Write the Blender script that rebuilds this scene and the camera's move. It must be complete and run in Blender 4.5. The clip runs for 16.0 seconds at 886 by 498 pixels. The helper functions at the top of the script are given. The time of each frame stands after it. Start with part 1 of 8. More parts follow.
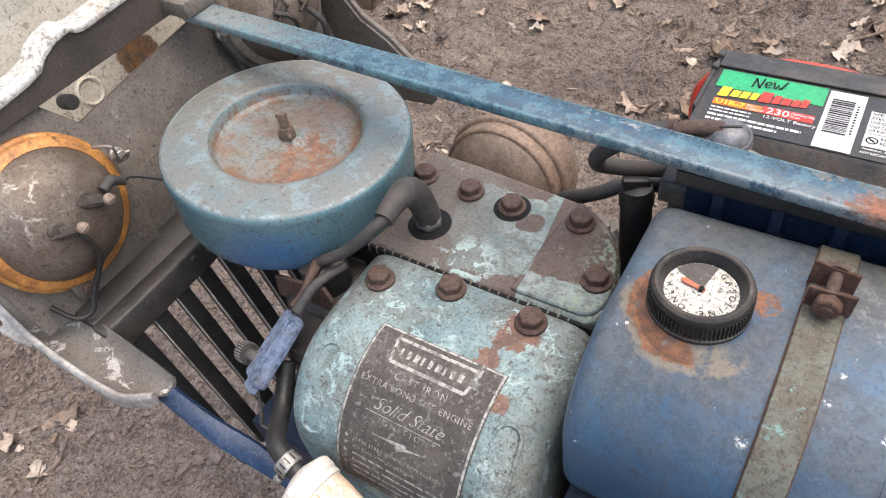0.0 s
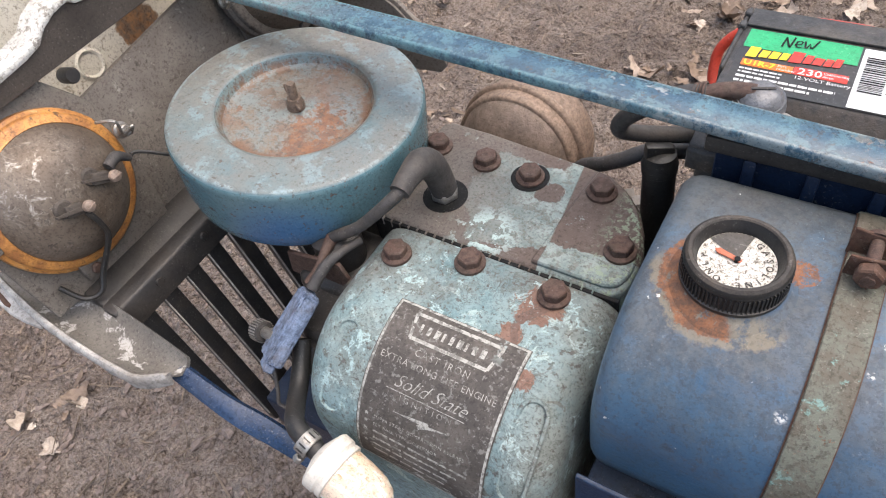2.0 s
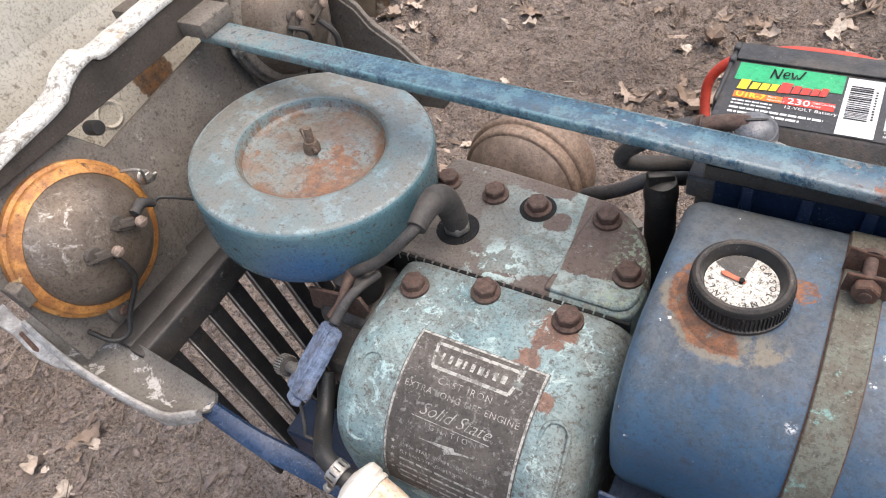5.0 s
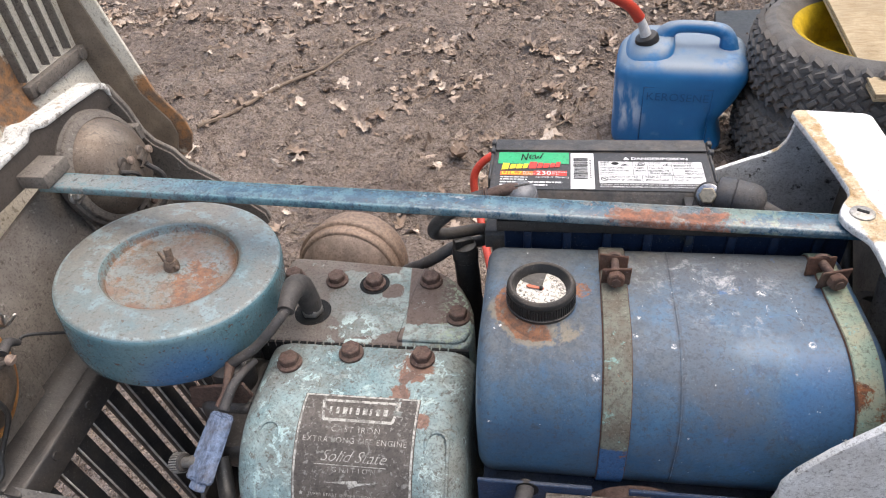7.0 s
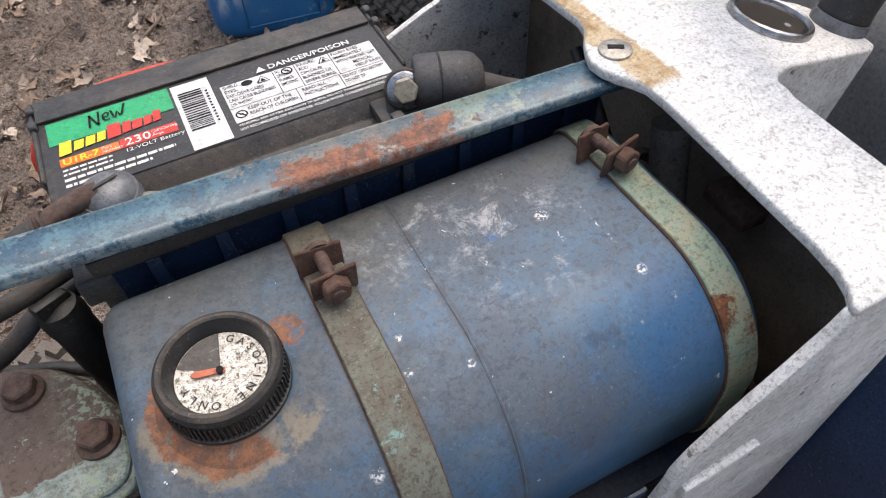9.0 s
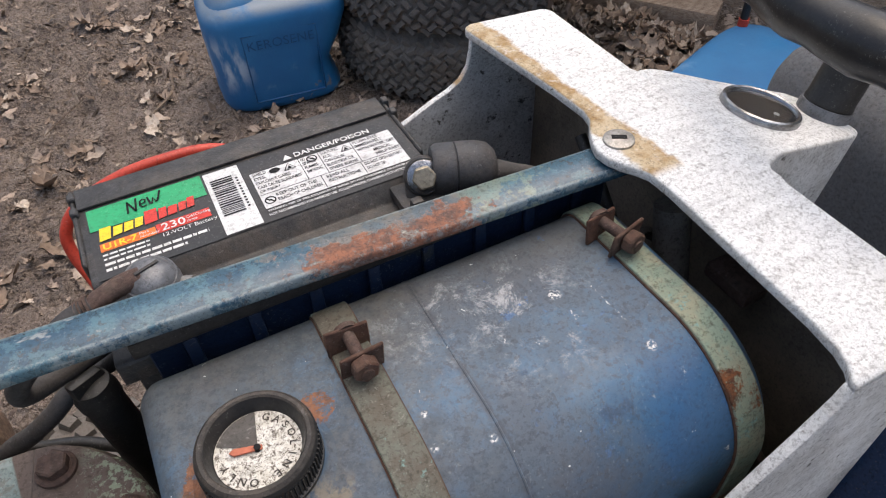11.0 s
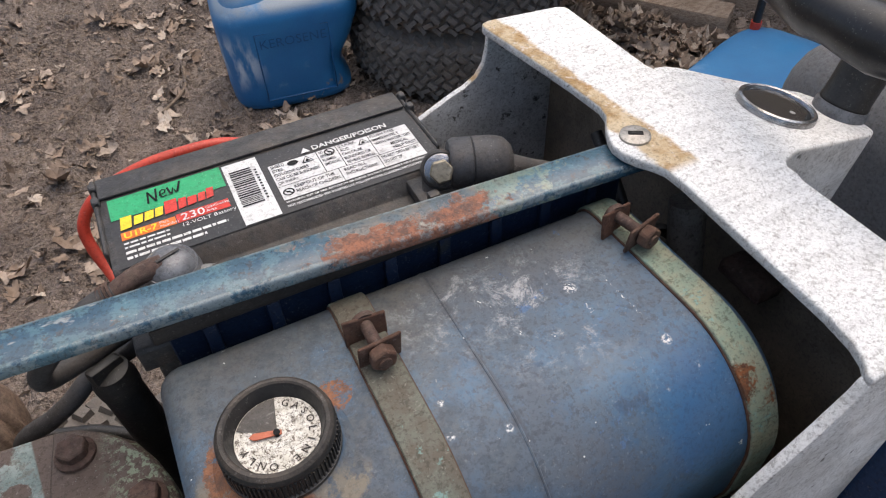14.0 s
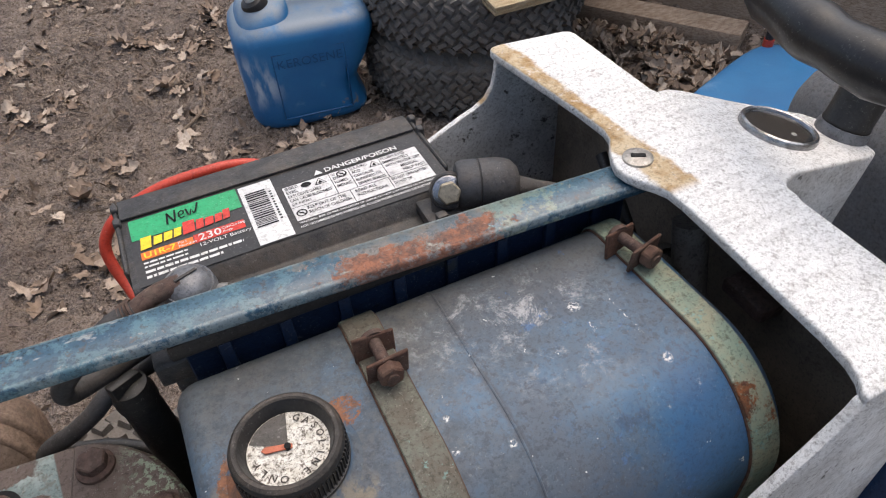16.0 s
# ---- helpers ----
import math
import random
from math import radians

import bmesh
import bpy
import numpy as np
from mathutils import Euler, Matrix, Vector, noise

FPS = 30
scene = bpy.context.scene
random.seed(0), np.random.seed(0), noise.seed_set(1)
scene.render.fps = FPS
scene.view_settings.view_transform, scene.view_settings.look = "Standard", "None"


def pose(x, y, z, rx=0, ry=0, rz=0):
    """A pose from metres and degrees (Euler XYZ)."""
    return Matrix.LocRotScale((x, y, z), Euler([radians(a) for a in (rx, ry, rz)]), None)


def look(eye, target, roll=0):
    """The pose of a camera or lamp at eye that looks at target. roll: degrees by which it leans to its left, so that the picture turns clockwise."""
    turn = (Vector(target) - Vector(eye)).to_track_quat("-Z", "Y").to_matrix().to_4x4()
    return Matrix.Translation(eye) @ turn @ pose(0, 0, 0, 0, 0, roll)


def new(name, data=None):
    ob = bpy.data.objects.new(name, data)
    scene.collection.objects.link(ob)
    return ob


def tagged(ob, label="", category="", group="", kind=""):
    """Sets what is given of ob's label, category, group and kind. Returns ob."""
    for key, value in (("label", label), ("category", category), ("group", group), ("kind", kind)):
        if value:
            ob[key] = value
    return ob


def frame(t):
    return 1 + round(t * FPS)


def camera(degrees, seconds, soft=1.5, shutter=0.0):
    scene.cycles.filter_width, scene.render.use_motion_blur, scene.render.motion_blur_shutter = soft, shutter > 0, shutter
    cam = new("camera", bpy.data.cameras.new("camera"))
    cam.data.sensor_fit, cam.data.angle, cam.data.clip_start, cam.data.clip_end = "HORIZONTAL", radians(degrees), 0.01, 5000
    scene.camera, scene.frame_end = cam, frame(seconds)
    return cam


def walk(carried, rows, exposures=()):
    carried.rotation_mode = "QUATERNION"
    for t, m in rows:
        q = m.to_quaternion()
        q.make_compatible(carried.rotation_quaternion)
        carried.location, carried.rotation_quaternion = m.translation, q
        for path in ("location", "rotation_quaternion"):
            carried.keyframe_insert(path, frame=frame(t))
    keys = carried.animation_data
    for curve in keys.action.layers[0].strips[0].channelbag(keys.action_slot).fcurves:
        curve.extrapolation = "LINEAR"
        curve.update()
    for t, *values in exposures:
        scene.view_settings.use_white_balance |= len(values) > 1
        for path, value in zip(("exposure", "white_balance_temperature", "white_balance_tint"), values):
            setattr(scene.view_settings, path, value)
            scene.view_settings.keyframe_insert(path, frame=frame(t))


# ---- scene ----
cam = camera(65.32, 16.0, 1.1)
PATH = [
    (0, (0.1355, 0.0221, 0.9612), (-0.7293, 1.0693, -0.507), -11.35),
    (0.5, (0.1346, 0.0176, 0.9589), (-0.7345, 1.0605, -0.5098), -11.22),
    (1, (0.1294, 0.022, 0.9566), (-0.731, 1.0562, -0.5234), -11.52),
    (1.5, (0.1224, 0.0245, 0.9555), (-0.7216, 1.0205, -0.5597), -12.76),
    (2, (0.1199, 0.025, 0.954), (-0.7223, 1.0089, -0.57), -13.10),
    (2.5, (0.1155, 0.0232, 0.955), (-0.7484, 0.9914, -0.5669), -13.83),
    (3, (0.1097, 0.0196, 0.9553), (-0.7587, 0.9913, -0.5618), -12.67),
    (3.5, (0.1093, 0.0178, 0.9554), (-0.7592, 0.9941, -0.5588), -12.63),
    (4, (0.1101, 0.0261, 0.9477), (-0.7275, 0.9631, -0.608), -13.50),
    (4.3, (0.1211, 0.0517, 0.9361), (-0.6995, 0.9821, -0.6326), -13.58),
    (4.5, (0.1241, 0.0578, 0.9376), (-0.7723, 0.9926, -0.5864), -14.29),
    (4.6, (0.1186, 0.0513, 0.9442), (-0.7793, 0.9997, -0.5705), -14.44),
    (6.8, (0.1122, -0.1254, 1.0349), (-0.2261, 1.377, -0.2412), -6.60),
    (7, (0.1081, -0.1167, 1.0299), (-0.1981, 1.3888, -0.2506), -5.73),
    (7.5, (0.1017, -0.0565, 0.9741), (-0.0307, 1.2908, -0.498), -4.94),
    (8, (0.1255, 0.0856, 0.914), (0.0503, 1.3747, -0.6132), -7.35),
    (8.5, (0.1343, 0.1094, 0.8933), (0.2466, 1.2464, -0.7482), -10.66),
    (9, (0.1268, 0.0941, 0.9147), (0.6481, 1.233, -0.6445), -2.92),
    (9.5, (0.1183, 0.1022, 0.9315), (0.6877, 1.2783, -0.5826), -2.11),
    (9.7, (0.1153, 0.096, 0.9309), (0.7095, 1.3334, -0.5237), -2.80),
    (11.8, (0.1138, 0.092, 0.9386), (0.7028, 1.3522, -0.4984), -2.91),
    (12, (0.1108, 0.0923, 0.9381), (0.7009, 1.353, -0.498), -3.04),
    (12.5, (0.1124, 0.0879, 0.9389), (0.6987, 1.36, -0.4886), -2.69),
    (13, (0.1147, 0.084, 0.9355), (0.693, 1.3515, -0.4995), -2.99),
    (13.5, (0.1121, 0.0849, 0.9364), (0.7011, 1.3504, -0.496), -2.43),
    (14, (0.1072, 0.0895, 0.9354), (0.6848, 1.357, -0.4998), -2.66),
    (14.5, (0.1063, 0.0876, 0.9397), (0.6642, 1.3785, -0.4825), -3.44),
    (15, (0.1096, 0.0852, 0.9397), (0.6821, 1.375, -0.4775), -3.39),
    (15.5, (0.1099, 0.0848, 0.9396), (0.6678, 1.3763, -0.482), -3.79),
    (16, (0.1091, 0.0816, 0.9448), (0.6595, 1.3976, -0.457), -3.93),
]
EXPOSURES = [(0, 1.23, 6750, 10), (4.5, 1.23, 6750, 10), (7, 1.22, 6780, 10), (8.5, 1.10, 6820, 10), (9.5, 0.65, 6820, 10), (12, 0.64, 6840, 10), (16, 0.64, 6840, 10)]
walk(cam, [(t, look(eye, target, roll)) for t, eye, target, roll in PATH], EXPOSURES)

# ---- world and light ----
world = bpy.data.worlds.new("overcast_sky")
scene.world = world
world.use_nodes = True
wn = world.node_tree
sky = wn.nodes.new("ShaderNodeTexSky")
sky.sky_type, sky.sun_disc = "NISHITA", False
sky.sun_elevation, sky.sun_rotation = radians(72), radians(60)
sky.air_density, sky.dust_density, sky.ozone_density = 1.0, 4.0, 1.0
wn.nodes["Background"].inputs["Strength"].default_value = 0.15
wn.links.new(sky.outputs["Color"], wn.nodes["Background"].inputs["Color"])

sun = new("sun", bpy.data.lights.new("sun", "SUN"))
sun.data.energy, sun.data.angle, sun.data.color = 1.1, radians(95), (1.0, 0.95, 0.88)
sun.matrix_world = look((1.4, 0.8, 5), (0, 0, 0))



# ---- node helpers ----
class Nodes:
    def __init__(self, name):
        self.mat = bpy.data.materials.new(name)
        self.mat.use_nodes = True
        self.t = self.mat.node_tree
        self.bsdf = self.t.nodes["Principled BSDF"]
        self.geo = self.t.nodes.new("ShaderNodeNewGeometry")
        self.info = self.t.nodes.new("ShaderNodeObjectInfo")

    def put(self, sock, v):
        if hasattr(v, "is_output"):
            self.t.links.new(v, sock)
        elif isinstance(v, tuple) and len(v) == 3 and sock.type == "RGBA":
            sock.default_value = (*v, 1)
        else:
            sock.default_value = v

    def noise(self, scale, detail=4, rough=0.6, offset=0.0, distort=0.0):
        n = self.t.nodes.new("ShaderNodeTexNoise")
        self.put(n.inputs["Vector"], self.pos(offset))
        n.inputs["Scale"].default_value, n.inputs["Detail"].default_value = scale, detail
        n.inputs["Roughness"].default_value, n.inputs["Distortion"].default_value = rough, distort
        return n.outputs["Fac"]

    def pos(self, offset=0.0):
        if not offset:
            return self.geo.outputs["Position"]
        m = self.t.nodes.new("ShaderNodeVectorMath")
        m.operation = "ADD"
        self.put(m.inputs[0], self.geo.outputs["Position"])
        m.inputs[1].default_value = (offset, offset * 1.7, -offset)
        return m.outputs[0]

    def stretch(self, scale, sx, sy, sz, detail=3):
        m = self.t.nodes.new("ShaderNodeVectorMath")
        m.operation = "MULTIPLY"
        self.put(m.inputs[0], self.geo.outputs["Position"])
        m.inputs[1].default_value = (sx, sy, sz)
        n = self.t.nodes.new("ShaderNodeTexNoise")
        self.put(n.inputs["Vector"], m.outputs[0])
        n.inputs["Scale"].default_value, n.inputs["Detail"].default_value = scale, detail
        return n.outputs["Fac"]

    def math(self, op, a, b=0.0, clamp=False):
        n = self.t.nodes.new("ShaderNodeMath")
        n.operation, n.use_clamp = op, clamp
        self.put(n.inputs[0], a)
        self.put(n.inputs[1], b)
        return n.outputs[0]

    def step(self, v, lo, hi):
        n = self.t.nodes.new("ShaderNodeMapRange")
        n.interpolation_type = "SMOOTHSTEP"
        self.put(n.inputs["Value"], v)
        n.inputs["From Min"].default_value, n.inputs["From Max"].default_value = lo, hi
        return n.outputs["Result"]

    def mix(self, fac, a, b):
        n = self.t.nodes.new("ShaderNodeMix")
        n.data_type = "RGBA"
        self.put(n.inputs["Factor"], fac)
        self.put(n.inputs[6], a)
        self.put(n.inputs[7], b)
        return n.outputs[2]

    def xyz(self, normal=False):
        n = self.t.nodes.new("ShaderNodeSeparateXYZ")
        self.put(n.inputs[0], self.geo.outputs["Normal" if normal else "Position"])
        return n.outputs

    def near(self, x, y, z, r0, r1):
        """1 within r0 of the place, 0 past r1."""
        n = self.t.nodes.new("ShaderNodeVectorMath")
        n.operation = "DISTANCE"
        self.put(n.inputs[0], self.geo.outputs["Position"])
        n.inputs[1].default_value = (x, y, z)
        return self.step(n.outputs["Value"], r1, r0)

    def dist(self, x, y, z):
        n = self.t.nodes.new("ShaderNodeVectorMath")
        n.operation = "DISTANCE"
        self.put(n.inputs[0], self.geo.outputs["Position"])
        n.inputs[1].default_value = (x, y, z)
        return n.outputs["Value"]

    def along(self, x, y, c=0.0):
        """x * X + y * Y + c."""
        p = self.xyz()
        return self.math("ADD", self.math("ADD", self.math("MULTIPLY", p[0], x), self.math("MULTIPLY", p[1], y)), c)

    def scratch(self, x0, y0, x1, y1, width, soft=0.0004):
        """1 on a line seen from above between two places, wandering a little."""
        ln = math.hypot(x1 - x0, y1 - y0)
        dx, dy = (x1 - x0) / ln, (y1 - y0) / ln
        wob = self.math("MULTIPLY", self.math("SUBTRACT", self.noise(60, 5, 0.7, x0 * 9), 0.5), 0.008)
        off = self.math("ABSOLUTE", self.math("ADD", self.along(-dy, dx, dy * x0 - dx * y0), wob))
        run = self.along(dx, dy, -dx * x0 - dy * y0)
        ends = self.math("MULTIPLY", self.step(run, 0.0, 0.002), self.step(run, ln, ln - 0.002))
        return self.math("MULTIPLY", self.step(off, width + soft, width), ends)

    def wiggle(self, scale, amount, offset=0.0):
        return self.math("MULTIPLY", self.math("SUBTRACT", self.noise(scale, 9, 0.75, offset), 0.5), amount)

    def bump(self, height, strength, dist=0.002, prior=None):
        n = self.t.nodes.new("ShaderNodeBump")
        n.inputs["Strength"].default_value, n.inputs["Distance"].default_value = strength, dist
        self.put(n.inputs["Height"], height)
        if prior is not None:
            self.put(n.inputs["Normal"], prior)
        return n.outputs[0]

    def blend(self, kind, fac, a, b):
        n = self.t.nodes.new("ShaderNodeMix")
        n.data_type, n.blend_type = "RGBA", kind
        self.put(n.inputs["Factor"], fac)
        self.put(n.inputs[6], a)
        self.put(n.inputs[7], b)
        return n.outputs[2]

    def gritty(self, color, amount):
        """Fine dark specks and pale dust grains, a millimetre or two across."""
        dark = self.step(self.noise(430, 6, 0.8, 21.0), 0.525, 0.575)
        c = self.blend("MULTIPLY", self.math("MULTIPLY", dark, amount), color, (0.30, 0.28, 0.26))
        stain = self.step(self.noise(165, 6, 0.78, 31.0), 0.605, 0.635)
        c = self.blend("MULTIPLY", self.math("MULTIPLY", stain, amount), c, (0.34, 0.30, 0.27))
        pale = self.math("MULTIPLY", self.step(self.noise(560, 4, 0.75, 27.0), 0.60, 0.64), self.step(self.noise(35, 5, 0.7, 23.0), 0.40, 0.60))
        return self.blend("ADD", self.math("MULTIPLY", pale, amount), c, (0.19, 0.18, 0.165))

    def done(self, color, rough=0.6, metal=0.0, normal=None, coat=0.0, spec=0.5, grit=0.5):
        b = self.bsdf.inputs
        if grit:
            color = self.gritty(color, grit)
        self.put(b["Base Color"], color)
        self.put(b["Roughness"], rough)
        self.put(b["Metallic"], metal)
        b["Specular IOR Level"].default_value = spec
        b["Coat Weight"].default_value = coat
        if normal is not None:
            self.put(b["Normal"], normal)
        return self.mat


def plain(name, color, rough=0.6, metal=0.0, vary=0.25, scale=60, bump=0.15, dirt=0.0, spec=0.4, grit=0.4):
    n = Nodes(name)
    f = n.noise(scale, 5)
    c = n.mix(n.step(f, 0.3, 0.75), color, tuple(v * (1 - vary) for v in color))
    if dirt:
        c = n.mix(n.math("MULTIPLY", n.step(n.noise(scale * 0.3, 6, 0.7, 3.1), 0.42, 0.66), dirt), c, (0.13, 0.10, 0.075))
    return n.done(c, n.math("ADD", n.math("MULTIPLY", f, 0.25), rough - 0.12), metal, n.bump(n.noise(scale * 6, 3), bump, 0.001), spec=spec, grit=grit)


def worn_paint(name, base, alt, chip, rust=0.5, dust=0.4, dustcol=(0.21, 0.185, 0.16), scale=1.0, rough=0.5, chips=0.62, speck=0.5):
    """Old enamel: faded patches, dusty upper faces, dark specks, rust-brown spots and chipped places."""
    n = Nodes(name)
    fade = n.step(n.noise(9 * scale, 5, 0.6), 0.35, 0.7)
    c = n.mix(fade, base, alt)
    up = n.step(n.xyz(True)[2], 0.35, 0.95)
    d = n.math("MULTIPLY", n.step(n.noise(14 * scale, 7, 0.68, 1.3), 0.30, 0.68), n.math("MULTIPLY", up, dust))
    c = n.mix(d, c, dustcol)
    fine = n.step(n.noise(160 * scale, 4, 0.7, 2.1), 0.56, 0.68)
    c = n.mix(n.math("MULTIPLY", fine, speck), c, tuple(v * 0.32 for v in base))
    cm = n.step(n.noise(26 * scale, 9, 0.72, 4.7, 0.4), chips, chips + 0.02)
    c = n.mix(cm, c, chip)
    rm = n.step(n.noise(18 * scale, 8, 0.7, 7.7), 0.74 - 0.16 * rust, 0.80 - 0.14 * rust)
    rc = n.mix(n.noise(120, 4), (0.17, 0.055, 0.022), (0.085, 0.045, 0.03))
    c = n.mix(rm, c, rc)
    h = n.math("SUBTRACT", n.noise(300, 4, 0.7), n.math("MULTIPLY", n.math("ADD", cm, rm), 0.7))
    r = n.math("ADD", n.math("ADD", rough - 0.1, n.math("MULTIPLY", d, 0.5)), n.math("MULTIPLY", rm, 0.3), True)
    return n.done(c, r, 0.0, n.bump(h, 0.25, 0.0012), spec=0.35)




def rust_tint(n):
    return n.mix(n.step(n.noise(150, 5, 0.7, 9.0), 0.35, 0.7), (0.23, 0.085, 0.032), (0.085, 0.042, 0.026))


def shroud_paint():
    n = Nodes("faded_teal_enamel")
    p = n.xyz()
    c = n.mix(n.step(n.noise(22, 7, 0.7), 0.38, 0.62), (0.125, 0.205, 0.218), (0.225, 0.315, 0.320))
    c = n.mix(n.math("MULTIPLY", n.step(n.noise(9, 6, 0.7, 2.2), 0.44, 0.68), 0.55), c, (0.165, 0.155, 0.125))
    c = n.mix(n.math("MULTIPLY", n.math("MULTIPLY", n.step(p[0], 0.005, 0.045), n.step(n.noise(14, 6, 0.7, 9.3), 0.3, 0.6)), 0.7), c, (0.19, 0.18, 0.145))
    scrape = n.math("MULTIPLY", n.step(n.noise(48, 8, 0.75, 5.5, 0.6), 0.565, 0.585), n.step(n.noise(10, 3, 0.5, 6.1), 0.42, 0.52))
    c = n.mix(n.math("MULTIPLY", scrape, 0.7), c, (0.40, 0.50, 0.48))
    soot = n.math("MULTIPLY", n.step(n.math("ADD", n.along(-0.42, 1.0), n.wiggle(38, 0.05, 4.4)), 0.232, 0.262), n.step(n.noise(20, 7, 0.72, 3.9), 0.34, 0.56))
    c = n.mix(n.math("MULTIPLY", soot, 0.75), c, n.mix(n.noise(55, 6, 0.7, 8.8), (0.095, 0.085, 0.074), (0.165, 0.150, 0.128)))
    spots = n.step(n.noise(190, 5, 0.75, 2.1), 0.56, 0.61)
    c = n.mix(n.math("MULTIPLY", spots, 0.75), c, (0.075, 0.06, 0.05))
    drip = n.step(n.noise(60, 7, 0.75, 8.4, 0.8), 0.60, 0.63)
    c = n.mix(n.math("MULTIPLY", drip, 0.6), c, (0.10, 0.075, 0.058))
    rust = n.math("MAXIMUM", n.near(0.004, 0.240, 0.60, 0.004, 0.034), n.math("MAXIMUM", n.near(-0.004, 0.212, 0.598, 0.004, 0.018), n.near(0.016, 0.190, 0.598, 0.002, 0.012)))
    rm = n.step(n.math("ADD", n.math("MULTIPLY", rust, 0.34), n.math("MULTIPLY", n.noise(46, 9, 0.78, 1.2, 0.9), 0.9)), 0.66, 0.69)
    c = n.mix(rm, c, n.mix(n.noise(90, 5), (0.13, 0.062, 0.042), (0.24, 0.15, 0.11)))
    run = n.math("MAXIMUM", n.scratch(0.0095, 0.2437, -0.006, 0.222, 0.0030), n.scratch(-0.006, 0.222, 0.002, 0.206, 0.0022))
    c = n.mix(run, c, (0.14, 0.085, 0.065))
    worm = n.math("MULTIPLY", n.step(n.math("ABSOLUTE", n.math("SUBTRACT", n.noise(120, 5, 0.7, 6.9, 1.2), 0.5)), 0.020, 0.008), n.step(n.noise(30, 4, 0.6, 3.3), 0.46, 0.56))
    c = n.mix(n.math("MULTIPLY", worm, 0.7), c, (0.065, 0.06, 0.052))
    flake = n.math("MULTIPLY", n.step(n.noise(70, 8, 0.78, 12.2, 0.4), 0.575, 0.59), n.step(n.noise(16, 3, 0.5, 2.6), 0.45, 0.55))
    c = n.mix(n.math("MULTIPLY", flake, 0.8), c, (0.36, 0.49, 0.49))
    h = n.math("SUBTRACT", n.noise(280, 4, 0.7), n.math("ADD", rm, n.math("MULTIPLY", n.math("ADD", drip, n.math("ADD", spots, worm)), 0.6)))
    return n.done(c, 0.55, 0.0, n.bump(h, 0.35, 0.0012), spec=0.35)


def head_paint():
    n = Nodes("flaking_teal_enamel")
    p = n.xyz()
    teal = n.mix(n.step(n.noise(40, 7, 0.7), 0.4, 0.62), (0.150, 0.195, 0.188), (0.250, 0.295, 0.278))
    teal = n.mix(n.math("MULTIPLY", n.step(n.noise(150, 6, 0.75, 3.0), 0.52, 0.57), 0.55), teal, (0.12, 0.10, 0.085))
    brown = n.mix(n.noise(70, 7, 0.7, 4.0), (0.075, 0.052, 0.043), (0.135, 0.105, 0.088))
    e1, e2 = n.wiggle(34, 0.034, 6.6), n.wiggle(60, 0.022, 1.9)
    plate = n.step(n.along(1.0, 0.11, 0.0165 - 0.0352), -0.0006, 0.0006)
    back = n.math("MULTIPLY", n.step(n.math("ADD", p[1], e1), 0.3520, 0.3526), n.step(n.math("ADD", p[0], e1), -0.030, -0.034))
    lip = n.math("MULTIPLY", n.step(n.math("ADD", n.along(-0.25, 1.0), e2), 0.2852, 0.2847), n.math("MULTIPLY", n.step(n.math("ADD", p[0], e2), -0.074, -0.072), n.step(p[0], -0.0125, -0.0135)))
    left = n.math("MAXIMUM", n.step(n.math("ADD", n.along(1.0, 0.67), e1), 0.1150, 0.1140), n.step(n.math("ADD", p[0], e1), -0.0870, -0.0880))
    spot = n.step(n.math("ADD", n.dist(-0.033, 0.3295, 0.6), n.wiggle(90, 0.016, 5.0)), 0.0105, 0.0098)
    upper = n.math("MULTIPLY", plate, n.step(n.math("ADD", n.along(-0.12, 1.0), e2), 0.2860, 0.2866))
    bare = n.math("MAXIMUM", n.math("MAXIMUM", back, upper), n.math("MAXIMUM", left, n.math("MAXIMUM", lip, spot)))
    bare = n.math("MULTIPLY", bare, n.step(n.noise(90, 6, 0.75, 8.0), 0.66, 0.63))
    c = n.mix(bare, teal, brown)
    grey = n.math("MULTIPLY", n.step(n.math("ADD", n.along(1.0, 0.35), e1), 0.092, 0.030), n.step(n.noise(24, 7, 0.72, 7.7), 0.30, 0.55))
    c = n.mix(n.math("MULTIPLY", grey, 0.72), c, n.mix(n.noise(60, 6, 0.7, 2.2), (0.115, 0.100, 0.088), (0.175, 0.160, 0.142)))
    moss = n.math("MULTIPLY", n.math("MULTIPLY", n.step(n.noise(240, 4, 0.7, 1.0), 0.5, 0.56), n.step(p[0], 0.008, 0.03)), 0.8)
    c = n.mix(moss, c, (0.25, 0.31, 0.22))
    pale = n.math("MULTIPLY", n.near(-0.058, 0.277, 0.6, 0.008, 0.032), n.step(n.noise(60, 7, 0.7, 2.4, 0.4), 0.53, 0.54))
    c = n.mix(pale, c, (0.36, 0.46, 0.445))
    h = n.math("SUBTRACT", n.noise(300, 5, 0.75), bare)
    return n.done(c, 0.62, 0.0, n.bump(h, 0.45, 0.0014), spec=0.3)


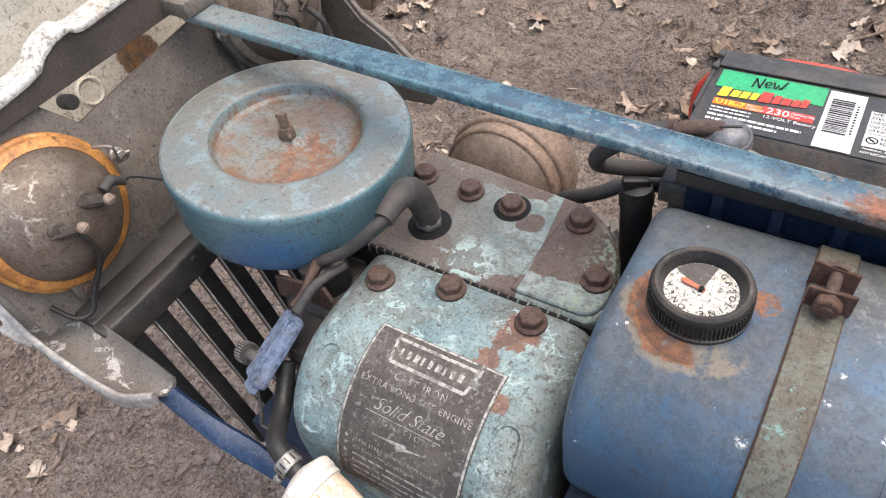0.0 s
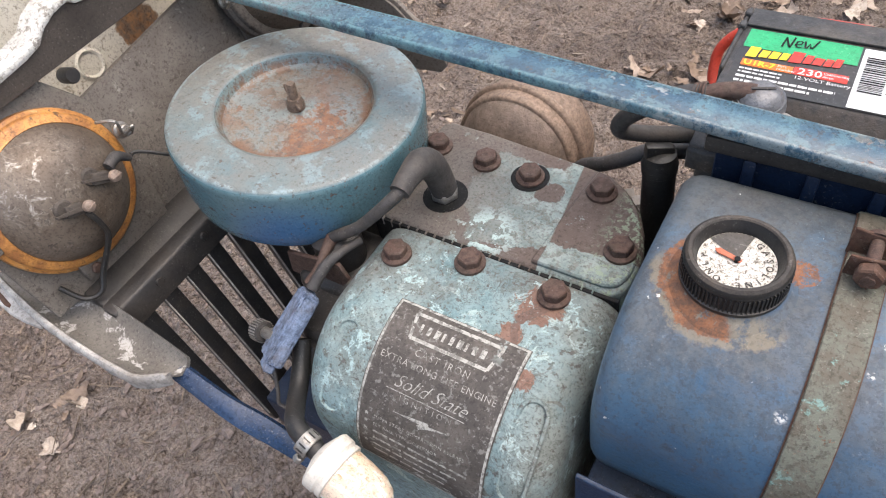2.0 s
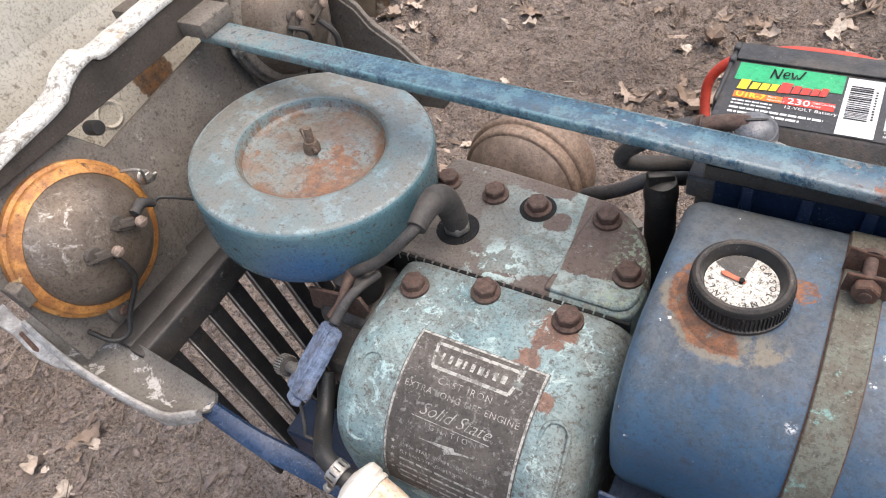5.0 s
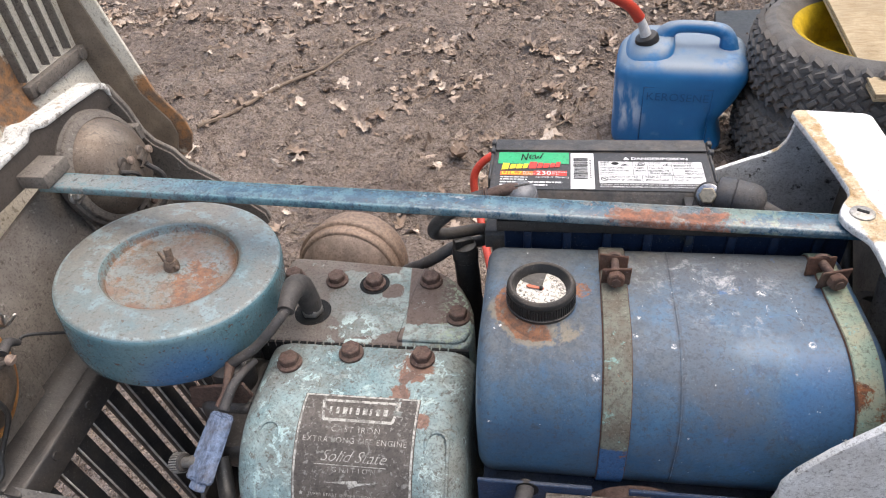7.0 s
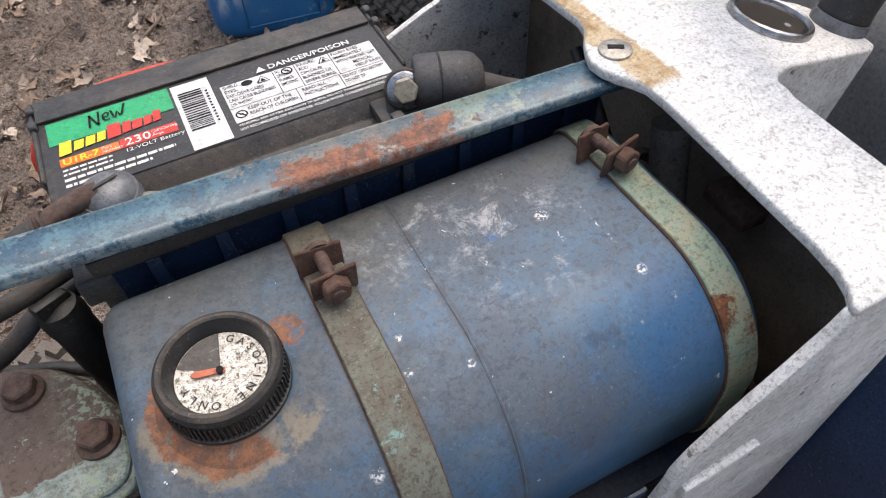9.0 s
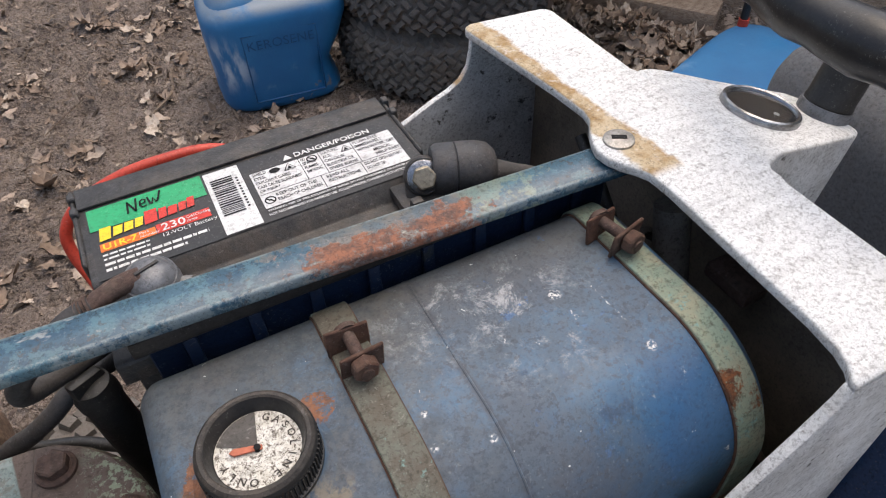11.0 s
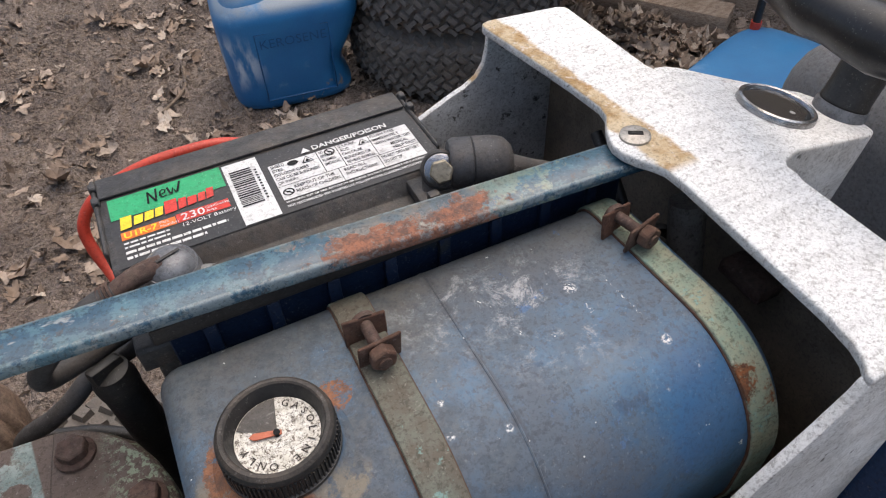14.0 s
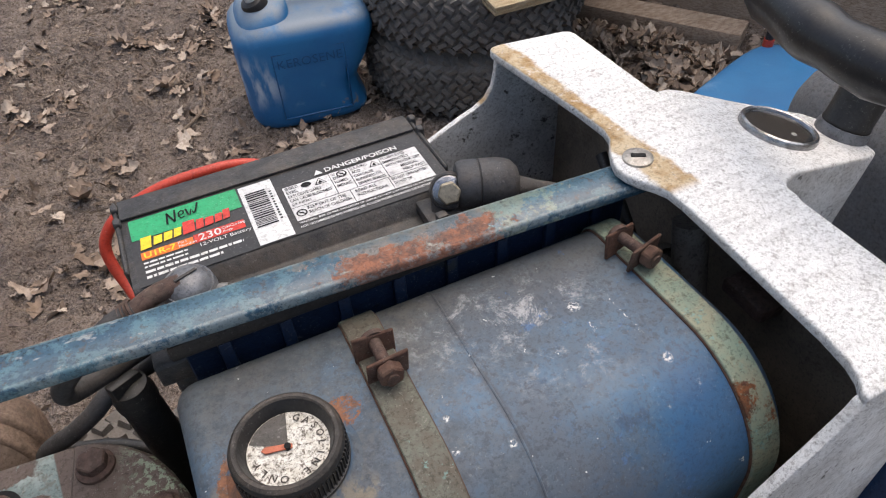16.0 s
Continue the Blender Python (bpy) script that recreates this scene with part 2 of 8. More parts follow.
def cleaner_paint():
    n = Nodes("dusty_teal_enamel")
    p = n.xyz()
    up = n.step(n.xyz(True)[2], 0.55, 0.97)
    c = n.mix(n.step(n.noise(11, 5, 0.6), 0.4, 0.65), (0.074, 0.148, 0.172), (0.112, 0.188, 0.200))
    c = n.mix(n.math("MULTIPLY", n.near(-0.17, 0.20, 0.60, 0.02, 0.06), 0.8), c, (0.022, 0.105, 0.25))
    # dull green-grey reflection of the surroundings painted on the side's right end
    c = n.mix(n.math("MULTIPLY", n.near(-0.15, 0.23, 0.58, 0.01, 0.05), 0.5), c, (0.09, 0.10, 0.075))
    dust = n.math("MULTIPLY", up, n.step(n.noise(16, 8, 0.72, 1.3), 0.30, 0.62))
    c = n.mix(n.math("MULTIPLY", up, 0.5), c, (0.120, 0.162, 0.170))
    c = n.mix(n.math("MULTIPLY", dust, 0.75), c, (0.155, 0.145, 0.128))
    silt = n.math("MULTIPLY", up, n.step(n.math("ADD", n.along(-0.72, 0.70), n.wiggle(20, 0.14, 3.1)), 0.355, 0.420))
    c = n.mix(n.math("MULTIPLY", silt, 0.72), c, n.mix(n.step(n.noise(85, 7, 0.78, 1.7), 0.42, 0.60), (0.175, 0.155, 0.128), (0.115, 0.105, 0.090)))
    c = n.mix(n.math("MULTIPLY", n.math("MULTIPLY", up, n.step(n.noise(70, 8, 0.78, 5.8), 0.50, 0.58)), 0.5), c, (0.15, 0.15, 0.14))
    c = n.mix(n.math("MULTIPLY", n.math("MULTIPLY", up, n.step(n.noise(45, 7, 0.7, 4.4), 0.52, 0.6)), 0.5), c, (0.19, 0.28, 0.30))
    disc = n.near(-0.217, 0.2935, 0.648, 0.055, 0.062)
    rm = n.math("MULTIPLY", disc, n.step(n.math("ADD", n.noise(20, 9, 0.72, 7.2), n.math("MULTIPLY", n.near(-0.18, 0.275, 0.645, 0.01, 0.065), 0.15)), 0.60, 0.63))
    rm = n.math("MULTIPLY", rm, n.step(n.noise(120, 6, 0.75, 2.6), 0.60, 0.50))
    c = n.mix(n.math("MULTIPLY", disc, 0.85), c, n.mix(n.step(n.noise(30, 8, 0.78), 0.44, 0.56), (0.175, 0.135, 0.098), (0.165, 0.190, 0.182)))
    stain = n.math("MULTIPLY", disc, n.step(n.noise(55, 8, 0.78, 9.4), 0.50, 0.57))
    c = n.mix(n.math("MULTIPLY", stain, 0.6), c, (0.155, 0.080, 0.048))
    c = n.mix(n.math("MULTIPLY", rm, 0.9), c, n.mix(n.step(n.noise(110, 5, 0.7), 0.35, 0.65), (0.215, 0.088, 0.034), (0.115, 0.06, 0.038)))
    pepper = n.math("MULTIPLY", disc, n.step(n.noise(210, 5, 0.78, 8.1), 0.54, 0.60))
    c = n.mix(n.math("MULTIPLY", pepper, 0.7), c, (0.085, 0.062, 0.045))
    rim = n.dist(-0.2165, 0.2945, 0.652)
    # broken rust-brown ring stands in for the shade along the recess edge
    rimshade = n.math("MULTIPLY", n.math("MULTIPLY", n.step(rim, 0.046, 0.050), n.step(rim, 0.0575, 0.0555)), n.step(n.noise(48, 8, 0.78, 5.6), 0.47, 0.53))
    c = n.mix(n.math("MULTIPLY", rimshade, 0.85), c, n.mix(n.noise(140, 5), (0.20, 0.10, 0.05), (0.10, 0.065, 0.045)))
    # pale broken line on the rolled edge: wear, with the edge's highlight painted in
    edge = n.math("ABSOLUTE", n.math("SUBTRACT", rim, 0.0925))
    scuff = n.math("MULTIPLY", n.math("MULTIPLY", n.step(edge, 0.0032, 0.0012), up), n.step(n.noise(75, 7, 0.78, 7.7), 0.48, 0.55))
    c = n.mix(n.math("MULTIPLY", scuff, 0.5), c, (0.27, 0.36, 0.38))
    nick = n.step(n.noise(95, 5, 0.7, 3.9), 0.650, 0.66)
    c = n.mix(nick, c, (0.09, 0.07, 0.06))
    spots = n.step(n.noise(260, 3, 0.6, 6.3), 0.63, 0.66)
    c = n.mix(n.math("MULTIPLY", spots, 0.7), c, (0.08, 0.065, 0.055))
    r = n.math("ADD", 0.27, n.math("MULTIPLY", dust, 0.25))
    return n.done(c, r, 0.0, n.bump(n.math("SUBTRACT", n.noise(220, 5, 0.7), n.math("ADD", nick, rm)), 0.3, 0.0012), spec=0.6, grit=0.32)


def tank_paint():
    n = Nodes("worn_blue_enamel")
    p = n.xyz()
    up = n.step(n.xyz(True)[2], 0.25, 0.95)
    c = n.mix(n.step(n.noise(13, 6, 0.65), 0.36, 0.66), (0.027, 0.083, 0.158), (0.050, 0.130, 0.225))
    front = n.step(p[0], 0.16, 0.05)
    c = n.mix(n.math("MULTIPLY", n.math("MULTIPLY", front, n.step(n.noise(7, 4, 0.6, 5.0), 0.35, 0.65)), 0.6), c, (0.062, 0.11, 0.16))
    grime = n.math("MULTIPLY", up, n.step(n.noise(15, 8, 0.72, 1.3), 0.36, 0.60))
    c = n.mix(n.math("MULTIPLY", grime, 0.72), c, (0.105, 0.108, 0.115))
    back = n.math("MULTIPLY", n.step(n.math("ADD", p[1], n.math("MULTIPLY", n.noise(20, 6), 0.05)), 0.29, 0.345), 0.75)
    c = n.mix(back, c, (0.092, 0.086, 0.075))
    drab = n.math("MULTIPLY", n.math("MULTIPLY", n.step(n.math("ADD", p[0], n.math("MULTIPLY", n.noise(24, 7, 0.7, 9.1), 0.05)), 0.228, 0.205), n.step(p[0], 0.165, 0.17)), n.step(p[1], 0.235, 0.30))
    c = n.mix(n.math("MULTIPLY", drab, 0.7), c, (0.105, 0.09, 0.068))
    scuff = n.math("MULTIPLY", n.math("MAXIMUM", n.near(0.240, 0.268, 0.666, 0.01, 0.055), n.near(0.20, 0.29, 0.666, 0.0, 0.05)), n.step(n.noise(46, 10, 0.84, 3.3, 0.4), 0.50, 0.62))
    c = n.mix(scuff, c, (0.38, 0.38, 0.385))
    bright = n.math("MULTIPLY", n.step(n.noise(34, 6, 0.7, 8.2), 0.60, 0.64), n.step(p[0], 0.19, 0.24))
    c = n.mix(n.math("MULTIPLY", bright, 0.55), c, (0.05, 0.15, 0.36))
    mottle = n.step(n.noise(34, 10, 0.82, 12.0, 0.3), 0.42, 0.62)
    c = n.mix(n.math("MULTIPLY", mottle, 0.42), c, (0.080, 0.108, 0.132))
    film = n.math("MULTIPLY", n.math("MULTIPLY", up, n.step(p[0], 0.235, 0.150)), n.step(n.noise(58, 9, 0.8, 6.6, 0.4), 0.40, 0.56))
    c = n.mix(n.math("MULTIPLY", film, 0.62), c, n.mix(n.step(n.noise(120, 6, 0.75, 4.5), 0.4, 0.6), (0.042, 0.052, 0.060), (0.090, 0.094, 0.092)))
    c = n.mix(n.math("MULTIPLY", n.step(n.noise(70, 9, 0.82, 15.0), 0.52, 0.60), 0.2), c, (0.07, 0.075, 0.08))
    fine = n.step(n.noise(240, 4, 0.7, 2.1), 0.54, 0.62)
    c = n.mix(n.math("MULTIPLY", fine, 0.5), c, (0.05, 0.055, 0.065))
    cap_r = n.math("ADD", n.dist(0.1025, 0.2515, 0.6655), n.wiggle(62, 0.018, 2.9))
    side = n.math("ADD", n.along(-0.80, -0.60, 0.80 * 0.1025 + 0.60 * 0.2515), n.wiggle(40, 0.020, 7.1))
    ring = n.math("MULTIPLY", n.math("MULTIPLY", n.step(cap_r, 0.0350, 0.0338), n.step(side, 0.010, 0.013)), n.step(n.noise(130, 8, 0.8, 5.2), 0.62, 0.57))
    far = n.math("MULTIPLY", n.step(n.math("ADD", n.dist(0.131, 0.2680, 0.664), n.wiggle(90, 0.016, 3.9)), 0.0090, 0.0082), n.step(n.noise(110, 8, 0.8, 1.2), 0.45, 0.50))
    ring = n.math("MAXIMUM", ring, far)
    tan = n.math("MULTIPLY", n.step(cap_r, 0.0395, 0.0365), n.math("MULTIPLY", n.step(n.along(-0.35, -0.93, 0.35 * 0.1025 + 0.93 * 0.2515), 0.004, 0.016), n.step(n.noise(55, 7, 0.75, 1.9), 0.42, 0.52)))
    c = n.mix(n.math("MULTIPLY", tan, 0.75), c, (0.21, 0.175, 0.125))
    c = n.mix(n.math("MULTIPLY", ring, 0.92), c, n.mix(n.step(n.noise(150, 7, 0.78), 0.42, 0.58), (0.25, 0.10, 0.042), (0.13, 0.062, 0.036)))
    blotch = n.math("MULTIPLY", n.step(n.math("ADD", n.dist(0.225, 0.178, 0.645), n.wiggle(22, 0.06, 4.2)), 0.034, 0.010), 0.5)
    c = n.mix(blotch, c, (0.095, 0.088, 0.085))
    fresh = n.math("MULTIPLY", n.step(n.math("ADD", n.dist(0.292, 0.192, 0.645), n.wiggle(26, 0.05, 8.8)), 0.044, 0.014), 0.55)
    c = n.mix(fresh, c, (0.026, 0.100, 0.235))
    for x, y in ((0.2468, 0.2059), (0.2525, 0.2025), (0.2575, 0.2045), (0.222, 0.240), (0.238, 0.231)):
        c = n.mix(n.math("MULTIPLY", n.step(n.math("ADD", n.dist(x, y, 0.661), n.wiggle(120, 0.008, x)), 0.0058, 0.0046), 0.6), c, (0.03, 0.06, 0.11))
    low = n.math("MULTIPLY", n.step(p[2], 0.60, 0.54), n.step(n.noise(18, 6, 0.7, 7.4), 0.42, 0.62))
    c = n.mix(n.math("MULTIPLY", low, 0.5), c, (0.085, 0.10, 0.10))
    chip = n.math("MAXIMUM", n.step(n.noise(130, 4, 0.65, 11.0), 0.715, 0.722), n.math("MULTIPLY", n.step(n.noise(62, 6, 0.75, 14.0), 0.70, 0.705), n.step(p[0], 0.19, 0.2)))
    for x, y, z, size in ((0.1415, 0.1970, 0.6520, 0.0040), (0.172, 0.2419, 0.666, 0.0022), (0.194, 0.2187, 0.6627, 0.0026), (0.2605, 0.2720, 0.666, 0.0046), (0.284, 0.2245, 0.6645, 0.0036), (0.2915, 0.208, 0.660, 0.0026), (0.2714, 0.204, 0.658, 0.0024), (0.279, 0.200, 0.656, 0.0018), (0.262, 0.255, 0.666, 0.0016), (0.1690, 0.2259, 0.6645, 0.0024)):
        spot = n.math("MULTIPLY", n.near(x, y, z, size * 0.35, size), n.step(n.noise(520, 5, 0.75, 3 + x), 0.50, 0.53))
        chip = n.math("MAXIMUM", chip, spot)
    for x0, y0, x1, y1, w in ((0.2785, 0.2790, 0.2825, 0.2400, 0.00025), (0.1935, 0.223, 0.1955, 0.213, 0.0005), (0.262, 0.262, 0.260, 0.248, 0.0001), (0.214, 0.29, 0.219, 0.279, 0.0001)):
        chip = n.math("MAXIMUM", chip, n.math("MULTIPLY", n.scratch(x0, y0, x1, y1, w), n.step(n.noise(260, 5, 0.75, x1), 0.54, 0.57)))
    c = n.mix(chip, c, (0.62, 0.62, 0.60))
    seamdirt = n.math("MULTIPLY", n.step(n.math("ABSOLUTE", n.math("ADD", p[0], -0.1984)), 0.0035, 0.0010), n.step(n.noise(60, 6, 0.7, 3.1), 0.42, 0.55))
    c = n.mix(n.math("MULTIPLY", seamdirt, 0.6), c, (0.05, 0.05, 0.055))
    r = n.math("ADD", 0.34, n.math("MULTIPLY", n.math("MAXIMUM", grime, ring), 0.4))
    return n.done(c, r, 0.0, n.bump(n.math("SUBTRACT", n.noise(230, 5, 0.7), n.math("ADD", ring, chip)), 0.22, 0.001), spec=0.45, grit=0.28)


def bar_paint():
    n = Nodes("chipped_blue_enamel")
    p = n.xyz()
    c = n.mix(n.step(n.stretch(14, 1, 5, 5, 5), 0.38, 0.64), (0.026, 0.066, 0.104), (0.048, 0.104, 0.142))
    c = n.mix(n.math("MULTIPLY", n.step(p[0], -0.16, -0.32), 0.85), c, (0.22, 0.235, 0.225))
    edge = n.math("MULTIPLY", n.step(n.noise(70, 7, 0.7, 3.0), 0.50, 0.56), 0.6)
    c = n.mix(n.math("MULTIPLY", edge, 0.8), c, (0.10, 0.20, 0.23))
    wob = n.math("MULTIPLY", n.math("SUBTRACT", n.noise(45, 9, 0.75, 5.0), 0.5), 0.20)
    px = n.math("ADD", p[0], wob)
    across = n.math("ADD", p[1], n.math("SUBTRACT", n.math("MULTIPLY", p[0], 0.0402), 0.3369))
    low_edge = n.step(n.math("ADD", across, n.math("MULTIPLY", n.math("SUBTRACT", n.noise(40, 8, 0.75, 2.3), 0.5), 0.05)), 0.004, 0.0025)
    zone = n.math("MULTIPLY", n.step(px, 0.150, 0.156), n.step(px, 0.246, 0.240))
    c = n.mix(n.math("MULTIPLY", zone, 0.8), c, n.mix(n.step(n.noise(50, 7, 0.7, 4.1), 0.4, 0.6), (0.20, 0.165, 0.125), (0.10, 0.115, 0.12)))
    rust = n.math("MULTIPLY", zone, low_edge)
    rust = n.math("MAXIMUM", rust, n.step(n.noise(60, 8, 0.75, 9.9), 0.665, 0.68))
    scr = n.math("MULTIPLY", n.math("MULTIPLY", n.step(px, -0.02, 0.0), n.step(px, 0.07, 0.05)), n.step(n.stretch(75, 1, 2.2, 2.2, 7), 0.60, 0.66))
    c = n.mix(n.math("MULTIPLY", scr, 0.7), c, (0.34, 0.335, 0.32))
    green = n.math("MULTIPLY", n.math("MULTIPLY", n.step(px, 0.228, 0.232), n.step(px, 0.275, 0.27)), n.step(n.noise(55, 6, 0.7, 1.7), 0.42, 0.5))
    c = n.mix(green, c, n.mix(n.noise(80, 5), (0.11, 0.22, 0.21), (0.19, 0.165, 0.115)))
    rust = n.math("MULTIPLY", rust, n.step(n.noise(90, 8, 0.8, 13.0), 0.60, 0.54))
    c = n.mix(rust, c, n.mix(n.step(n.noise(150, 7, 0.78), 0.38, 0.62), (0.27, 0.10, 0.05), (0.10, 0.05, 0.036)))
    dark = n.step(n.noise(130, 5, 0.7, 7.0), 0.60, 0.64)
    c = n.mix(n.math("MULTIPLY", dark, 0.7), c, (0.06, 0.06, 0.06))
    worn = n.math("MULTIPLY", n.math("MULTIPLY", n.step(n.math("ABSOLUTE", across), 0.0088, 0.0102), n.step(p[2], 0.688, 0.690)), n.step(n.noise(55, 8, 0.8, 16.0), 0.44, 0.52))
    c = n.mix(n.math("MULTIPLY", worn, 0.6), c, n.mix(n.step(p[0], 0.05, -0.05), (0.24, 0.28, 0.28), (0.12, 0.25, 0.28)))
    return n.done(c, n.math("ADD", 0.27, n.math("MULTIPLY", rust, 0.5)), 0.0, n.bump(n.math("SUBTRACT", n.noise(240, 5, 0.7), rust), 0.3, 0.0012), spec=0.65)


def dash_paint():
    n = Nodes("white_painted_casting")
    p = n.xyz()
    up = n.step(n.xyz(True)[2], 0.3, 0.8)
    grain = n.noise(780, 5, 0.8)
    c = n.mix(n.step(grain, 0.36, 0.54), (0.62, 0.615, 0.60), (0.86, 0.858, 0.845))
    c = n.mix(n.math("MULTIPLY", n.step(n.noise(18, 6, 0.7), 0.42, 0.68), 0.28), c, (0.52, 0.51, 0.485))
    worm = n.math("MULTIPLY", n.step(n.math("ABSOLUTE", n.math("SUBTRACT", n.noise(230, 3, 0.6, 4.0, 2.4), 0.5)), 0.036, 0.016), n.step(n.noise(16, 4, 0.6, 8.0), 0.38, 0.48))
    c = n.mix(n.math("MULTIPLY", worm, 0.95), c, (0.94, 0.94, 0.92))
    scrape = n.math("MULTIPLY", n.step(n.stretch(95, 0.35, 2.2, 1, 6), 0.545, 0.565), up)
    c = n.mix(n.math("MULTIPLY", scrape, 0.16), c, (0.34, 0.33, 0.315))
    # side shading put into the paint: faces off the top go greyer, with dark specks
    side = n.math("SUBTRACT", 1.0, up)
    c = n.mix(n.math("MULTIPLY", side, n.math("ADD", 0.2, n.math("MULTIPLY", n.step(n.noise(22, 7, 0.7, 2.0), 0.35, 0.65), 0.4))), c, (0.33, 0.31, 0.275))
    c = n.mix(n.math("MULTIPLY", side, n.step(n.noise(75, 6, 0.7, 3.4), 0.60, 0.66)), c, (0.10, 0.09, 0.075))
    w = n.math("ADD", n.along(1.0, 0.085, -0.0405), n.wiggle(30, 0.020, 6.0))
    ochre = n.math("MULTIPLY", n.math("MULTIPLY", n.step(w, 0.337, 0.333), n.step(w, 0.312, 0.3165)), n.math("MULTIPLY", up, n.step(p[1], 0.288, 0.296)))
    c = n.mix(n.math("MULTIPLY", ochre, n.step(n.noise(90, 7, 0.75, 3.7), 0.26, 0.46)), c, n.mix(n.step(n.noise(45, 6, 0.7, 5.1), 0.38, 0.62), (0.40, 0.25, 0.11), (0.60, 0.49, 0.33)))
    return n.done(c, 0.62, 0.0, n.bump(grain, 0.8, 0.0012), spec=0.3)


def cream_paint():
    n = Nodes("cream_hood_paint")
    p = n.xyz()
    c = n.mix(n.step(n.noise(14, 6, 0.65), 0.4, 0.66), (0.62, 0.58, 0.49), (0.53, 0.485, 0.395))
    c = n.mix(n.math("MULTIPLY", n.step(n.noise(130, 5, 0.7, 2.0), 0.57, 0.63), 0.7), c, (0.20, 0.165, 0.12))
    rust = n.math("MAXIMUM", n.near(-0.472, 0.479, 0.722, 0.015, 0.06), n.math("MAXIMUM", n.near(-0.451, 0.344, 0.641, 0.010, 0.030), n.near(-0.383, 0.601, 0.616, 0.02, 0.10)))
    rm = n.step(n.math("ADD", n.math("MULTIPLY", rust, 0.4), n.noise(26, 8, 0.75, 4.0)), 0.62, 0.74)
    c = n.mix(n.math("MULTIPLY", rm, 0.9), c, n.mix(n.step(n.noise(70, 6, 0.7), 0.4, 0.6), (0.30, 0.13, 0.04), (0.13, 0.075, 0.045)))
    return n.done(c, 0.6, 0.0, n.bump(n.noise(200, 5, 0.7), 0.3, 0.001), spec=0.3)


def grey_casting():
    n = Nodes("bare_grey_casting")
    c = n.mix(n.step(n.noise(9, 6, 0.65), 0.36, 0.66), (0.115, 0.098, 0.083), (0.19, 0.168, 0.145))
    c = n.mix(n.math("MULTIPLY", n.step(n.noise(150, 5, 0.7, 1.0), 0.58, 0.64), 0.7), c, (0.055, 0.045, 0.037))
    c = n.mix(n.math("MULTIPLY", n.step(n.noise(70, 7, 0.75, 3.0), 0.61, 0.66), 0.5), c, (0.30, 0.285, 0.25))
    return n.done(c, 0.72, 0.0, n.bump(n.noise(320, 5, 0.7), 0.35, 0.001), spec=0.3)


def lamp_glass():
    n = Nodes("dusty_sealed_beam_glass")
    c = n.mix(n.step(n.noise(18, 6, 0.65), 0.38, 0.66), (0.115, 0.086, 0.064), (0.205, 0.168, 0.134))
    c = n.mix(n.math("MULTIPLY", n.math("MULTIPLY", n.step(n.noise(95, 8, 0.8, 2.0, 0.6), 0.52, 0.62), n.near(-0.325, 0.145, 0.670, 0.010, 0.042)), 0.85), c, (0.50, 0.46, 0.41))
    c = n.mix(n.math("MULTIPLY", n.step(n.noise(170, 5, 0.7, 5.0), 0.58, 0.64), 0.6), c, (0.06, 0.05, 0.04))
    return n.done(c, 0.5, 0.35, n.bump(n.noise(180, 5, 0.7), 0.2, 0.001), spec=0.5)


def orange_rim():
    n = Nodes("orange_rusted_rim")
    c = n.mix(n.step(n.noise(45, 7, 0.7), 0.38, 0.62), (0.58, 0.265, 0.070), (0.30, 0.125, 0.042))
    c = n.mix(n.step(n.noise(120, 6, 0.7, 3.0), 0.60, 0.66), c, (0.14, 0.07, 0.03))
    c = n.mix(n.math("MULTIPLY", n.step(n.noise(30, 5, 0.6, 6.0), 0.58, 0.66), 0.8), c, (0.70, 0.52, 0.27))
    return n.done(c, 0.45, 0.15, n.bump(n.noise(240, 5, 0.7), 0.4, 0.001), spec=0.5)


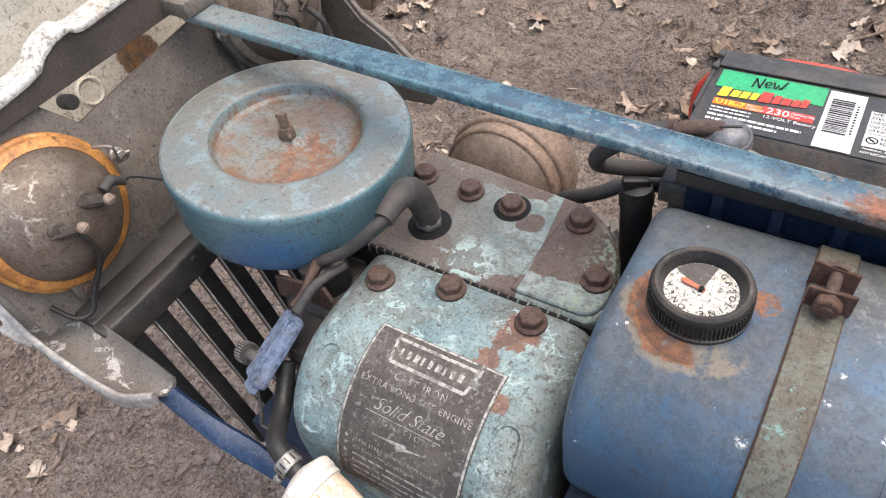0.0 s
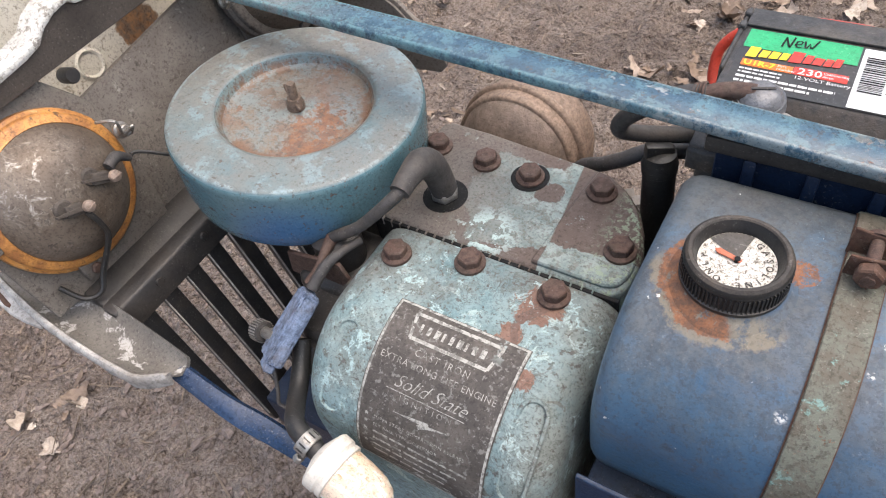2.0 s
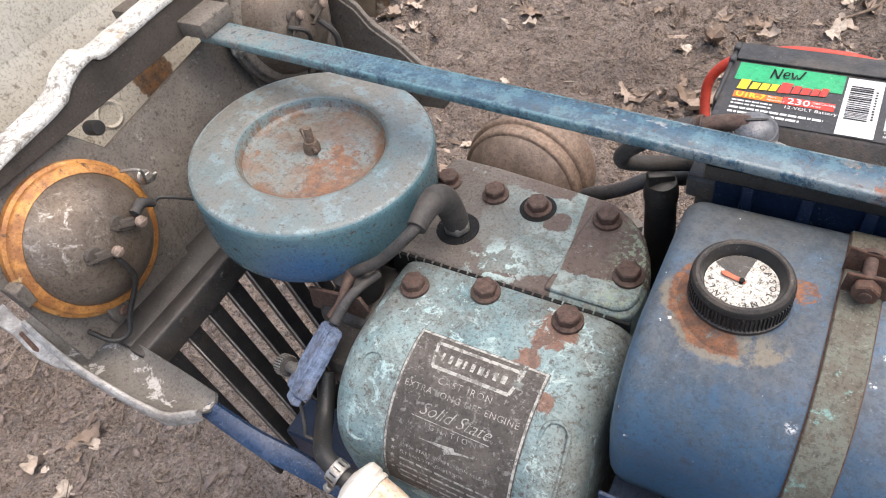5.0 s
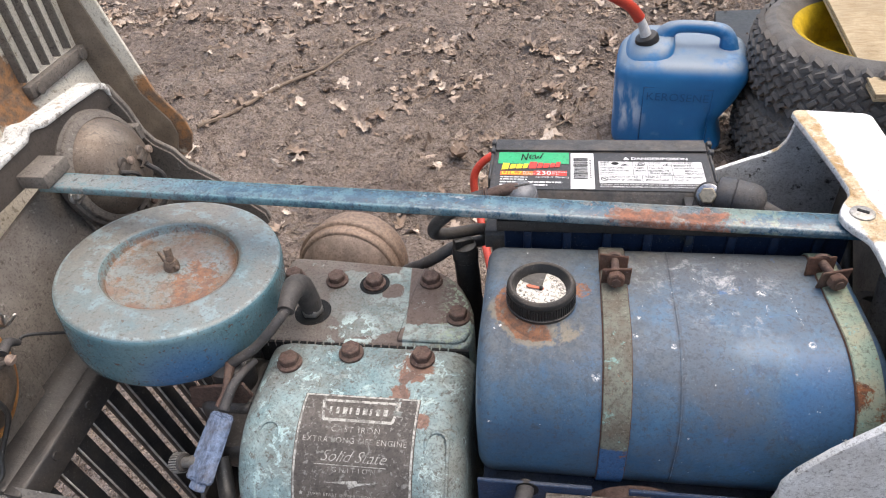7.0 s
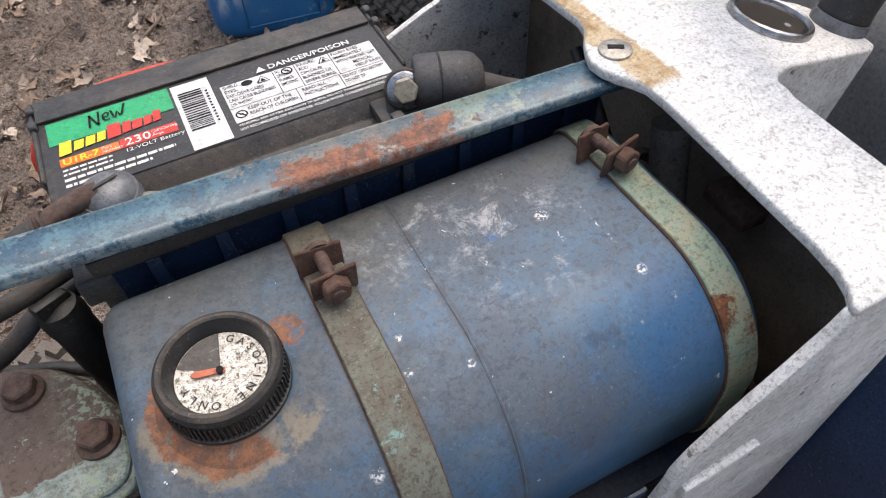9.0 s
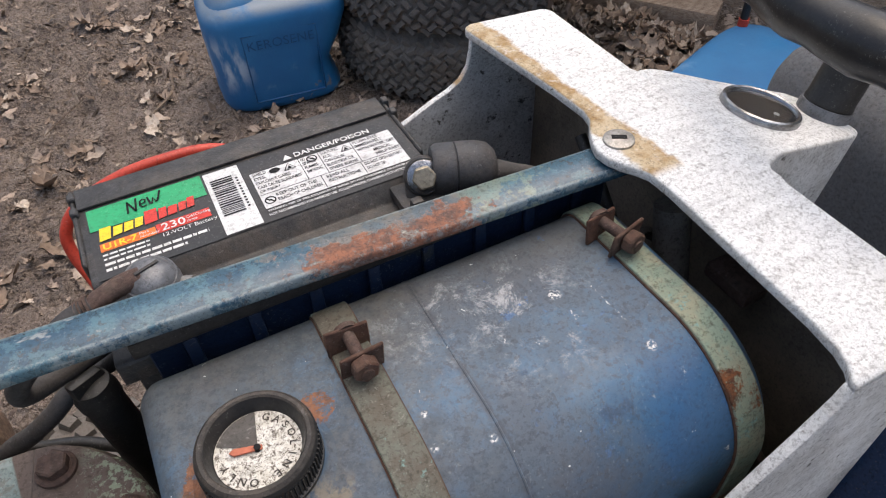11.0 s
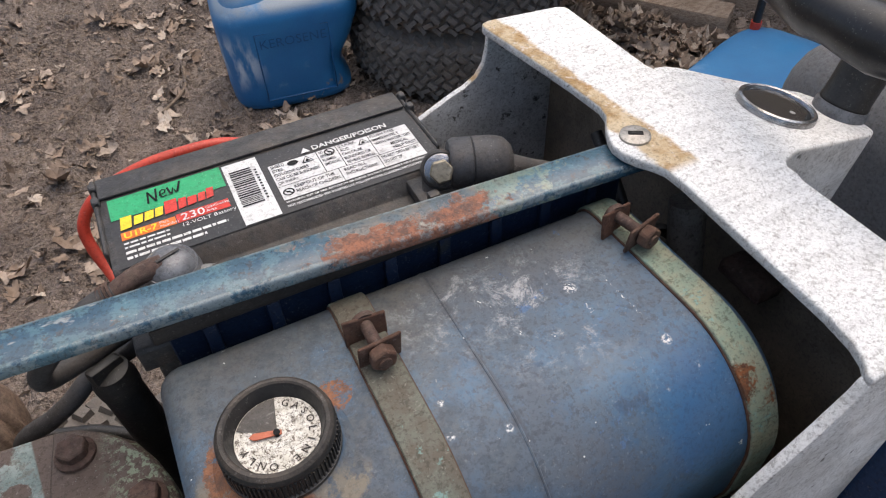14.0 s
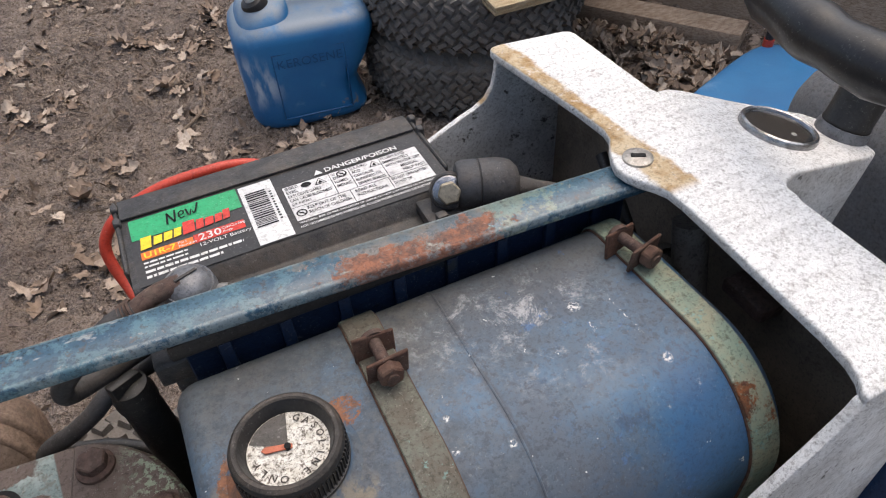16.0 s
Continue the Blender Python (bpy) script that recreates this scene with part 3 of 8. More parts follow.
def mud():
    n = Nodes("packed_mud")
    c = n.mix(n.step(n.noise(1.6, 6, 0.62), 0.36, 0.66), (0.290, 0.232, 0.192), (0.360, 0.294, 0.244))
    c = n.mix(n.math("MULTIPLY", n.step(n.noise(11, 8, 0.7, 3.0), 0.40, 0.66), 0.55), c, (0.155, 0.115, 0.096))
    c = n.mix(n.math("MULTIPLY", n.step(n.noise(95, 6, 0.75, 5.0), 0.54, 0.66), 0.6), c, (0.36, 0.30, 0.26))
    c = n.mix(n.math("MULTIPLY", n.step(n.noise(140, 5, 0.75, 9.0), 0.55, 0.63), 0.65), c, (0.08, 0.058, 0.047))
    wet = n.step(n.noise(2.6, 5, 0.6, 7.0), 0.52, 0.64)
    c = n.mix(n.math("MULTIPLY", wet, 0.45), c, (0.11, 0.08, 0.066))
    c = n.blend("MULTIPLY", n.math("MULTIPLY", n.step(n.noise(230, 7, 0.8, 17.0), 0.50, 0.58), 0.5), c, (0.42, 0.38, 0.35))
    c = n.blend("MULTIPLY", n.math("MULTIPLY", n.step(n.noise(48, 7, 0.75, 19.0, 0.6), 0.46, 0.62), 0.45), c, (0.52, 0.48, 0.45))
    c = n.blend("ADD", n.math("MULTIPLY", n.step(n.noise(120, 6, 0.78, 25.0), 0.55, 0.66), 0.5), c, (0.13, 0.105, 0.09))
    lump = n.noise(52, 4, 0.6, 6.4, 0.6)
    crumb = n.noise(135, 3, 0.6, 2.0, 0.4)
    # shade painted into the lows between crumbs, from the bump's own height
    pit_shade = n.step(crumb, 0.46, 0.36)
    c = n.blend("MULTIPLY", n.math("MULTIPLY", pit_shade, 0.8), c, (0.42, 0.37, 0.33))
    h = n.math("ADD", n.math("ADD", n.math("MULTIPLY", lump, 1.0), n.math("MULTIPLY", crumb, 0.42)), n.math("MULTIPLY", n.noise(330, 3, 0.6, 4.0), 0.13))
    r = n.math("SUBTRACT", 0.88, n.math("MULTIPLY", wet, 0.28))
    return n.done(c, r, 0.0, n.bump(h, 1.0, 0.030), spec=0.3)


def leaf_mat(name, tone):
    n = Nodes(name)
    rnd = n.geo.outputs["Random Per Island"]
    ramp = n.t.nodes.new("ShaderNodeValToRGB")
    n.put(ramp.inputs["Fac"], rnd)
    e = ramp.color_ramp.elements
    e[0].position, e[0].color = 0.0, (0.22, 0.16, 0.118, 1)
    e[1].position, e[1].color = 1.0, (0.58, 0.49, 0.40, 1)
    for pos, col in ((0.3, (0.27, 0.20, 0.15, 1)), (0.6, (0.36, 0.28, 0.22, 1)), (0.85, (0.46, 0.375, 0.30, 1))):
        k = e.new(pos)
        k.color = col
    c = n.mix(n.math("MULTIPLY", n.step(n.noise(70, 5, 0.7), 0.45, 0.65), 0.45), n.blend("MULTIPLY", 1.0, ramp.outputs["Color"], (tone, tone, tone)), (0.12, 0.08, 0.055))
    return n.done(c, 0.75, 0.0, n.bump(n.noise(160, 4), 0.4, 0.002), spec=0.25, grit=0.25)


def can_plastic(name, dust):
    n = Nodes(name)
    p = n.xyz()
    c = n.mix(n.step(n.noise(5, 4), 0.35, 0.7), (0.010, 0.120, 0.300), (0.018, 0.165, 0.375))
    up = n.step(n.xyz(True)[2], 0.25, 0.85)
    c = n.mix(n.math("MULTIPLY", up, n.math("MULTIPLY", n.step(n.noise(9, 7, 0.7, 2.0), 0.24, 0.50), dust)), c, (0.20, 0.235, 0.265))
    c = n.mix(n.math("MULTIPLY", n.step(n.noise(12, 7, 0.7, 5.0), 0.60, 0.68), n.step(p[2], 0.12, 0.02)), c, (0.27, 0.20, 0.14))
    c = n.mix(n.math("MULTIPLY", n.step(n.noise(14, 5, 0.6, 8.0), 0.60, 0.74), 0.4), c, (0.22, 0.36, 0.52))
    scuff = n.math("MULTIPLY", n.near(0.288, 1.545, 0.13, 0.02, 0.085), n.step(n.stretch(30, 1, 1, 0.35, 7), 0.46, 0.62))
    c = n.mix(n.math("MULTIPLY", scuff, 0.85), c, (0.50, 0.56, 0.62))
    return n.done(c, 0.42, 0.0, n.bump(n.noise(60, 4), 0.08, 0.002), spec=0.45, grit=0.2)


def plate_paint():
    n = Nodes("dark_nameplate_enamel")
    c = n.mix(n.step(n.noise(40, 6, 0.7), 0.4, 0.65), (0.060, 0.052, 0.046), (0.105, 0.092, 0.08))
    c = n.mix(n.math("MULTIPLY", n.step(n.noise(260, 4, 0.7, 2.0), 0.57, 0.62), 0.6), c, (0.24, 0.235, 0.215))
    c = n.mix(n.math("MULTIPLY", n.near(0.0, 0.205, 0.60, 0.002, 0.018), n.step(n.noise(80, 6, 0.7, 4.0), 0.5, 0.56)), c, (0.30, 0.34, 0.32))
    return n.done(c, 0.6, 0.0, n.bump(n.noise(300, 4), 0.2, 0.0008), spec=0.35)


def worn_ink(name, color, gap=0.62):
    """Print that has partly rubbed off, showing the dark ground."""
    n = Nodes(name)
    c = n.mix(n.math("MULTIPLY", n.step(n.noise(240, 5, 0.7), gap, gap + 0.05), 0.8), color, tuple(v * 0.35 for v in color))
    return n.done(c, 0.6, spec=0.3)


def rim_paint():
    n = Nodes("chipped_white_rim_paint")
    c = n.mix(n.step(n.noise(60, 7, 0.75), 0.4, 0.62), (0.62, 0.61, 0.57), (0.46, 0.45, 0.42))
    chip = n.step(n.noise(110, 8, 0.78, 3.0, 0.4), 0.535, 0.56)
    c = n.mix(n.math("MULTIPLY", chip, 0.85), c, n.mix(n.noise(90, 4), (0.16, 0.14, 0.12), (0.27, 0.24, 0.20)))
    c = n.mix(n.math("MULTIPLY", n.step(n.noise(24, 6, 0.7, 6.0), 0.60, 0.66), 0.6), c, (0.30, 0.20, 0.11))
    return n.done(c, 0.6, 0.0, n.bump(n.math("SUBTRACT", n.noise(260, 5, 0.75), chip), 0.3, 0.0010), spec=0.3)


def dial_enamel():
    n = Nodes("stained_white_dial")
    c = n.mix(n.step(n.noise(200, 5, 0.7), 0.4, 0.65), (0.66, 0.64, 0.58), (0.52, 0.49, 0.42))
    c = n.mix(n.math("MULTIPLY", n.step(n.noise(420, 7, 0.8, 2.0, 0.5), 0.53, 0.57), 0.9), c, (0.085, 0.062, 0.045))
    c = n.mix(n.math("MULTIPLY", n.step(n.noise(1100, 4, 0.7, 6.0), 0.55, 0.62), 0.8), c, (0.10, 0.075, 0.055))
    return n.done(c, 0.55, spec=0.35)


def wood(name, a, b, sx, sy, sz):
    n = Nodes(name)
    g = n.stretch(30, sx, sy, sz, 6)
    c = n.mix(n.step(g, 0.35, 0.65), a, b)
    c = n.mix(n.math("MULTIPLY", n.step(n.noise(6, 5), 0.45, 0.7), 0.4), c, tuple(v * 0.5 for v in a))
    return n.done(c, 0.75, 0.0, n.bump(g, 0.4, 0.003), spec=0.3)


M_SHROUD, M_HEAD, M_CLEANER, M_TANK, M_BAR = shroud_paint(), head_paint(), cleaner_paint(), tank_paint(), bar_paint()
M_CASTING, M_CREAM, M_GREY, M_LAMP, M_ORANGE = dash_paint(), cream_paint(), grey_casting(), lamp_glass(), orange_rim()
M_MUD, M_LEAF, M_PLATE = mud(), leaf_mat("dead_oak_leaves", 1.0), plate_paint()
M_CAN, M_GASCAN = can_plastic("dusty_blue_polyethylene", 0.85), can_plastic("blue_polyethylene", 0.10)
M_LITTER = leaf_mat("crumbled_leaf", 0.62)
M_NAVY = worn_paint("navy_enamel", (0.010, 0.026, 0.064), (0.016, 0.040, 0.090), (0.02, 0.025, 0.03), 0.1, 0.5, (0.10, 0.10, 0.10), rough=0.42)
M_TRAY = worn_paint("dark_navy_box_paint", (0.005, 0.012, 0.030), (0.009, 0.022, 0.052), (0.02, 0.025, 0.03), 0.1, 0.3, (0.06, 0.06, 0.06), rough=0.5)
M_SIDE = worn_paint("scuffed_blue_side_paint", (0.013, 0.036, 0.088), (0.009, 0.024, 0.060), (0.05, 0.06, 0.07), 0.25, 0.15, rough=0.34)


def strap_paint():
    n = Nodes("weathered_green_strap")
    p = n.xyz()
    drab = n.mix(n.step(n.noise(40, 7, 0.72), 0.38, 0.62), (0.108, 0.094, 0.072), (0.140, 0.146, 0.118))
    green = n.mix(n.step(n.noise(48, 7, 0.72, 2.0), 0.38, 0.62), (0.19, 0.25, 0.195), (0.26, 0.265, 0.19))
    c = n.mix(n.step(p[0], 0.2, 0.3), drab, green)
    c = n.mix(n.math("MULTIPLY", n.step(n.noise(80, 7, 0.75, 5.0), 0.59, 0.63), n.step(n.noise(13, 3, 0.5, 1.0), 0.48, 0.6)), c, (0.18, 0.30, 0.27))
    c = n.mix(n.math("MULTIPLY", n.step(n.noise(190, 6, 0.8, 3.0), 0.53, 0.63), 0.5), c, (0.07, 0.06, 0.045))
    low = n.math("MULTIPLY", n.step(n.math("ADD", p[2], n.math("MULTIPLY", n.noise(50, 7, 0.75, 6.2), 0.02)), 0.614, 0.612), n.step(p[0], 0.25, 0.2))
    c = n.mix(low, c, (0.03, 0.085, 0.19))
    rm = n.step(n.math("ADD", n.noise(52, 10, 0.8, 8.0, 0.4), n.math("MULTIPLY", n.near(0.312, 0.195, 0.645, 0.004, 0.022), 0.14)), 0.60, 0.65)
    c = n.mix(rm, c, rust_tint(n))
    h = n.math("SUBTRACT", n.noise(260, 5, 0.75), n.math("MULTIPLY", rm, 0.8))
    return n.done(c, 0.68, 0.0, n.bump(h, 0.5, 0.0014), spec=0.3)


M_STRAP = strap_paint()
M_CLOD = plain("dry_mud_lump", (0.235, 0.18, 0.152), 0.9, 0.0, 0.5, 90, 0.8)
M_FLANGE = worn_paint("blotched_grey_metal", (0.190, 0.178, 0.160), (0.095, 0.086, 0.076), (0.40, 0.385, 0.36), 0.3, 0.4, (0.14, 0.12, 0.10), rough=0.6, chips=0.57)
M_SLAT = plain("worn_black_grille_paint", (0.020, 0.020, 0.021), 0.42, 0.1, 0.4, 60, 0.3, 0.16)
M_WING = plain("brown_grey_wing_nut", (0.20, 0.145, 0.11), 0.55, 0.3, 0.5, 200, 0.4, 0.3)
M_EDGE = plain("pale_worn_metal_edge", (0.55, 0.53, 0.50), 0.6, 0.1, 0.6, 70, 0.5, 0.5)
M_RUST = plain("rusted_steel", (0.105, 0.050, 0.032), 0.85, 0.0, 0.5, 150, 0.5, 0.3)
M_BOLT = plain("rust_brown_bolt", (0.105, 0.062, 0.048), 0.65, 0.15, 0.5, 260, 0.5, 0.3)
M_BLACK = plain("black_rubber", (0.020, 0.020, 0.020), 0.45, 0.0, 0.3, 90, 0.2, 0.12)
M_BOOT = plain("faded_blue_grey_rubber", (0.058, 0.060, 0.066), 0.6, 0.0, 0.5, 60, 0.25, 0.35)
M_RIMPAINT = rim_paint()
M_RIMFACE = plain("dark_brown_primer", (0.075, 0.062, 0.052), 0.7, 0.0, 0.4, 30, 0.3, 0.3)
M_LINING = plain("brown_stained_lining", (0.27, 0.215, 0.16), 0.8, 0.0, 0.55, 18, 0.4, 0.5)
M_HOSE = plain("dusty_grey_rubber_hose", (0.055, 0.051, 0.049), 0.62, 0.0, 0.4, 110, 0.3, 0.2)
M_DARK = plain("soot_black_paint", (0.034, 0.032, 0.031), 0.42, 0.1, 0.4, 50, 0.3, 0.16)
M_BATT = plain("dusty_black_plastic", (0.048, 0.047, 0.047), 0.5, 0.0, 0.45, 140, 0.35, 0.4)
M_TYRE = plain("dusty_tyre_rubber", (0.155, 0.146, 0.137), 0.85, 0.0, 0.35, 30, 0.4, 0.5)
M_MUFF = plain("heat_browned_steel", (0.33, 0.235, 0.175), 0.5, 0.35, 0.45, 260, 0.6, 0.3)
M_MUFFEND = plain("sooty_muffler_end", (0.30, 0.225, 0.178), 0.55, 0.25, 0.4, 120, 0.4, 0.45)
M_TAPE = plain("frayed_blue_cloth_tape", (0.19, 0.25, 0.37), 0.95, 0.0, 0.6, 200, 0.6, 0.35)
M_REDWIRE = plain("red_cable_insulation", (0.55, 0.055, 0.03), 0.4, 0.0, 0.3, 40, 0.1, 0.1)
M_LEAD = plain("grey_lead_clamp", (0.19, 0.196, 0.208), 0.42, 0.3, 0.5, 120, 0.4, 0.12)
M_CAPLIP = plain("brown_dusted_black_plastic", (0.040, 0.034, 0.029), 0.55, 0.0, 0.6, 120, 0.4, 0.35)
M_BEZEL = plain("tarnished_chrome_bezel", (0.42, 0.42, 0.43), 0.22, 0.9, 0.5, 160, 0.2, 0.2)
M_BRASS = plain("dull_yellow_bolt", (0.36, 0.31, 0.23), 0.4, 0.6, 0.4, 200, 0.3, 0.3)
M_FILTERCAP = plain("off_white_filter_plastic", (0.70, 0.655, 0.58), 0.42, 0.0, 0.2, 60, 0.2, 0.15, grit=0.25)
M_STEEL = plain("dull_zinc_steel", (0.42, 0.40, 0.37), 0.4, 0.7, 0.4, 200, 0.3, 0.25)
M_YELLOW = plain("yellow_wheel_enamel", (0.62, 0.42, 0.02), 0.5, 0.0, 0.3, 40, 0.2, 0.25)
M_ENAMEL = dial_enamel()
M_WEDGE = plain("dirty_grey_dial_sector", (0.085, 0.078, 0.07), 0.6, 0.0, 0.4, 120, 0.2, 0.3)
M_NEEDLE = plain("orange_red_pointer", (0.52, 0.15, 0.08), 0.6, 0.0, 0.3, 90, 0.2, 0.2)
M_WHITE = worn_ink("white_print", (0.62, 0.62, 0.60), 0.66)
M_WORNINK = worn_ink("worn_silver_print", (0.38, 0.37, 0.335), 0.50)
M_PAPER = plain("white_label_paper", (0.66, 0.66, 0.65), 0.45, 0.0, 0.12, 80, 0.1, 0.12)
M_GREEN = plain("green_label_print", (0.012, 0.34, 0.13), 0.4, 0.0, 0.15, 80, 0.1, 0.08)
M_REDINK = plain("red_label_print", (0.58, 0.035, 0.02), 0.4, 0.0, 0.15, 80, 0.1, 0.06)
M_ORANGEINK = plain("orange_label_print", (0.72, 0.16, 0.015), 0.4, 0.0, 0.15, 80, 0.1, 0.06)
M_YELLOWINK = plain("yellow_label_print", (0.80, 0.58, 0.02), 0.4, 0.0, 0.1, 80, 0.1, 0.05)
M_DIALINK = worn_ink("worn_brown_dial_print", (0.055, 0.045, 0.038), 0.5)
M_CANLINE = plain("shaded_blue_moulding", (0.010, 0.098, 0.255), 0.45, 0.0, 0.2, 60, 0.1)
M_INK = plain("black_print", (0.012, 0.012, 0.012), 0.6, 0.0, 0.2, 80, 0.1, spec=0.15)
M_BLACKLABEL = plain("black_label_film", (0.026, 0.026, 0.027), 0.38, 0.0, 0.2, 60, 0.1, 0.15)
M_PLY = wood("weathered_plywood", (0.36, 0.27, 0.16), (0.47, 0.38, 0.25), 1, 8, 6)
M_PLANK = wood("grey_brown_plank", (0.30, 0.215, 0.155), (0.44, 0.345, 0.265), 1.5, 3, 12)
M_FENDER = plain("speckled_grey_plastic", (0.185, 0.187, 0.19), 0.6, 0.0, 0.3, 320, 0.6, 0.2)
M_WHEEL = plain("black_steering_grip", (0.016, 0.016, 0.017), 0.35, 0.0, 0.3, 60, 0.1, 0.1)
M_STICK = plain("dry_twig", (0.22, 0.165, 0.12), 0.85, 0.0, 0.4, 90, 0.5)
M_STONE = plain("pale_pebble", (0.20, 0.172, 0.152), 0.8, 0.0, 0.4, 60, 0.4)


def filter_plastic():
    n = Nodes("amber_stained_filter_bowl")
    c = n.mix(n.step(n.noise(30, 5), 0.4, 0.65), (0.66, 0.54, 0.42), (0.50, 0.35, 0.23))
    streak = n.stretch(120, 0.25, 1.6, 1.0, 4)
    c = n.mix(n.step(streak, 0.52, 0.60), c, (0.80, 0.74, 0.65))
    c = n.mix(n.step(n.noise(70, 6, 0.75, 3.0), 0.58, 0.66), c, (0.42, 0.24, 0.12))
    n.bsdf.inputs["Subsurface Weight"].default_value = 0.35
    n.bsdf.inputs["Subsurface Radius"].default_value = (0.008, 0.005, 0.003)
    return n.done(c, 0.38, spec=0.5)


def gauge_glass():
    n = Nodes("gauge_glass")
    n.bsdf.inputs["Transmission Weight"].default_value = 1.0
    return n.done((0.95, 0.95, 0.95), 0.05, grit=0.0)


M_FILTER, M_GLASS = filter_plastic(), gauge_glass()

# ---- mesh helpers ----
ORG = {}


def thing(name, at, label, category, group="", kind=""):
    ob = new(name)
    ob.empty_display_size = 0.05
    ob.location = at
    ORG[ob] = Vector(at)
    return tagged(ob, label, category, group, kind)


def smooth_edges(me, angle=38):
    bm = bmesh.new()
    bm.from_mesh(me)
    lim = radians(angle)
    for f in bm.faces:
        f.smooth = True
    for e in bm.edges:
        e.smooth = len(e.link_faces) == 2 and e.calc_face_angle(0) < lim
    bm.to_mesh(me)
    bm.free()


def part(name, bm, material, parent=None, label="", angle=38):
    """One mesh object, under a thing or a part; its origin lies in its middle."""
    bmesh.ops.recalc_face_normals(bm, faces=bm.faces[:])
    me = bpy.data.meshes.new(name)
    lo = Vector([min(v.co[i] for v in bm.verts) for i in range(3)])
    hi = Vector([max(v.co[i] for v in bm.verts) for i in range(3)])
    mid = (lo + hi) / 2
    if parent is None:
        mid.z = lo.z
    for v in bm.verts:
        v.co -= mid
    bm.to_mesh(me)
    bm.free()
    smooth_edges(me, angle)
    for m in material if isinstance(material, (list, tuple)) else (material,):
        me.materials.append(m)
    ob = new(name, me)
    ORG[ob] = mid
    ob.location = mid
    if parent is not None:
        ob.parent = parent
        ob.location = mid - ORG[parent]
    if label:
        ob["label"] = label
    return ob


def soften(bm, r, seg=2, angle=30):
    if r > 0:
        es = [e for e in bm.edges if len(e.link_faces) == 2 and e.calc_face_angle(0) > radians(angle)]
        bmesh.ops.bevel(bm, geom=es, offset=r, segments=seg, affect="EDGES", profile=0.5, clamp_overlap=True)
    return bm


def box(x0, x1, y0, y1, z0, z1, r=0.002, seg=2, m=None):
    bm = bmesh.new()
    bmesh.ops.create_cube(bm, size=1)
    for v in bm.verts:
        v.co = Vector(((x0 + x1) / 2 + v.co.x * (x1 - x0), (y0 + y1) / 2 + v.co.y * (y1 - y0), (z0 + z1) / 2 + v.co.z * (z1 - z0)))
    soften(bm, r, seg)
    if m is not None:
        bm.transform(m)
    return bm


def prism(outline, axis, a, b, r=0.0, seg=2, m=None, angle=30):
    """Outline of pairs, pushed along an axis from a to b. Pairs are (y, z) for x, (x, z) for y, (x, y) for z."""
    bm = bmesh.new()
    put = {"x": lambda p, q, t: (t, p, q), "y": lambda p, q, t: (p, t, q), "z": lambda p, q, t: (p, q, t)}[axis]
    v0 = [bm.verts.new(put(p, q, a)) for p, q in outline]
    v1 = [bm.verts.new(put(p, q, b)) for p, q in outline]
    n = len(outline)
    for i in range(n):
        bm.faces.new((v0[i], v0[(i + 1) % n], v1[(i + 1) % n], v1[i]))
    bm.faces.new(v0)
    bm.faces.new(v1)
    bmesh.ops.recalc_face_normals(bm, faces=bm.faces[:])
    soften(bm, r, seg, angle)
    if m is not None:
        bm.transform(m)
    return bm


def frame_to(origin, axis, up=(0, 0, 1)):
    """A pose whose z runs along axis."""
    z = Vector(axis).normalized()
    x = Vector(up).cross(z)
    if x.length < 1e-4:
        x = Vector((1, 0, 0))
    x.normalize()
    y = z.cross(x)
    return Matrix.Translation(origin) @ Matrix((x, y, z)).transposed().to_4x4()


def lathe(profile, origin=(0, 0, 0), axis=(0, 0, 1), seg=48, wobble=None):
    """Pairs (radius, height) turned about an axis."""
    bm = bmesh.new()
    rings = []
    for r, h in profile:
        if r < 1e-6:
            rings.append([bm.verts.new((0, 0, h))])
        else:
            rings.append([bm.verts.new((r * math.cos(k * math.tau / seg), r * math.sin(k * math.tau / seg), h)) for k in range(seg)])
    for a, b in zip(rings, rings[1:]):
        for k in range(seg):
            j = (k + 1) % seg
            if len(a) == 1 and len(b) > 1:
                bm.faces.new((a[0], b[k], b[j]))
            elif len(b) == 1 and len(a) > 1:
                bm.faces.new((a[k], a[j], b[0]))
            elif len(a) > 1:
                bm.faces.new((a[k], a[j], b[j], b[k]))
    bm.transform(frame_to(origin, axis))
    return bm


def spline(points, step=8):
    p = [Vector(q) for q in points]
    p = [p[0] * 2 - p[1]] + p + [p[-1] * 2 - p[-2]]
    out = []
    for a, b, c, d in zip(p, p[1:], p[2:], p[3:]):
        for k in range(step):
            t = k / step
            out.append(0.5 * (2 * b + (c - a) * t + (2 * a - 5 * b + 4 * c - d) * t * t + (3 * b - a - 3 * c + d) * t ** 3))
    return out + [p[-2]]


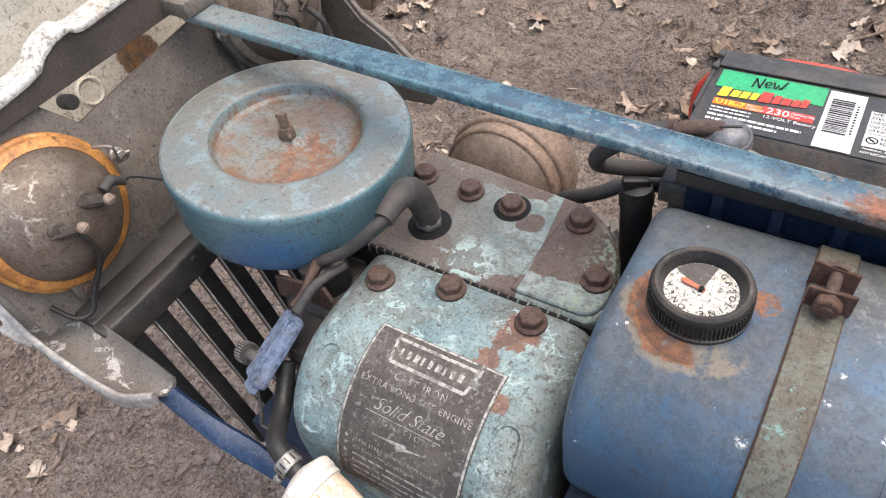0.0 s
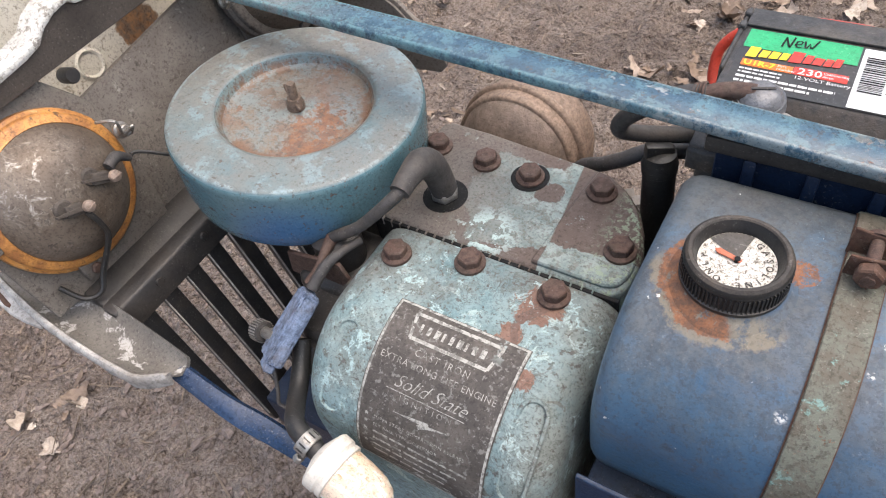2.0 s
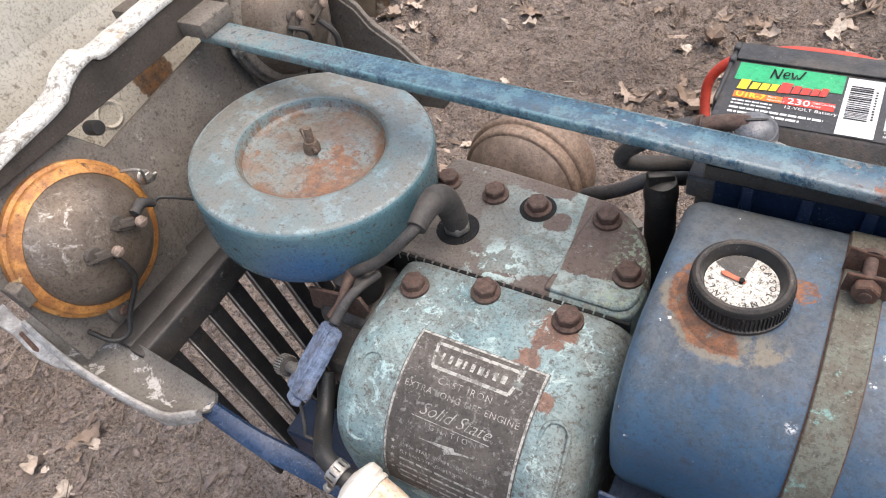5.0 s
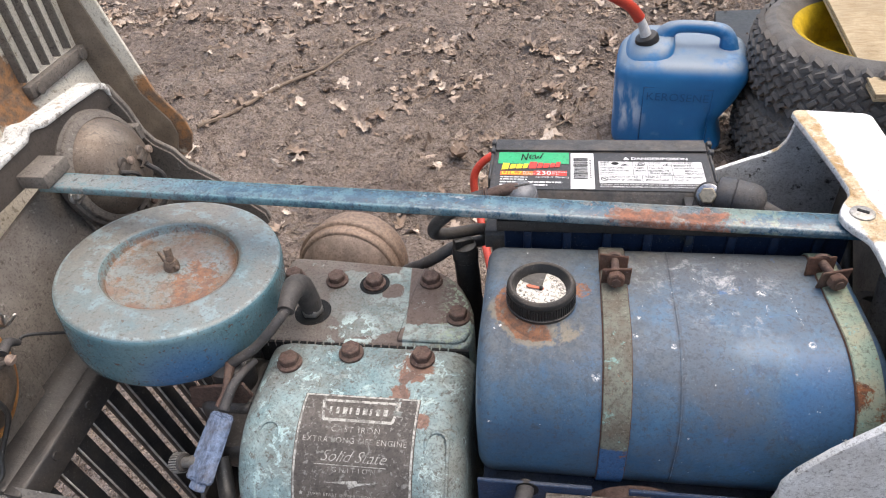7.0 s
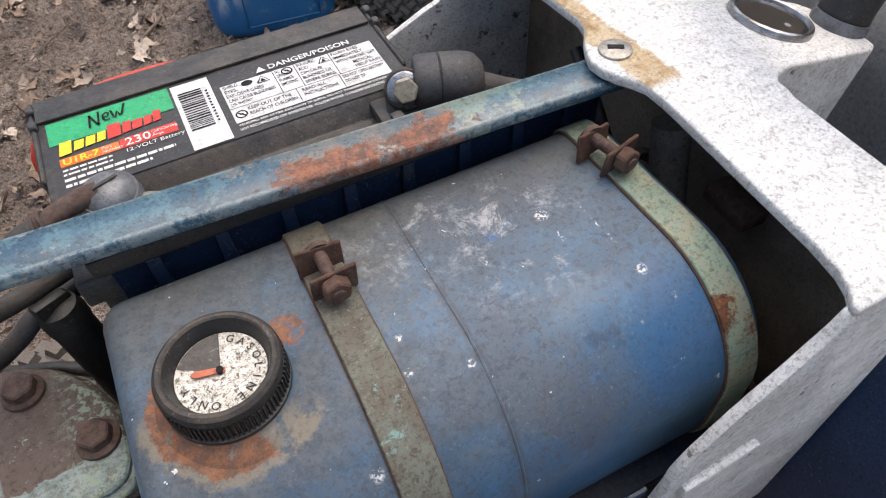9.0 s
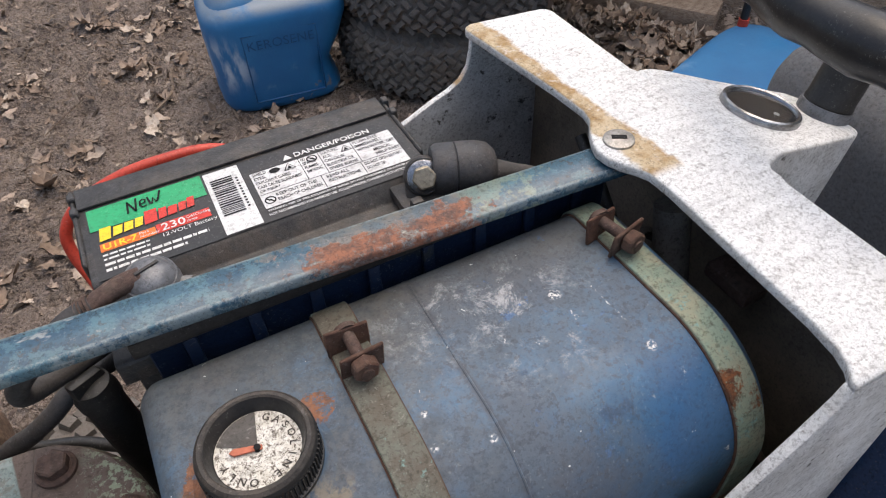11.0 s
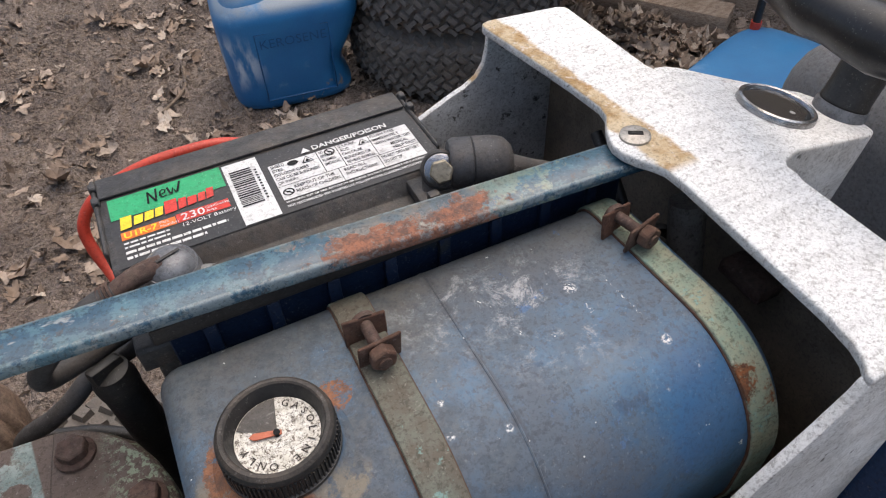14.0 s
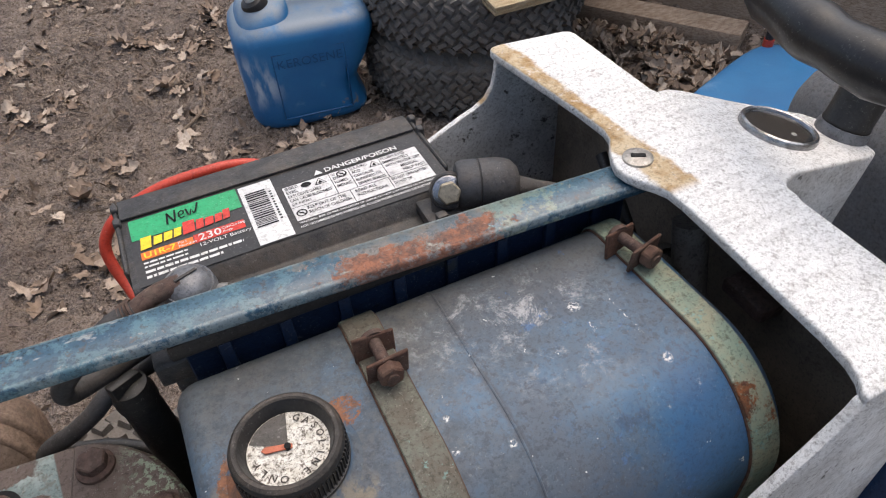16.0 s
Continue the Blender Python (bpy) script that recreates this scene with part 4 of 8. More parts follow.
def tube(points, r, seg=10, step=8, ends=True, curved=True):
    """A round hose along a smooth line; r may be a list of radii along it."""
    line = spline(points, step) if curved else [Vector(p) for p in points]
    bm = bmesh.new()
    n = len(line)
    rings, side = [], None
    for i, p in enumerate(line):
        d = (line[min(i + 1, n - 1)] - line[max(i - 1, 0)]).normalized()
        if side is None:
            side = d.orthogonal().normalized()
        side = (side - d * side.dot(d)).normalized()
        other = d.cross(side)
        k = i / (n - 1) * (len(r) - 1) if isinstance(r, (list, tuple)) else 0
        rad = r if not isinstance(r, (list, tuple)) else r[int(k)] + (r[min(int(k) + 1, len(r) - 1)] - r[int(k)]) * (k - int(k))
        rings.append([bm.verts.new(p + (side * math.cos(a) + other * math.sin(a)) * rad) for a in [j * math.tau / seg for j in range(seg)]])
    for a, b in zip(rings, rings[1:]):
        for j in range(seg):
            bm.faces.new((a[j], a[(j + 1) % seg], b[(j + 1) % seg], b[j]))
    if ends:
        bm.faces.new(rings[0])
        bm.faces.new(rings[-1])
    return bm


def join(*bms):
    out = bmesh.new()
    for b in bms:
        me = bpy.data.meshes.new("tmp")
        b.to_mesh(me)
        b.free()
        out.from_mesh(me)
        bpy.data.meshes.remove(me)
    return out


def arc(cx, cy, r, a0, a1, n=8):
    return [(cx + r * math.cos(radians(a0 + (a1 - a0) * i / n)), cy + r * math.sin(radians(a0 + (a1 - a0) * i / n))) for i in range(n + 1)]


def hex_bolt(parent, at, axis=(0, 0, 1), r=0.0085, h=0.009, washer=True, material=None, turn=0.0, name="bolt"):
    m = frame_to(at, axis)
    prof = [(r * math.cos(radians(60 * k + turn)), r * math.sin(radians(60 * k + turn))) for k in range(6)]
    b = prism(prof, "z", 0.002, h, 0.0009, 1)
    bs = [b]
    if washer:
        bs.append(lathe([(0, 0), (r * 1.24, 0), (r * 1.24, 0.0022), (r, 0.0034), (0, 0.0034)], seg=20))
    bm = join(*bs)
    bm.transform(m)
    return part(name, bm, material or M_BOLT, parent, "rust-brown hex bolt", 25)


def lettering(body, size, place, align="CENTER", slant=0.0, space=1.0, bold=0.0):
    """Letters in the built-in font, laid on a surface: place(u, v) gives the spot for u along and v up the line."""
    cu = bpy.data.curves.new("letters", "FONT")
    cu.body, cu.size, cu.align_x, cu.shear, cu.space_character, cu.offset = body, size, align, slant, space, bold
    cu.resolution_u = 3
    ob = new("letters", cu)
    bpy.context.view_layer.update()
    me = bpy.data.meshes.new_from_object(ob.evaluated_get(bpy.context.evaluated_depsgraph_get()))
    bm = bmesh.new()
    bm.from_mesh(me)
    for v in bm.verts:
        v.co = place(v.co.x, v.co.y)
    bpy.data.objects.remove(ob)
    bpy.data.curves.remove(cu)
    bpy.data.meshes.remove(me)
    return bm


def patch(u0, u1, v0, v1, place, nu=1, nv=1):
    """A printed rectangle laid on a surface."""
    bm = bmesh.new()
    g = [[bm.verts.new(place(u0 + (u1 - u0) * i / nu, v0 + (v1 - v0) * j / nv)) for i in range(nu + 1)] for j in range(nv + 1)]
    for j in range(nv):
        for i in range(nu):
            bm.faces.new((g[j][i], g[j][i + 1], g[j + 1][i + 1], g[j + 1][i]))
    return bm


def poly(points, place):
    bm = bmesh.new()
    bm.faces.new([bm.verts.new(place(u, v)) for u, v in points])
    return bm


# ---- chassis ----
chassis = thing("tractor_chassis", (0.1, 0.26, 0.0), "navy steel garden tractor frame with a knobbly front wheel", "tractor frame")
part("frame_rail", prism([(0.16, 0.27), (0.20, 0.27), (0.20, 0.285), (0.172, 0.285), (0.172, 0.385), (0.20, 0.385), (0.20, 0.40), (0.16, 0.40)], "x", -0.25, 0.62, 0.002, 1), M_TRAY, chassis)
part("frame_rail", prism([(0.36, 0.27), (0.32, 0.27), (0.32, 0.285), (0.348, 0.285), (0.348, 0.385), (0.32, 0.385), (0.32, 0.40), (0.36, 0.40)], "x", -0.25, 0.62, 0.002, 1), M_TRAY, chassis)
part("belly_plate", box(-0.20, 0.60, 0.17, 0.35, 0.262, 0.27, 0.001), M_DARK, chassis)
part("axle_beam", box(-0.12, -0.08, 0.17, 0.555, 0.235, 0.2615, 0.004), M_DARK, chassis)


def knobbly_tyre(name, parent, c, axis, R, half, rim, rows, count, knob, material=None):
    """Tyre carcass turned about an axis, with a separate mesh of tread blocks."""
    prof = [(rim, -half * 0.55), (rim + 0.015, -half * 0.85), ((R + rim) / 2, -half * 1.02), (R - 0.03, -half * 0.92), (R - 0.012, -half * 0.6), (R - 0.008, 0), (R - 0.012, half * 0.6), (R - 0.03, half * 0.92), ((R + rim) / 2, half * 1.02), (rim + 0.015, half * 0.85), (rim, half * 0.55), (rim, -half * 0.55)]
    part("carcass", lathe(prof, c, axis, 72), M_TYRE, parent)
    bm = bmesh.new()
    rng = random.Random(7)
    for r in range(rows):
        h = (-0.8 + 1.6 * r / (rows - 1)) * half
        rad = R - 0.010 - 0.022 * max(0.0, abs(h) / half - 0.5) * 2
        for k in range(count):
            a = (k + 0.5 * (r % 2)) * math.tau / count
            m = pose(0, 0, 0, 0, 0, math.degrees(a)) @ pose(rad, 0, h, 0, (-1 if h < 0 else 1) * 38 * max(0, abs(h) / half - 0.45), 0) @ pose(0, 0, 0, rng.uniform(28, 48) * (1 if r % 2 else -1))
            w, d, t = knob
            vs = []
            for x, s in ((-0.004, 1.0), (t, 0.78)):
                vs += [bm.verts.new(m @ Vector((x, sy * w / 2 * s, sz * d / 2 * s))) for sy, sz in ((-1, -1), (1, -1), (1, 1), (-1, 1))]
            for q in ((4, 5, 6, 7), (0, 1, 5, 4), (1, 2, 6, 5), (2, 3, 7, 6), (3, 0, 4, 7)):
                bm.faces.new([vs[i] for i in q])
    bm.transform(frame_to(c, axis))
    ob = part("tread", bm, M_TYRE, parent, "raised tread blocks", 20)
    return ob


knobbly_tyre("front_tyre", chassis, (-0.10, 0.565, 0.168), (0, 1, 0), 0.168, 0.055, 0.085, 6, 40, (0.017, 0.015, 0.008))
part("wheel_disc", lathe([(0, -0.02), (0.03, -0.02), (0.05, 0.0), (0.08, 0.0), (0.085, -0.035), (0.09, -0.035), (0.09, 0.035), (0.075, 0.012), (0.04, 0.012), (0, 0.0)], (-0.10, 0.565, 0.168), (0, 1, 0), 40), M_NAVY, chassis, "navy steel wheel disc")

# ---- engine ----
engine = thing("engine", (-0.04, 0.25, 0.39), "cast-iron tractor engine with flaking pale teal shrouds and rusty bolts", "engine")
part("crankcase", box(-0.12, 0.04, 0.175, 0.345, 0.385, 0.47, 0.01), M_GREY, engine, "grimy grey crankcase")


def shroud_at(u, v, lift=0.0):
    """A place on the blower shroud: u along the tractor, v metres down over the rounded front from the flat top's edge."""
    r, cy, cz = 0.072 + lift, 0.203, 0.528
    if v <= 0:
        return Vector((u, cy - v, cz + r))
    a = v / 0.072
    if a <= math.pi / 2:
        return Vector((u, cy - r * math.sin(a), cz + r * math.cos(a)))
    return Vector((u, cy - r, cz - (v - 0.072 * math.pi / 2)))


def shroud():
    """Rounded hood with domed ends: a cross-section swept along x that shrinks at both ends."""
    bm = bmesh.new()
    x0, x1, er = -0.130, 0.050, 0.024
    xs = [(x0 + er - er * math.cos(a), er - er * math.sin(a)) for a in [i * math.pi / 12 for i in range(7)]]
    xs += [(x0 + er + (x1 - x0 - 2 * er) * k / 8, 0) for k in range(1, 8)]
    xs += [(x1 - er + er * math.sin(a), er - er * math.cos(a)) for a in [i * math.pi / 12 for i in range(7)]]
    rings = []
    for x, inset in xs:
        sec = [(0.262, 0.400), (0.262, 0.596 - inset), (0.2595, 0.599 - inset), (0.255, 0.6 - inset)]
        sec += [(0.203 + (0.072 - inset) * math.cos(radians(a)), 0.528 + (0.072 - inset) * math.sin(radians(a))) for a in range(90, 181, 6)]
        sec += [(0.131 + inset, 0.400)]
        rings.append([bm.verts.new((x, y, z)) for y, z in sec])
    for a, b in zip(rings, rings[1:]):
        for k in range(len(a) - 1):
            bm.faces.new((a[k], a[k + 1], b[k + 1], b[k]))
    bm.faces.new(rings[0])
    bm.faces.new(rings[-1])
    return bm


part("blower_shroud", shroud(), M_SHROUD, engine, "rounded pale teal blower shroud", 30)

# raised oblong ribs beside the nameplate
for u in (-0.1005, 0.0295):
    loop = [(u + 0.0085 * math.cos(radians(a)), 0.030 + 0.0085 * math.sin(radians(a))) for a in range(180, 361, 20)]
    loop += [(u + 0.0085 * math.cos(radians(a)), 0.078 + 0.0085 * math.sin(radians(a))) for a in range(0, 181, 20)]
    loop.append(loop[0])
    part("pressed_rib", tube([shroud_at(p, q, 0.0002) for p, q in loop], 0.0016, 6, 1, False, False), M_SHROUD, engine)

# nameplate
P0, P1 = -0.079, 0.0135
plate = part("nameplate", patch(P0, P1, -0.0045, 0.112, lambda u, v: shroud_at(u, v, 0.0008), 6, 26), M_PLATE, engine, "dark printed nameplate with worn silver border")


def on_plate(u, v):
    return shroud_at((P0 + P1) / 2 + u, 0.054 - v, 0.0012)


def plate_bar(u0, u1, v0, v1, nv=1):
    return patch(u0, u1, v0, v1, on_plate, 1, nv)


w, h0, h1 = 0.0455, -0.0575, 0.058
part("border", join(plate_bar(-w, -w + 0.0016, h0, h1, 20), plate_bar(w - 0.0016, w, h0, h1, 20), plate_bar(-w, w - 0.02, h1 - 0.0015, h1), plate_bar(w - 0.014, w, h1 - 0.0015, h1), plate_bar(-w, w, h0, h0 + 0.0015)), M_WORNINK, plate)
lf = [(-0.030, 0.0525), (0.0305, 0.0525), (0.027, 0.0365), (-0.027, 0.0365)]
frame_strokes = []
for (a0, b0), (a1, b1) in zip(lf, lf[1:] + lf[:1]):
    d = Vector((a1 - a0, b1 - b0)).normalized() * 0.0010
    nrm = Vector((-d.y, d.x)) * 1.1
    frame_strokes.append(poly([(a0 - nrm.x, b0 - nrm.y), (a1 - nrm.x, b1 - nrm.y), (a1 + nrm.x, b1 + nrm.y), (a0 + nrm.x, b0 + nrm.y)], on_plate))
part("emblem_frame", join(*frame_strokes), M_WORNINK, plate)
part("emblem_lettering_block", join(*[plate_bar(-0.0235 + 0.0053 * k, -0.0235 + 0.0053 * k + 0.0017 + 0.0009 * (k % 3), 0.0415, 0.0470) for k in range(9)]), M_WORNINK, plate)
for body, size, v, sp, sl, bold in (("CAST IRON", 0.0062, 0.0275, 1.25, 0, -0.00006), ("EXTRA LONG LIFE ENGINE", 0.0059, 0.0195, 1.16, 0, -0.00006), ("Solid State", 0.0118, 0.0062, 1.0, 0.5, -0.00012), ("IGNITION", 0.0052, -0.0012, 1.75, 0, -0.00006)):
    part("lettering", lettering(body, size, lambda u, q, v=v: on_plate(u, v + q), "CENTER", sl, sp, bold), M_WORNINK, plate)
part("flash_mark", join(poly([(-0.021, -0.0092), (0.004, -0.0065), (0.0015, -0.0095)], on_plate), poly([(-0.003, -0.0105), (0.0045, -0.0065), (0.0058, -0.0098), (-0.001, -0.013)], on_plate), poly([(0.0035, -0.0085), (0.021, -0.0068), (0.004, -0.0105)], on_plate)), M_WORNINK, plate)
part("underline", plate_bar(-0.029, 0.026, 0.0035, 0.0040), M_WORNINK, plate)
part("lettering", lettering("SUPER START COMPRESSION RELEASE", 0.0033, lambda u, q: on_plate(-0.033 + u, -0.0195 + q), "LEFT", 0, 1.18), M_WORNINK, plate)
part("lettering", lettering("FLY BALL TYPE GOVERNOR", 0.0033, lambda u, q: on_plate(-0.033 + u, -0.0252 + q), "LEFT", 0, 1.18), M_WORNINK, plate)
rng = random.Random(5)
lines = []
for k in range(4):
    u = -0.033
    for _ in range(5):
        ln = rng.uniform(0.006, 0.014)
        if u + ln < 0.037:
            lines.append(plate_bar(u, u + ln, -0.0306 - 0.0056 * k, -0.0306 - 0.0056 * k + 0.0016))
        u += ln + 0.0018
part("small_print", join(*lines), M_WORNINK, plate)
part("star_column", join(*[poly([(-0.0385 + (0.0018 if i % 2 == 0 else 0.0008) * math.sin(i * math.pi / 5), -0.0183 - 0.0056 * k + (0.0018 if i % 2 == 0 else 0.0008) * math.cos(i * math.pi / 5)) for i in range(10)], on_plate) for k in range(5)]), M_WORNINK, plate)
part("foot_emblem", join(plate_bar(-0.024, 0.024, -0.0548, -0.0542), plate_bar(-0.024, -0.006, -0.0525, -0.0519), plate_bar(0.006, 0.024, -0.0525, -0.0519), poly([(-0.006, -0.0548), (0.006, -0.0548), (0.0, -0.049)], on_plate)), M_WORNINK, plate)

# cylinder head shroud
HEAD = [(-0.145, 0.2642), (0.034, 0.2642), (0.0415, 0.268), (0.0452, 0.277), (0.0455, 0.294), (0.0435, 0.308), (0.0385, 0.322), (0.0300, 0.338), (0.0175, 0.3505), (0.002, 0.3600), (-0.012, 0.3640), (-0.100, 0.3715), (-0.136, 0.3725), (-0.143, 0.368)]

part("head_shroud", prism(HEAD, "z", 0.40, 0.598, 0.005, 3), M_HEAD, engine, "flaking teal and brown cylinder head shroud")
part("corner_plate", prism([(-0.018, 0.268), (0.032, 0.268), (0.0395, 0.2715), (0.0430, 0.280), (0.0432, 0.294), (0.0412, 0.3075), (0.0362, 0.3212), (0.0280, 0.3365), (0.0160, 0.3485), (0.002, 0.3572), (-0.009, 0.360), (-0.013, 0.330)], "z", 0.597, 0.6012, 0.0012, 1), M_HEAD, engine, "rust-stained corner cover plate")
part("seam_gasket", box(-0.140, 0.044, 0.2618, 0.2646, 0.50, 0.5970, 0.0003, 1), M_INK, engine, "black seam gasket")
part("seam_comb", join(*[box(-0.132 + 0.0072 * k, -0.1310 + 0.0072 * k, 0.2614, 0.2648, 0.592, 0.5984, 0.0002, 1) for k in range(23)]), M_HEAD, engine, "row of small seam tabs")
for k, (x, y, z) in enumerate(((-0.1310, 0.3415, 0.598), (-0.0885, 0.3400, 0.598), (-0.0520, 0.3378, 0.598), (0.0014, 0.3400, 0.6012), (0.0316, 0.2962, 0.6012), (-0.1022, 0.2364, 0.6), (-0.0528, 0.2502, 0.6), (0.0076, 0.2486, 0.6))):
    hex_bolt(engine, (x, y, z), (random.uniform(-0.04, 0.04), random.uniform(-0.04, 0.04), 1), turn=random.uniform(0, 60))
for x, y in ((-0.0520, 0.3378), (-0.1005, 0.2985)):
    r = 0.0140 if x > -0.06 else 0.0165
    part("opening", lathe([(0, 0.0), (r, 0.0), (r, 0.0004), (0, 0.0004)], (x, y, 0.5981), seg=40), M_INK, engine, "dark clearance hole")

# spark plug with its rubber boot and lead
plug = thing("spark_plug_lead", (-0.1005, 0.2985, 0.598), "grey rubber spark plug boot and dusty lead", "spark plug")
part("plug_nut", join(prism([(0.0105 * math.cos(radians(60 * k)), 0.0105 * math.sin(radians(60 * k))) for k in range(6)], "z", 0.0, 0.009, 0.001, 1, Matrix.Translation((-0.1005, 0.2985, 0.5985))), lathe([(0, 0.009), (0.0095, 0.009), (0.009, 0.014), (0, 0.014)], (-0.1005, 0.2985, 0.5985), seg=24)), M_STEEL, plug, "dull steel plug nut")
part("boot", tube([(-0.1005, 0.2985, 0.606), (-0.1010, 0.2955, 0.622), (-0.1015, 0.290, 0.637), (-0.1020, 0.281, 0.645), (-0.1022, 0.268, 0.6455), (-0.1020, 0.255, 0.643)], [0.0098, 0.0100, 0.0106, 0.0100, 0.0080, 0.0070], 16, 6), M_HOSE, plug, "bent dusty rubber boot")
part("lead", tube([(-0.1020, 0.257, 0.643), (-0.106, 0.248, 0.640), (-0.115, 0.240, 0.631), (-0.128, 0.234, 0.619), (-0.143, 0.229, 0.610), (-0.150, 0.228, 0.605)], 0.0042, 12, 6), M_HOSE, plug)

# ---- air cleaner, leaning a little ----
CL = Vector((-0.2165, 0.2945, 0.656))
CA = Vector((0.097, 0.0375, 1.0)).normalized()
cleaner = thing("air_cleaner", CL - CA * 0.062, "round dusty teal air cleaner with rust-stained lid", "air cleaner")
part("canister", lathe([(0, -0.059), (0.084, -0.059), (0.0900, -0.0575), (0.0930, -0.053), (0.0945, -0.043), (0.0950, -0.0066), (0.0946, -0.0040), (0.0934, -0.0017), (0.0915, -0.0004), (0.0890, 0.0), (0.0630, 0.0006), (0.0600, 0.0003), (0.0582, -0.0010), (0.0566, -0.0040), (0.0552, -0.0078), (0.0535, -0.0098), (0.0500, -0.0105), (0.040, -0.0100), (0.020, -0.0086), (0.014, -0.0078), (0.011, -0.006), (0.008, -0.0055), (0, -0.0055)], CL, CA, 120), M_CLEANER, cleaner, "", 50)
nut_at = CL + CA * -0.0055 + Vector((0.001, -0.001, 0))
part("stud", lathe([(0, 0), (0.0034, 0), (0.0034, 0.0205), (0.0028, 0.0215), (0, 0.0215)], nut_at, CA, 14), M_WING, cleaner, "threaded rusty stud")
part("wing_nut", join(lathe([(0, 0), (0.0068, 0), (0.0066, 0.004), (0.005, 0.009), (0, 0.009)], nut_at, CA, 18),
     prism([(0.004, 0.001), (0.011, 0.004), (0.0145, 0.012), (0.0125, 0.0145), (0.009, 0.011), (0.004, 0.008)], "y", -0.0013, 0.0013, 0.0008, 1, Matrix.Translation(nut_at) @ pose(0, 0, 0, 0, 6, 150)),
     prism([(0.004, 0.001), (0.0095, 0.002), (0.012, 0.006), (0.010, 0.0085), (0.007, 0.007), (0.004, 0.007)], "y", -0.0013, 0.0013, 0.0008, 1, Matrix.Translation(nut_at) @ pose(0, 0, 0, 0, 6, -30))), M_WING, cleaner, "brown wing nut")
part("intake_neck", tube([CL - CA * 0.062, CL - CA * 0.085, (-0.19, 0.285, 0.55), (-0.165, 0.275, 0.53)], 0.024, 20, 4), M_GREY, cleaner, "grimy cast intake neck")

# ---- carburettor side: choke linkage, taped shut-off valve, fuel filter ----
carb = thing("carburettor", (-0.155, 0.235, 0.50), "grimy carburettor body tucked under the air cleaner", "carburettor")
part("carb_body", join(box(-0.180, -0.132, 0.205, 0.265, 0.505, 0.575, 0.008, 3), lathe([(0, 0), (0.018, 0), (0.018, 0.03), (0.012, 0.034), (0, 0.034)], (-0.155, 0.235, 0.57), (0, 0, 1), 24)), M_DARK, carb)
part("bowl", lathe([(0, 0), (0.018, 0.002), (0.024, 0.008), (0.0255, 0.012), (0.025, 0.03), (0.022, 0.034), (0, 0.034)], (-0.140, 0.196, 0.535), seg=32), M_DARK, carb, "sooty float bowl")
part("fuel_elbow", tube([(-0.132, 0.236, 0.602), (-0.137, 0.221, 0.604), (-0.142, 0.207, 0.601), (-0.1455, 0.192, 0.592)], [0.0030, 0.0034, 0.0040, 0.0044], 14, 6), M_HOSE, carb, "dark cloth-wrapped elbow")
part("bracket", prism([(-0.185, 0.59), (-0.135, 0.60), (-0.13, 0.585), (-0.15, 0.56), (-0.19, 0.565)], "y", 0.212, 0.215, 0.0006, 1), M_BOLT, carb)
part("lead_elbow", tube([(-0.150, 0.228, 0.605), (-0.148, 0.215, 0.603), (-0.148, 0.205, 0.598), (-0.152, 0.195, 0.592)], [0.0046, 0.0034, 0.0026, 0.0024], 14, 5), M_BOLT, carb, "brown cloth-wrapped elbow")
valve = thing("fuel_shutoff_valve", (-0.165, 0.165, 0.54), "fuel valve wrapped in frayed blue cloth tape", "valve")
TA, TB = Vector((-0.1455, 0.1900, 0.5905)), Vector((-0.1560, 0.1440, 0.5640))
tm = frame_to(TB, TA - TB, (-0.55, -0.2, 0.75))
tape = box(-0.0105, 0.0105, -0.0062, 0.0062, 0.0, (TA - TB).length, 0.0035, 3)
bmesh.ops.subdivide_edges(tape, edges=tape.edges[:], cuts=5, use_grid_fill=True)
rag = random.Random(9)
for v in tape.verts:
    k = v.co.z / (TA - TB).length
    v.co.x *= 1.38 - 0.42 * k
    v.co += Vector([rag.uniform(-0.0006, 0.0006) for _ in range(3)])
tape.transform(tm)
part("tape_wrap", tape, M_TAPE, valve, "pale blue cloth tape", 70)
part("tape_tail", box(-0.0110, 0.0040, -0.0030, 0.0045, -0.0060, 0.0020, 0.0012, 1, tm), M_TAPE, valve)
KD = Vector((-0.93, 0.10, -0.36)).normalized()
K0 = TB + (TA - TB) * 0.30 + KD * 0.006
part("valve_stem", lathe([(0, 0), (0.0050, 0), (0.0050, 0.010), (0.0042, 0.011), (0.0042, 0.020), (0, 0.020)], K0, KD, 12), M_STEEL, valve, "zinc valve stem")
part("knurled_knob", lathe([(0, 0), (0.0070, 0), (0.0076, 0.0015), (0.0076, 0.0095), (0.0068, 0.011), (0.004, 0.0095), (0, 0.0095)], K0 + KD * 0.017, KD, 40), M_HOSE, valve, "knurled grey knob")
part("knurls", join(*[box(-0.0005, 0.0005, -0.0003, 0.0006, 0.0016, 0.0094, 0, 1, frame_to(K0 + KD * 0.017, KD) @ pose(0, 0, 0, 0, 0, k * 15) @ pose(0, 0.0076, 0)) for k in range(24)]), M_STEEL, valve)
part("ground_wire", tube([(-0.1565, 0.145, 0.560), (-0.154, 0.140, 0.550), (-0.150, 0.133, 0.540), (-0.149, 0.129, 0.533), (-0.144, 0.129, 0.531), (-0.134, 0.131, 0.528)], 0.0014, 6, 6), M_HOSE, valve, "thin green-grey wire")
fuel = thing("fuel_filter", (-0.06, 0.107, 0.50), "amber-stained plastic fuel filter with clamped rubber hose", "fuel filter")
FD = Vector((0.93, -0.16, -0.33)).normalized()
